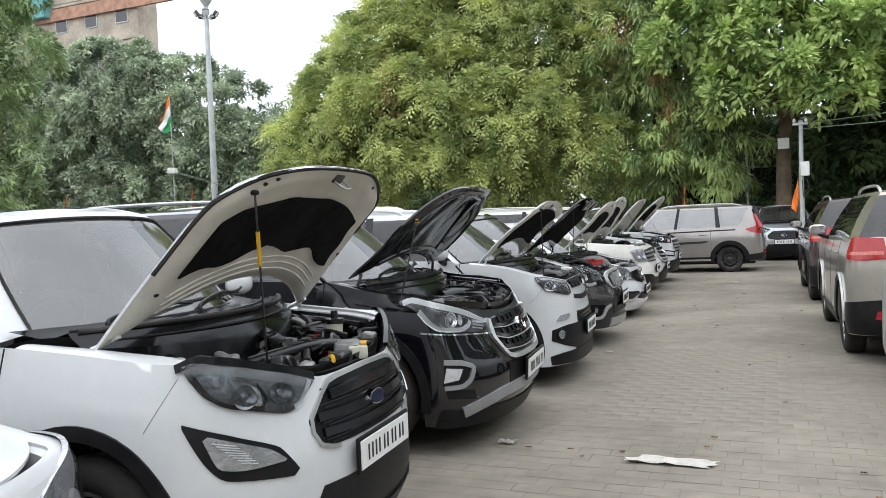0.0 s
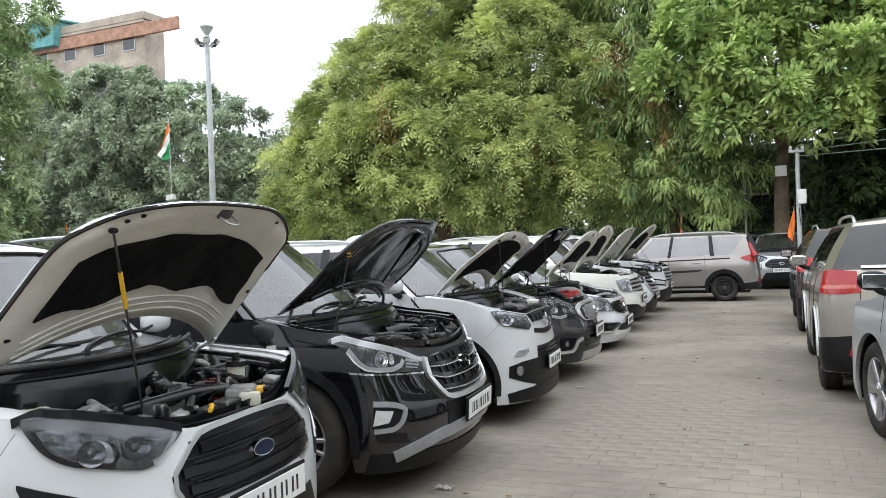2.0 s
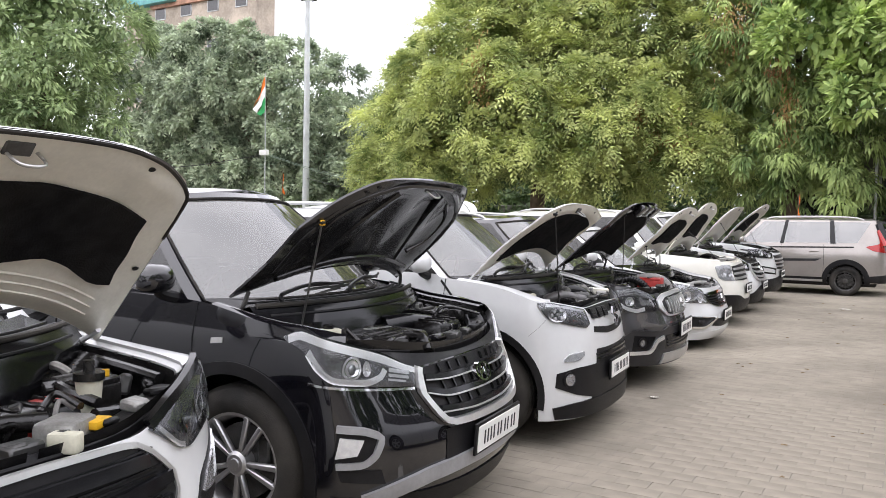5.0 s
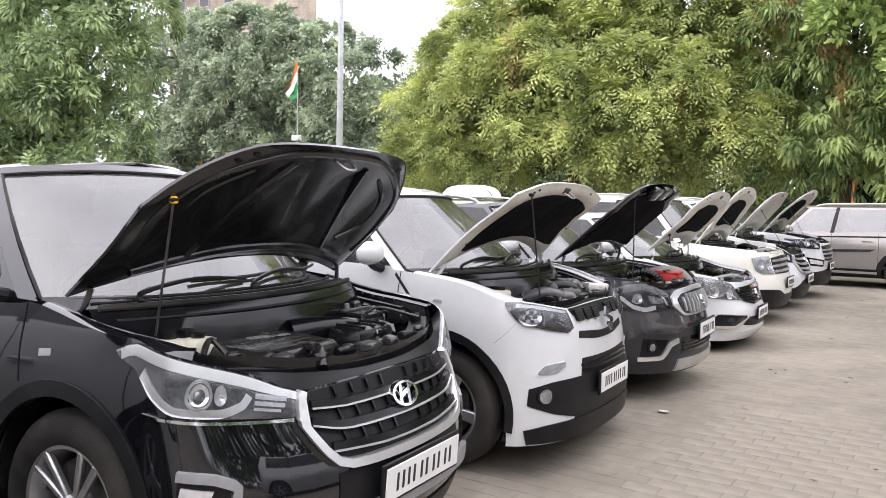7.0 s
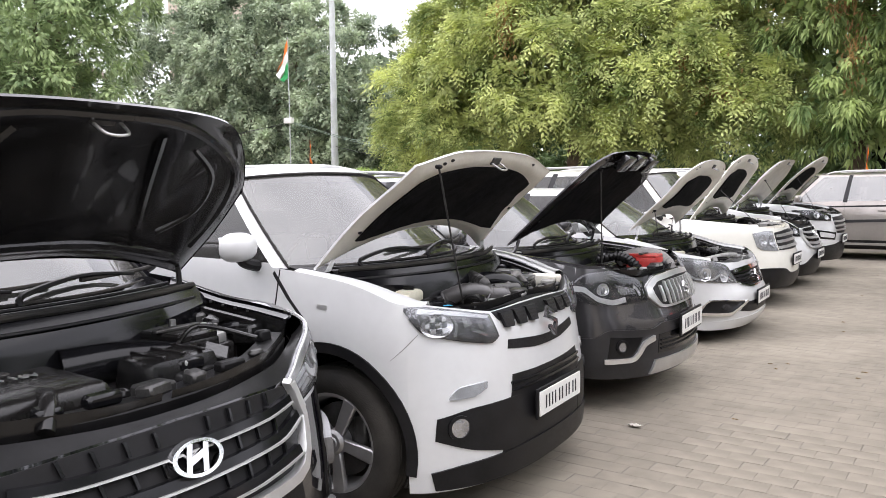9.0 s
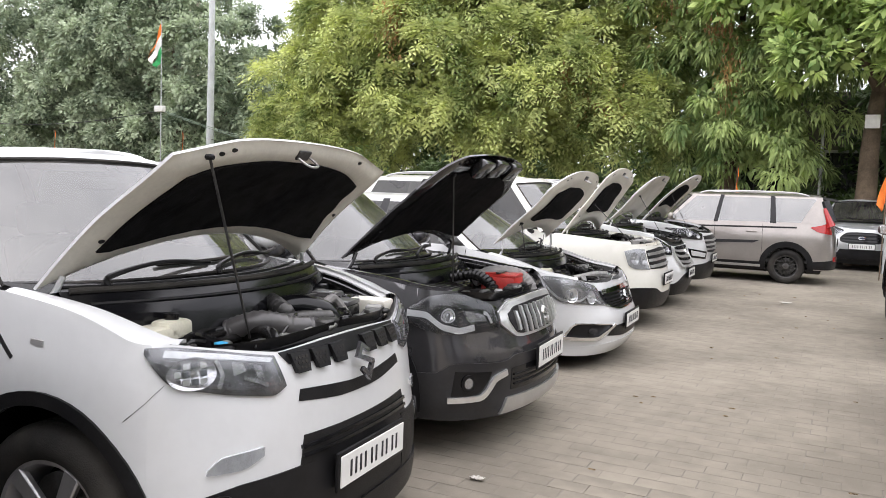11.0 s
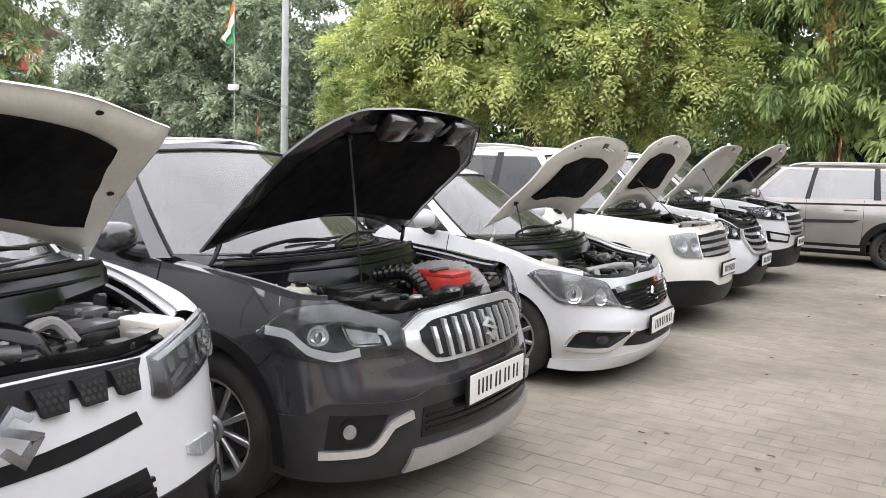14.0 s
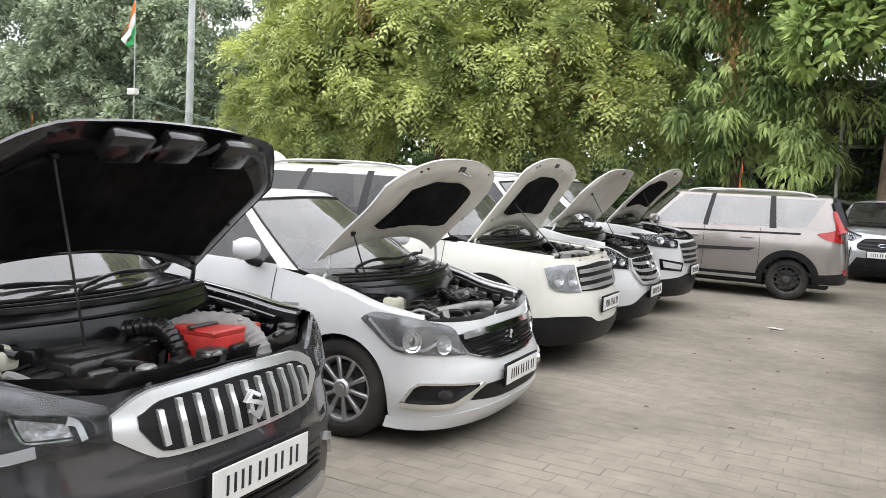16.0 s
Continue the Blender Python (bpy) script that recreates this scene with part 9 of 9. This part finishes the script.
# ---------------------------------------------------------------- ground, pavers, litter
def sheet(name, x0, x1, y0, y1, z, mat, label, cat):
    bm = bmesh.new()
    bm.faces.new([bm.verts.new(p) for p in ((x0, y0, z), (x1, y0, z), (x1, y1, z), (x0, y1, z))])
    return tagged(part(name, bm, mat, None, "", False), label, cat, "", "structure")


ground = sheet("ground", -400, 400, -200, 600, -0.0058, SAND, "dusty open ground, sand showing between the pavers", "ground")


def scrap(x, y, size, mat, label, name="paper_scrap", seed=1, tall=0.03):
    """A crumpled flat scrap lying on the ground."""
    rng = random.Random(seed)
    n = 9
    v = []
    for i in range(n):
        for j in range(n):
            u, w = i / (n - 1) - 0.5, j / (n - 1) - 0.5
            rr = 1 - 0.35 * rng.random() * (abs(u) + abs(w))
            v.append((x + u * size[0] * rr + 0.1 * size[0] * w, y + w * size[1] * rr, 0.006 + tall * rng.random()))
    ob = link_mesh(name, v, grid_faces(n, n), mat)
    return tagged(ob, label, "litter", "litter on the paving")


scrap(1.23, 3.86, (0.58, 0.14), PAPER, "crumpled white tissue lying on the pavers", "tissue", 3, 0.022)
scrap(0.10, 4.02, (0.14, 0.05), PAPER, "small torn scrap of white paper", seed=4)
scrap(0.06, 7.94, (0.09, 0.05), PAPER, "small scrap of white paper", seed=5, tall=0.014)
scrap(0.97, 17.83, (0.20, 0.10), PAPER, "flat white paper scrap on the lane", seed=6, tall=0.012)
rl = random.Random(77)
for i in range(46):
    x, y = rl.uniform(0.25, 2.4), rl.uniform(2.5, 19.0)
    scrap(x, y, (rl.uniform(0.02, 0.05), rl.uniform(0.012, 0.025)), DRY_LEAF, "dry leaf fallen on the pavers", "fallen_leaf", i, 0.01)

# concrete pavers in staggered courses across the lane
PX, PY = 0.205, 0.138
rp = random.Random(5)


def paver_mesh(seed):
    r = random.Random(seed)
    g = 0.0016
    hx, hy = PX / 2 - g, PY / 2 - g
    z = -0.003
    bx = 0.0025
    v = [(-hx, -hy, -0.03), (hx, -hy, -0.03), (hx, hy, -0.03), (-hx, hy, -0.03),
         (-hx, -hy, z - 0.0012), (hx, -hy, z - 0.0012), (hx, hy, z - 0.0012), (-hx, hy, z - 0.0012)]
    v += [(-hx + bx, -hy + bx, z), (hx - bx, -hy + bx, z), (hx - bx, hy - bx, z), (-hx + bx, hy - bx, z)]
    v = [(a + r.uniform(-0.0015, 0.0015), b + r.uniform(-0.0015, 0.0015), c) for a, b, c in v]
    f = [(8, 9, 10, 11), (4, 5, 9, 8), (5, 6, 10, 9), (6, 7, 11, 10), (7, 4, 8, 11), (0, 1, 5, 4), (1, 2, 6, 5), (2, 3, 7, 6), (3, 0, 4, 7)]
    return v, f


PMESH = []
for q in range(6):
    v, f = paver_mesh(q)
    me = bpy.data.meshes.new("paver")
    me.from_pydata(v, [], f)
    me.materials.append(PAVER)
    PMESH.append(me)
rest_v, rest_f = [], []
rows = int(27.0 / PY)
count = 0
for j in range(-10, rows):
    y = j * PY
    for i in range(-32, 46):
        x = (i + (0.5 if j % 2 else 0.0)) * PX + rp.uniform(-0.003, 0.003)
        if x > 7.5 and y > 12:
            continue
        if x < -6.0 or x > 9.0:
            continue
        near = 0.45 < x < 2.1 and 4.9 < y < 8.4
        dz = rp.uniform(-0.001, 0.0015)
        if near and count < 300 and (x - 0.3) < 1.6:
            ob = new("paver", PMESH[(i * 7 + j * 3) % 6])
            ob.parent = ground
            ob.matrix_local = Matrix.Translation((x, y, dz)) @ Matrix.Rotation(rp.uniform(-0.008, 0.008), 4, "Z")
            count += 1
            continue
        v, f = paver_mesh((i * 7 + j * 3) % 6)
        b = len(rest_v)
        rest_v += [(x + a, y + c, d + dz) for a, c, d in v]
        rest_f += [tuple(b + k for k in q) for q in f[:5]]
rest = link_mesh("paver_field", rest_v, rest_f, PAVER, ground, "dusty grey-beige concrete pavers", smooth=False)
rest["kind"] = "stuff"
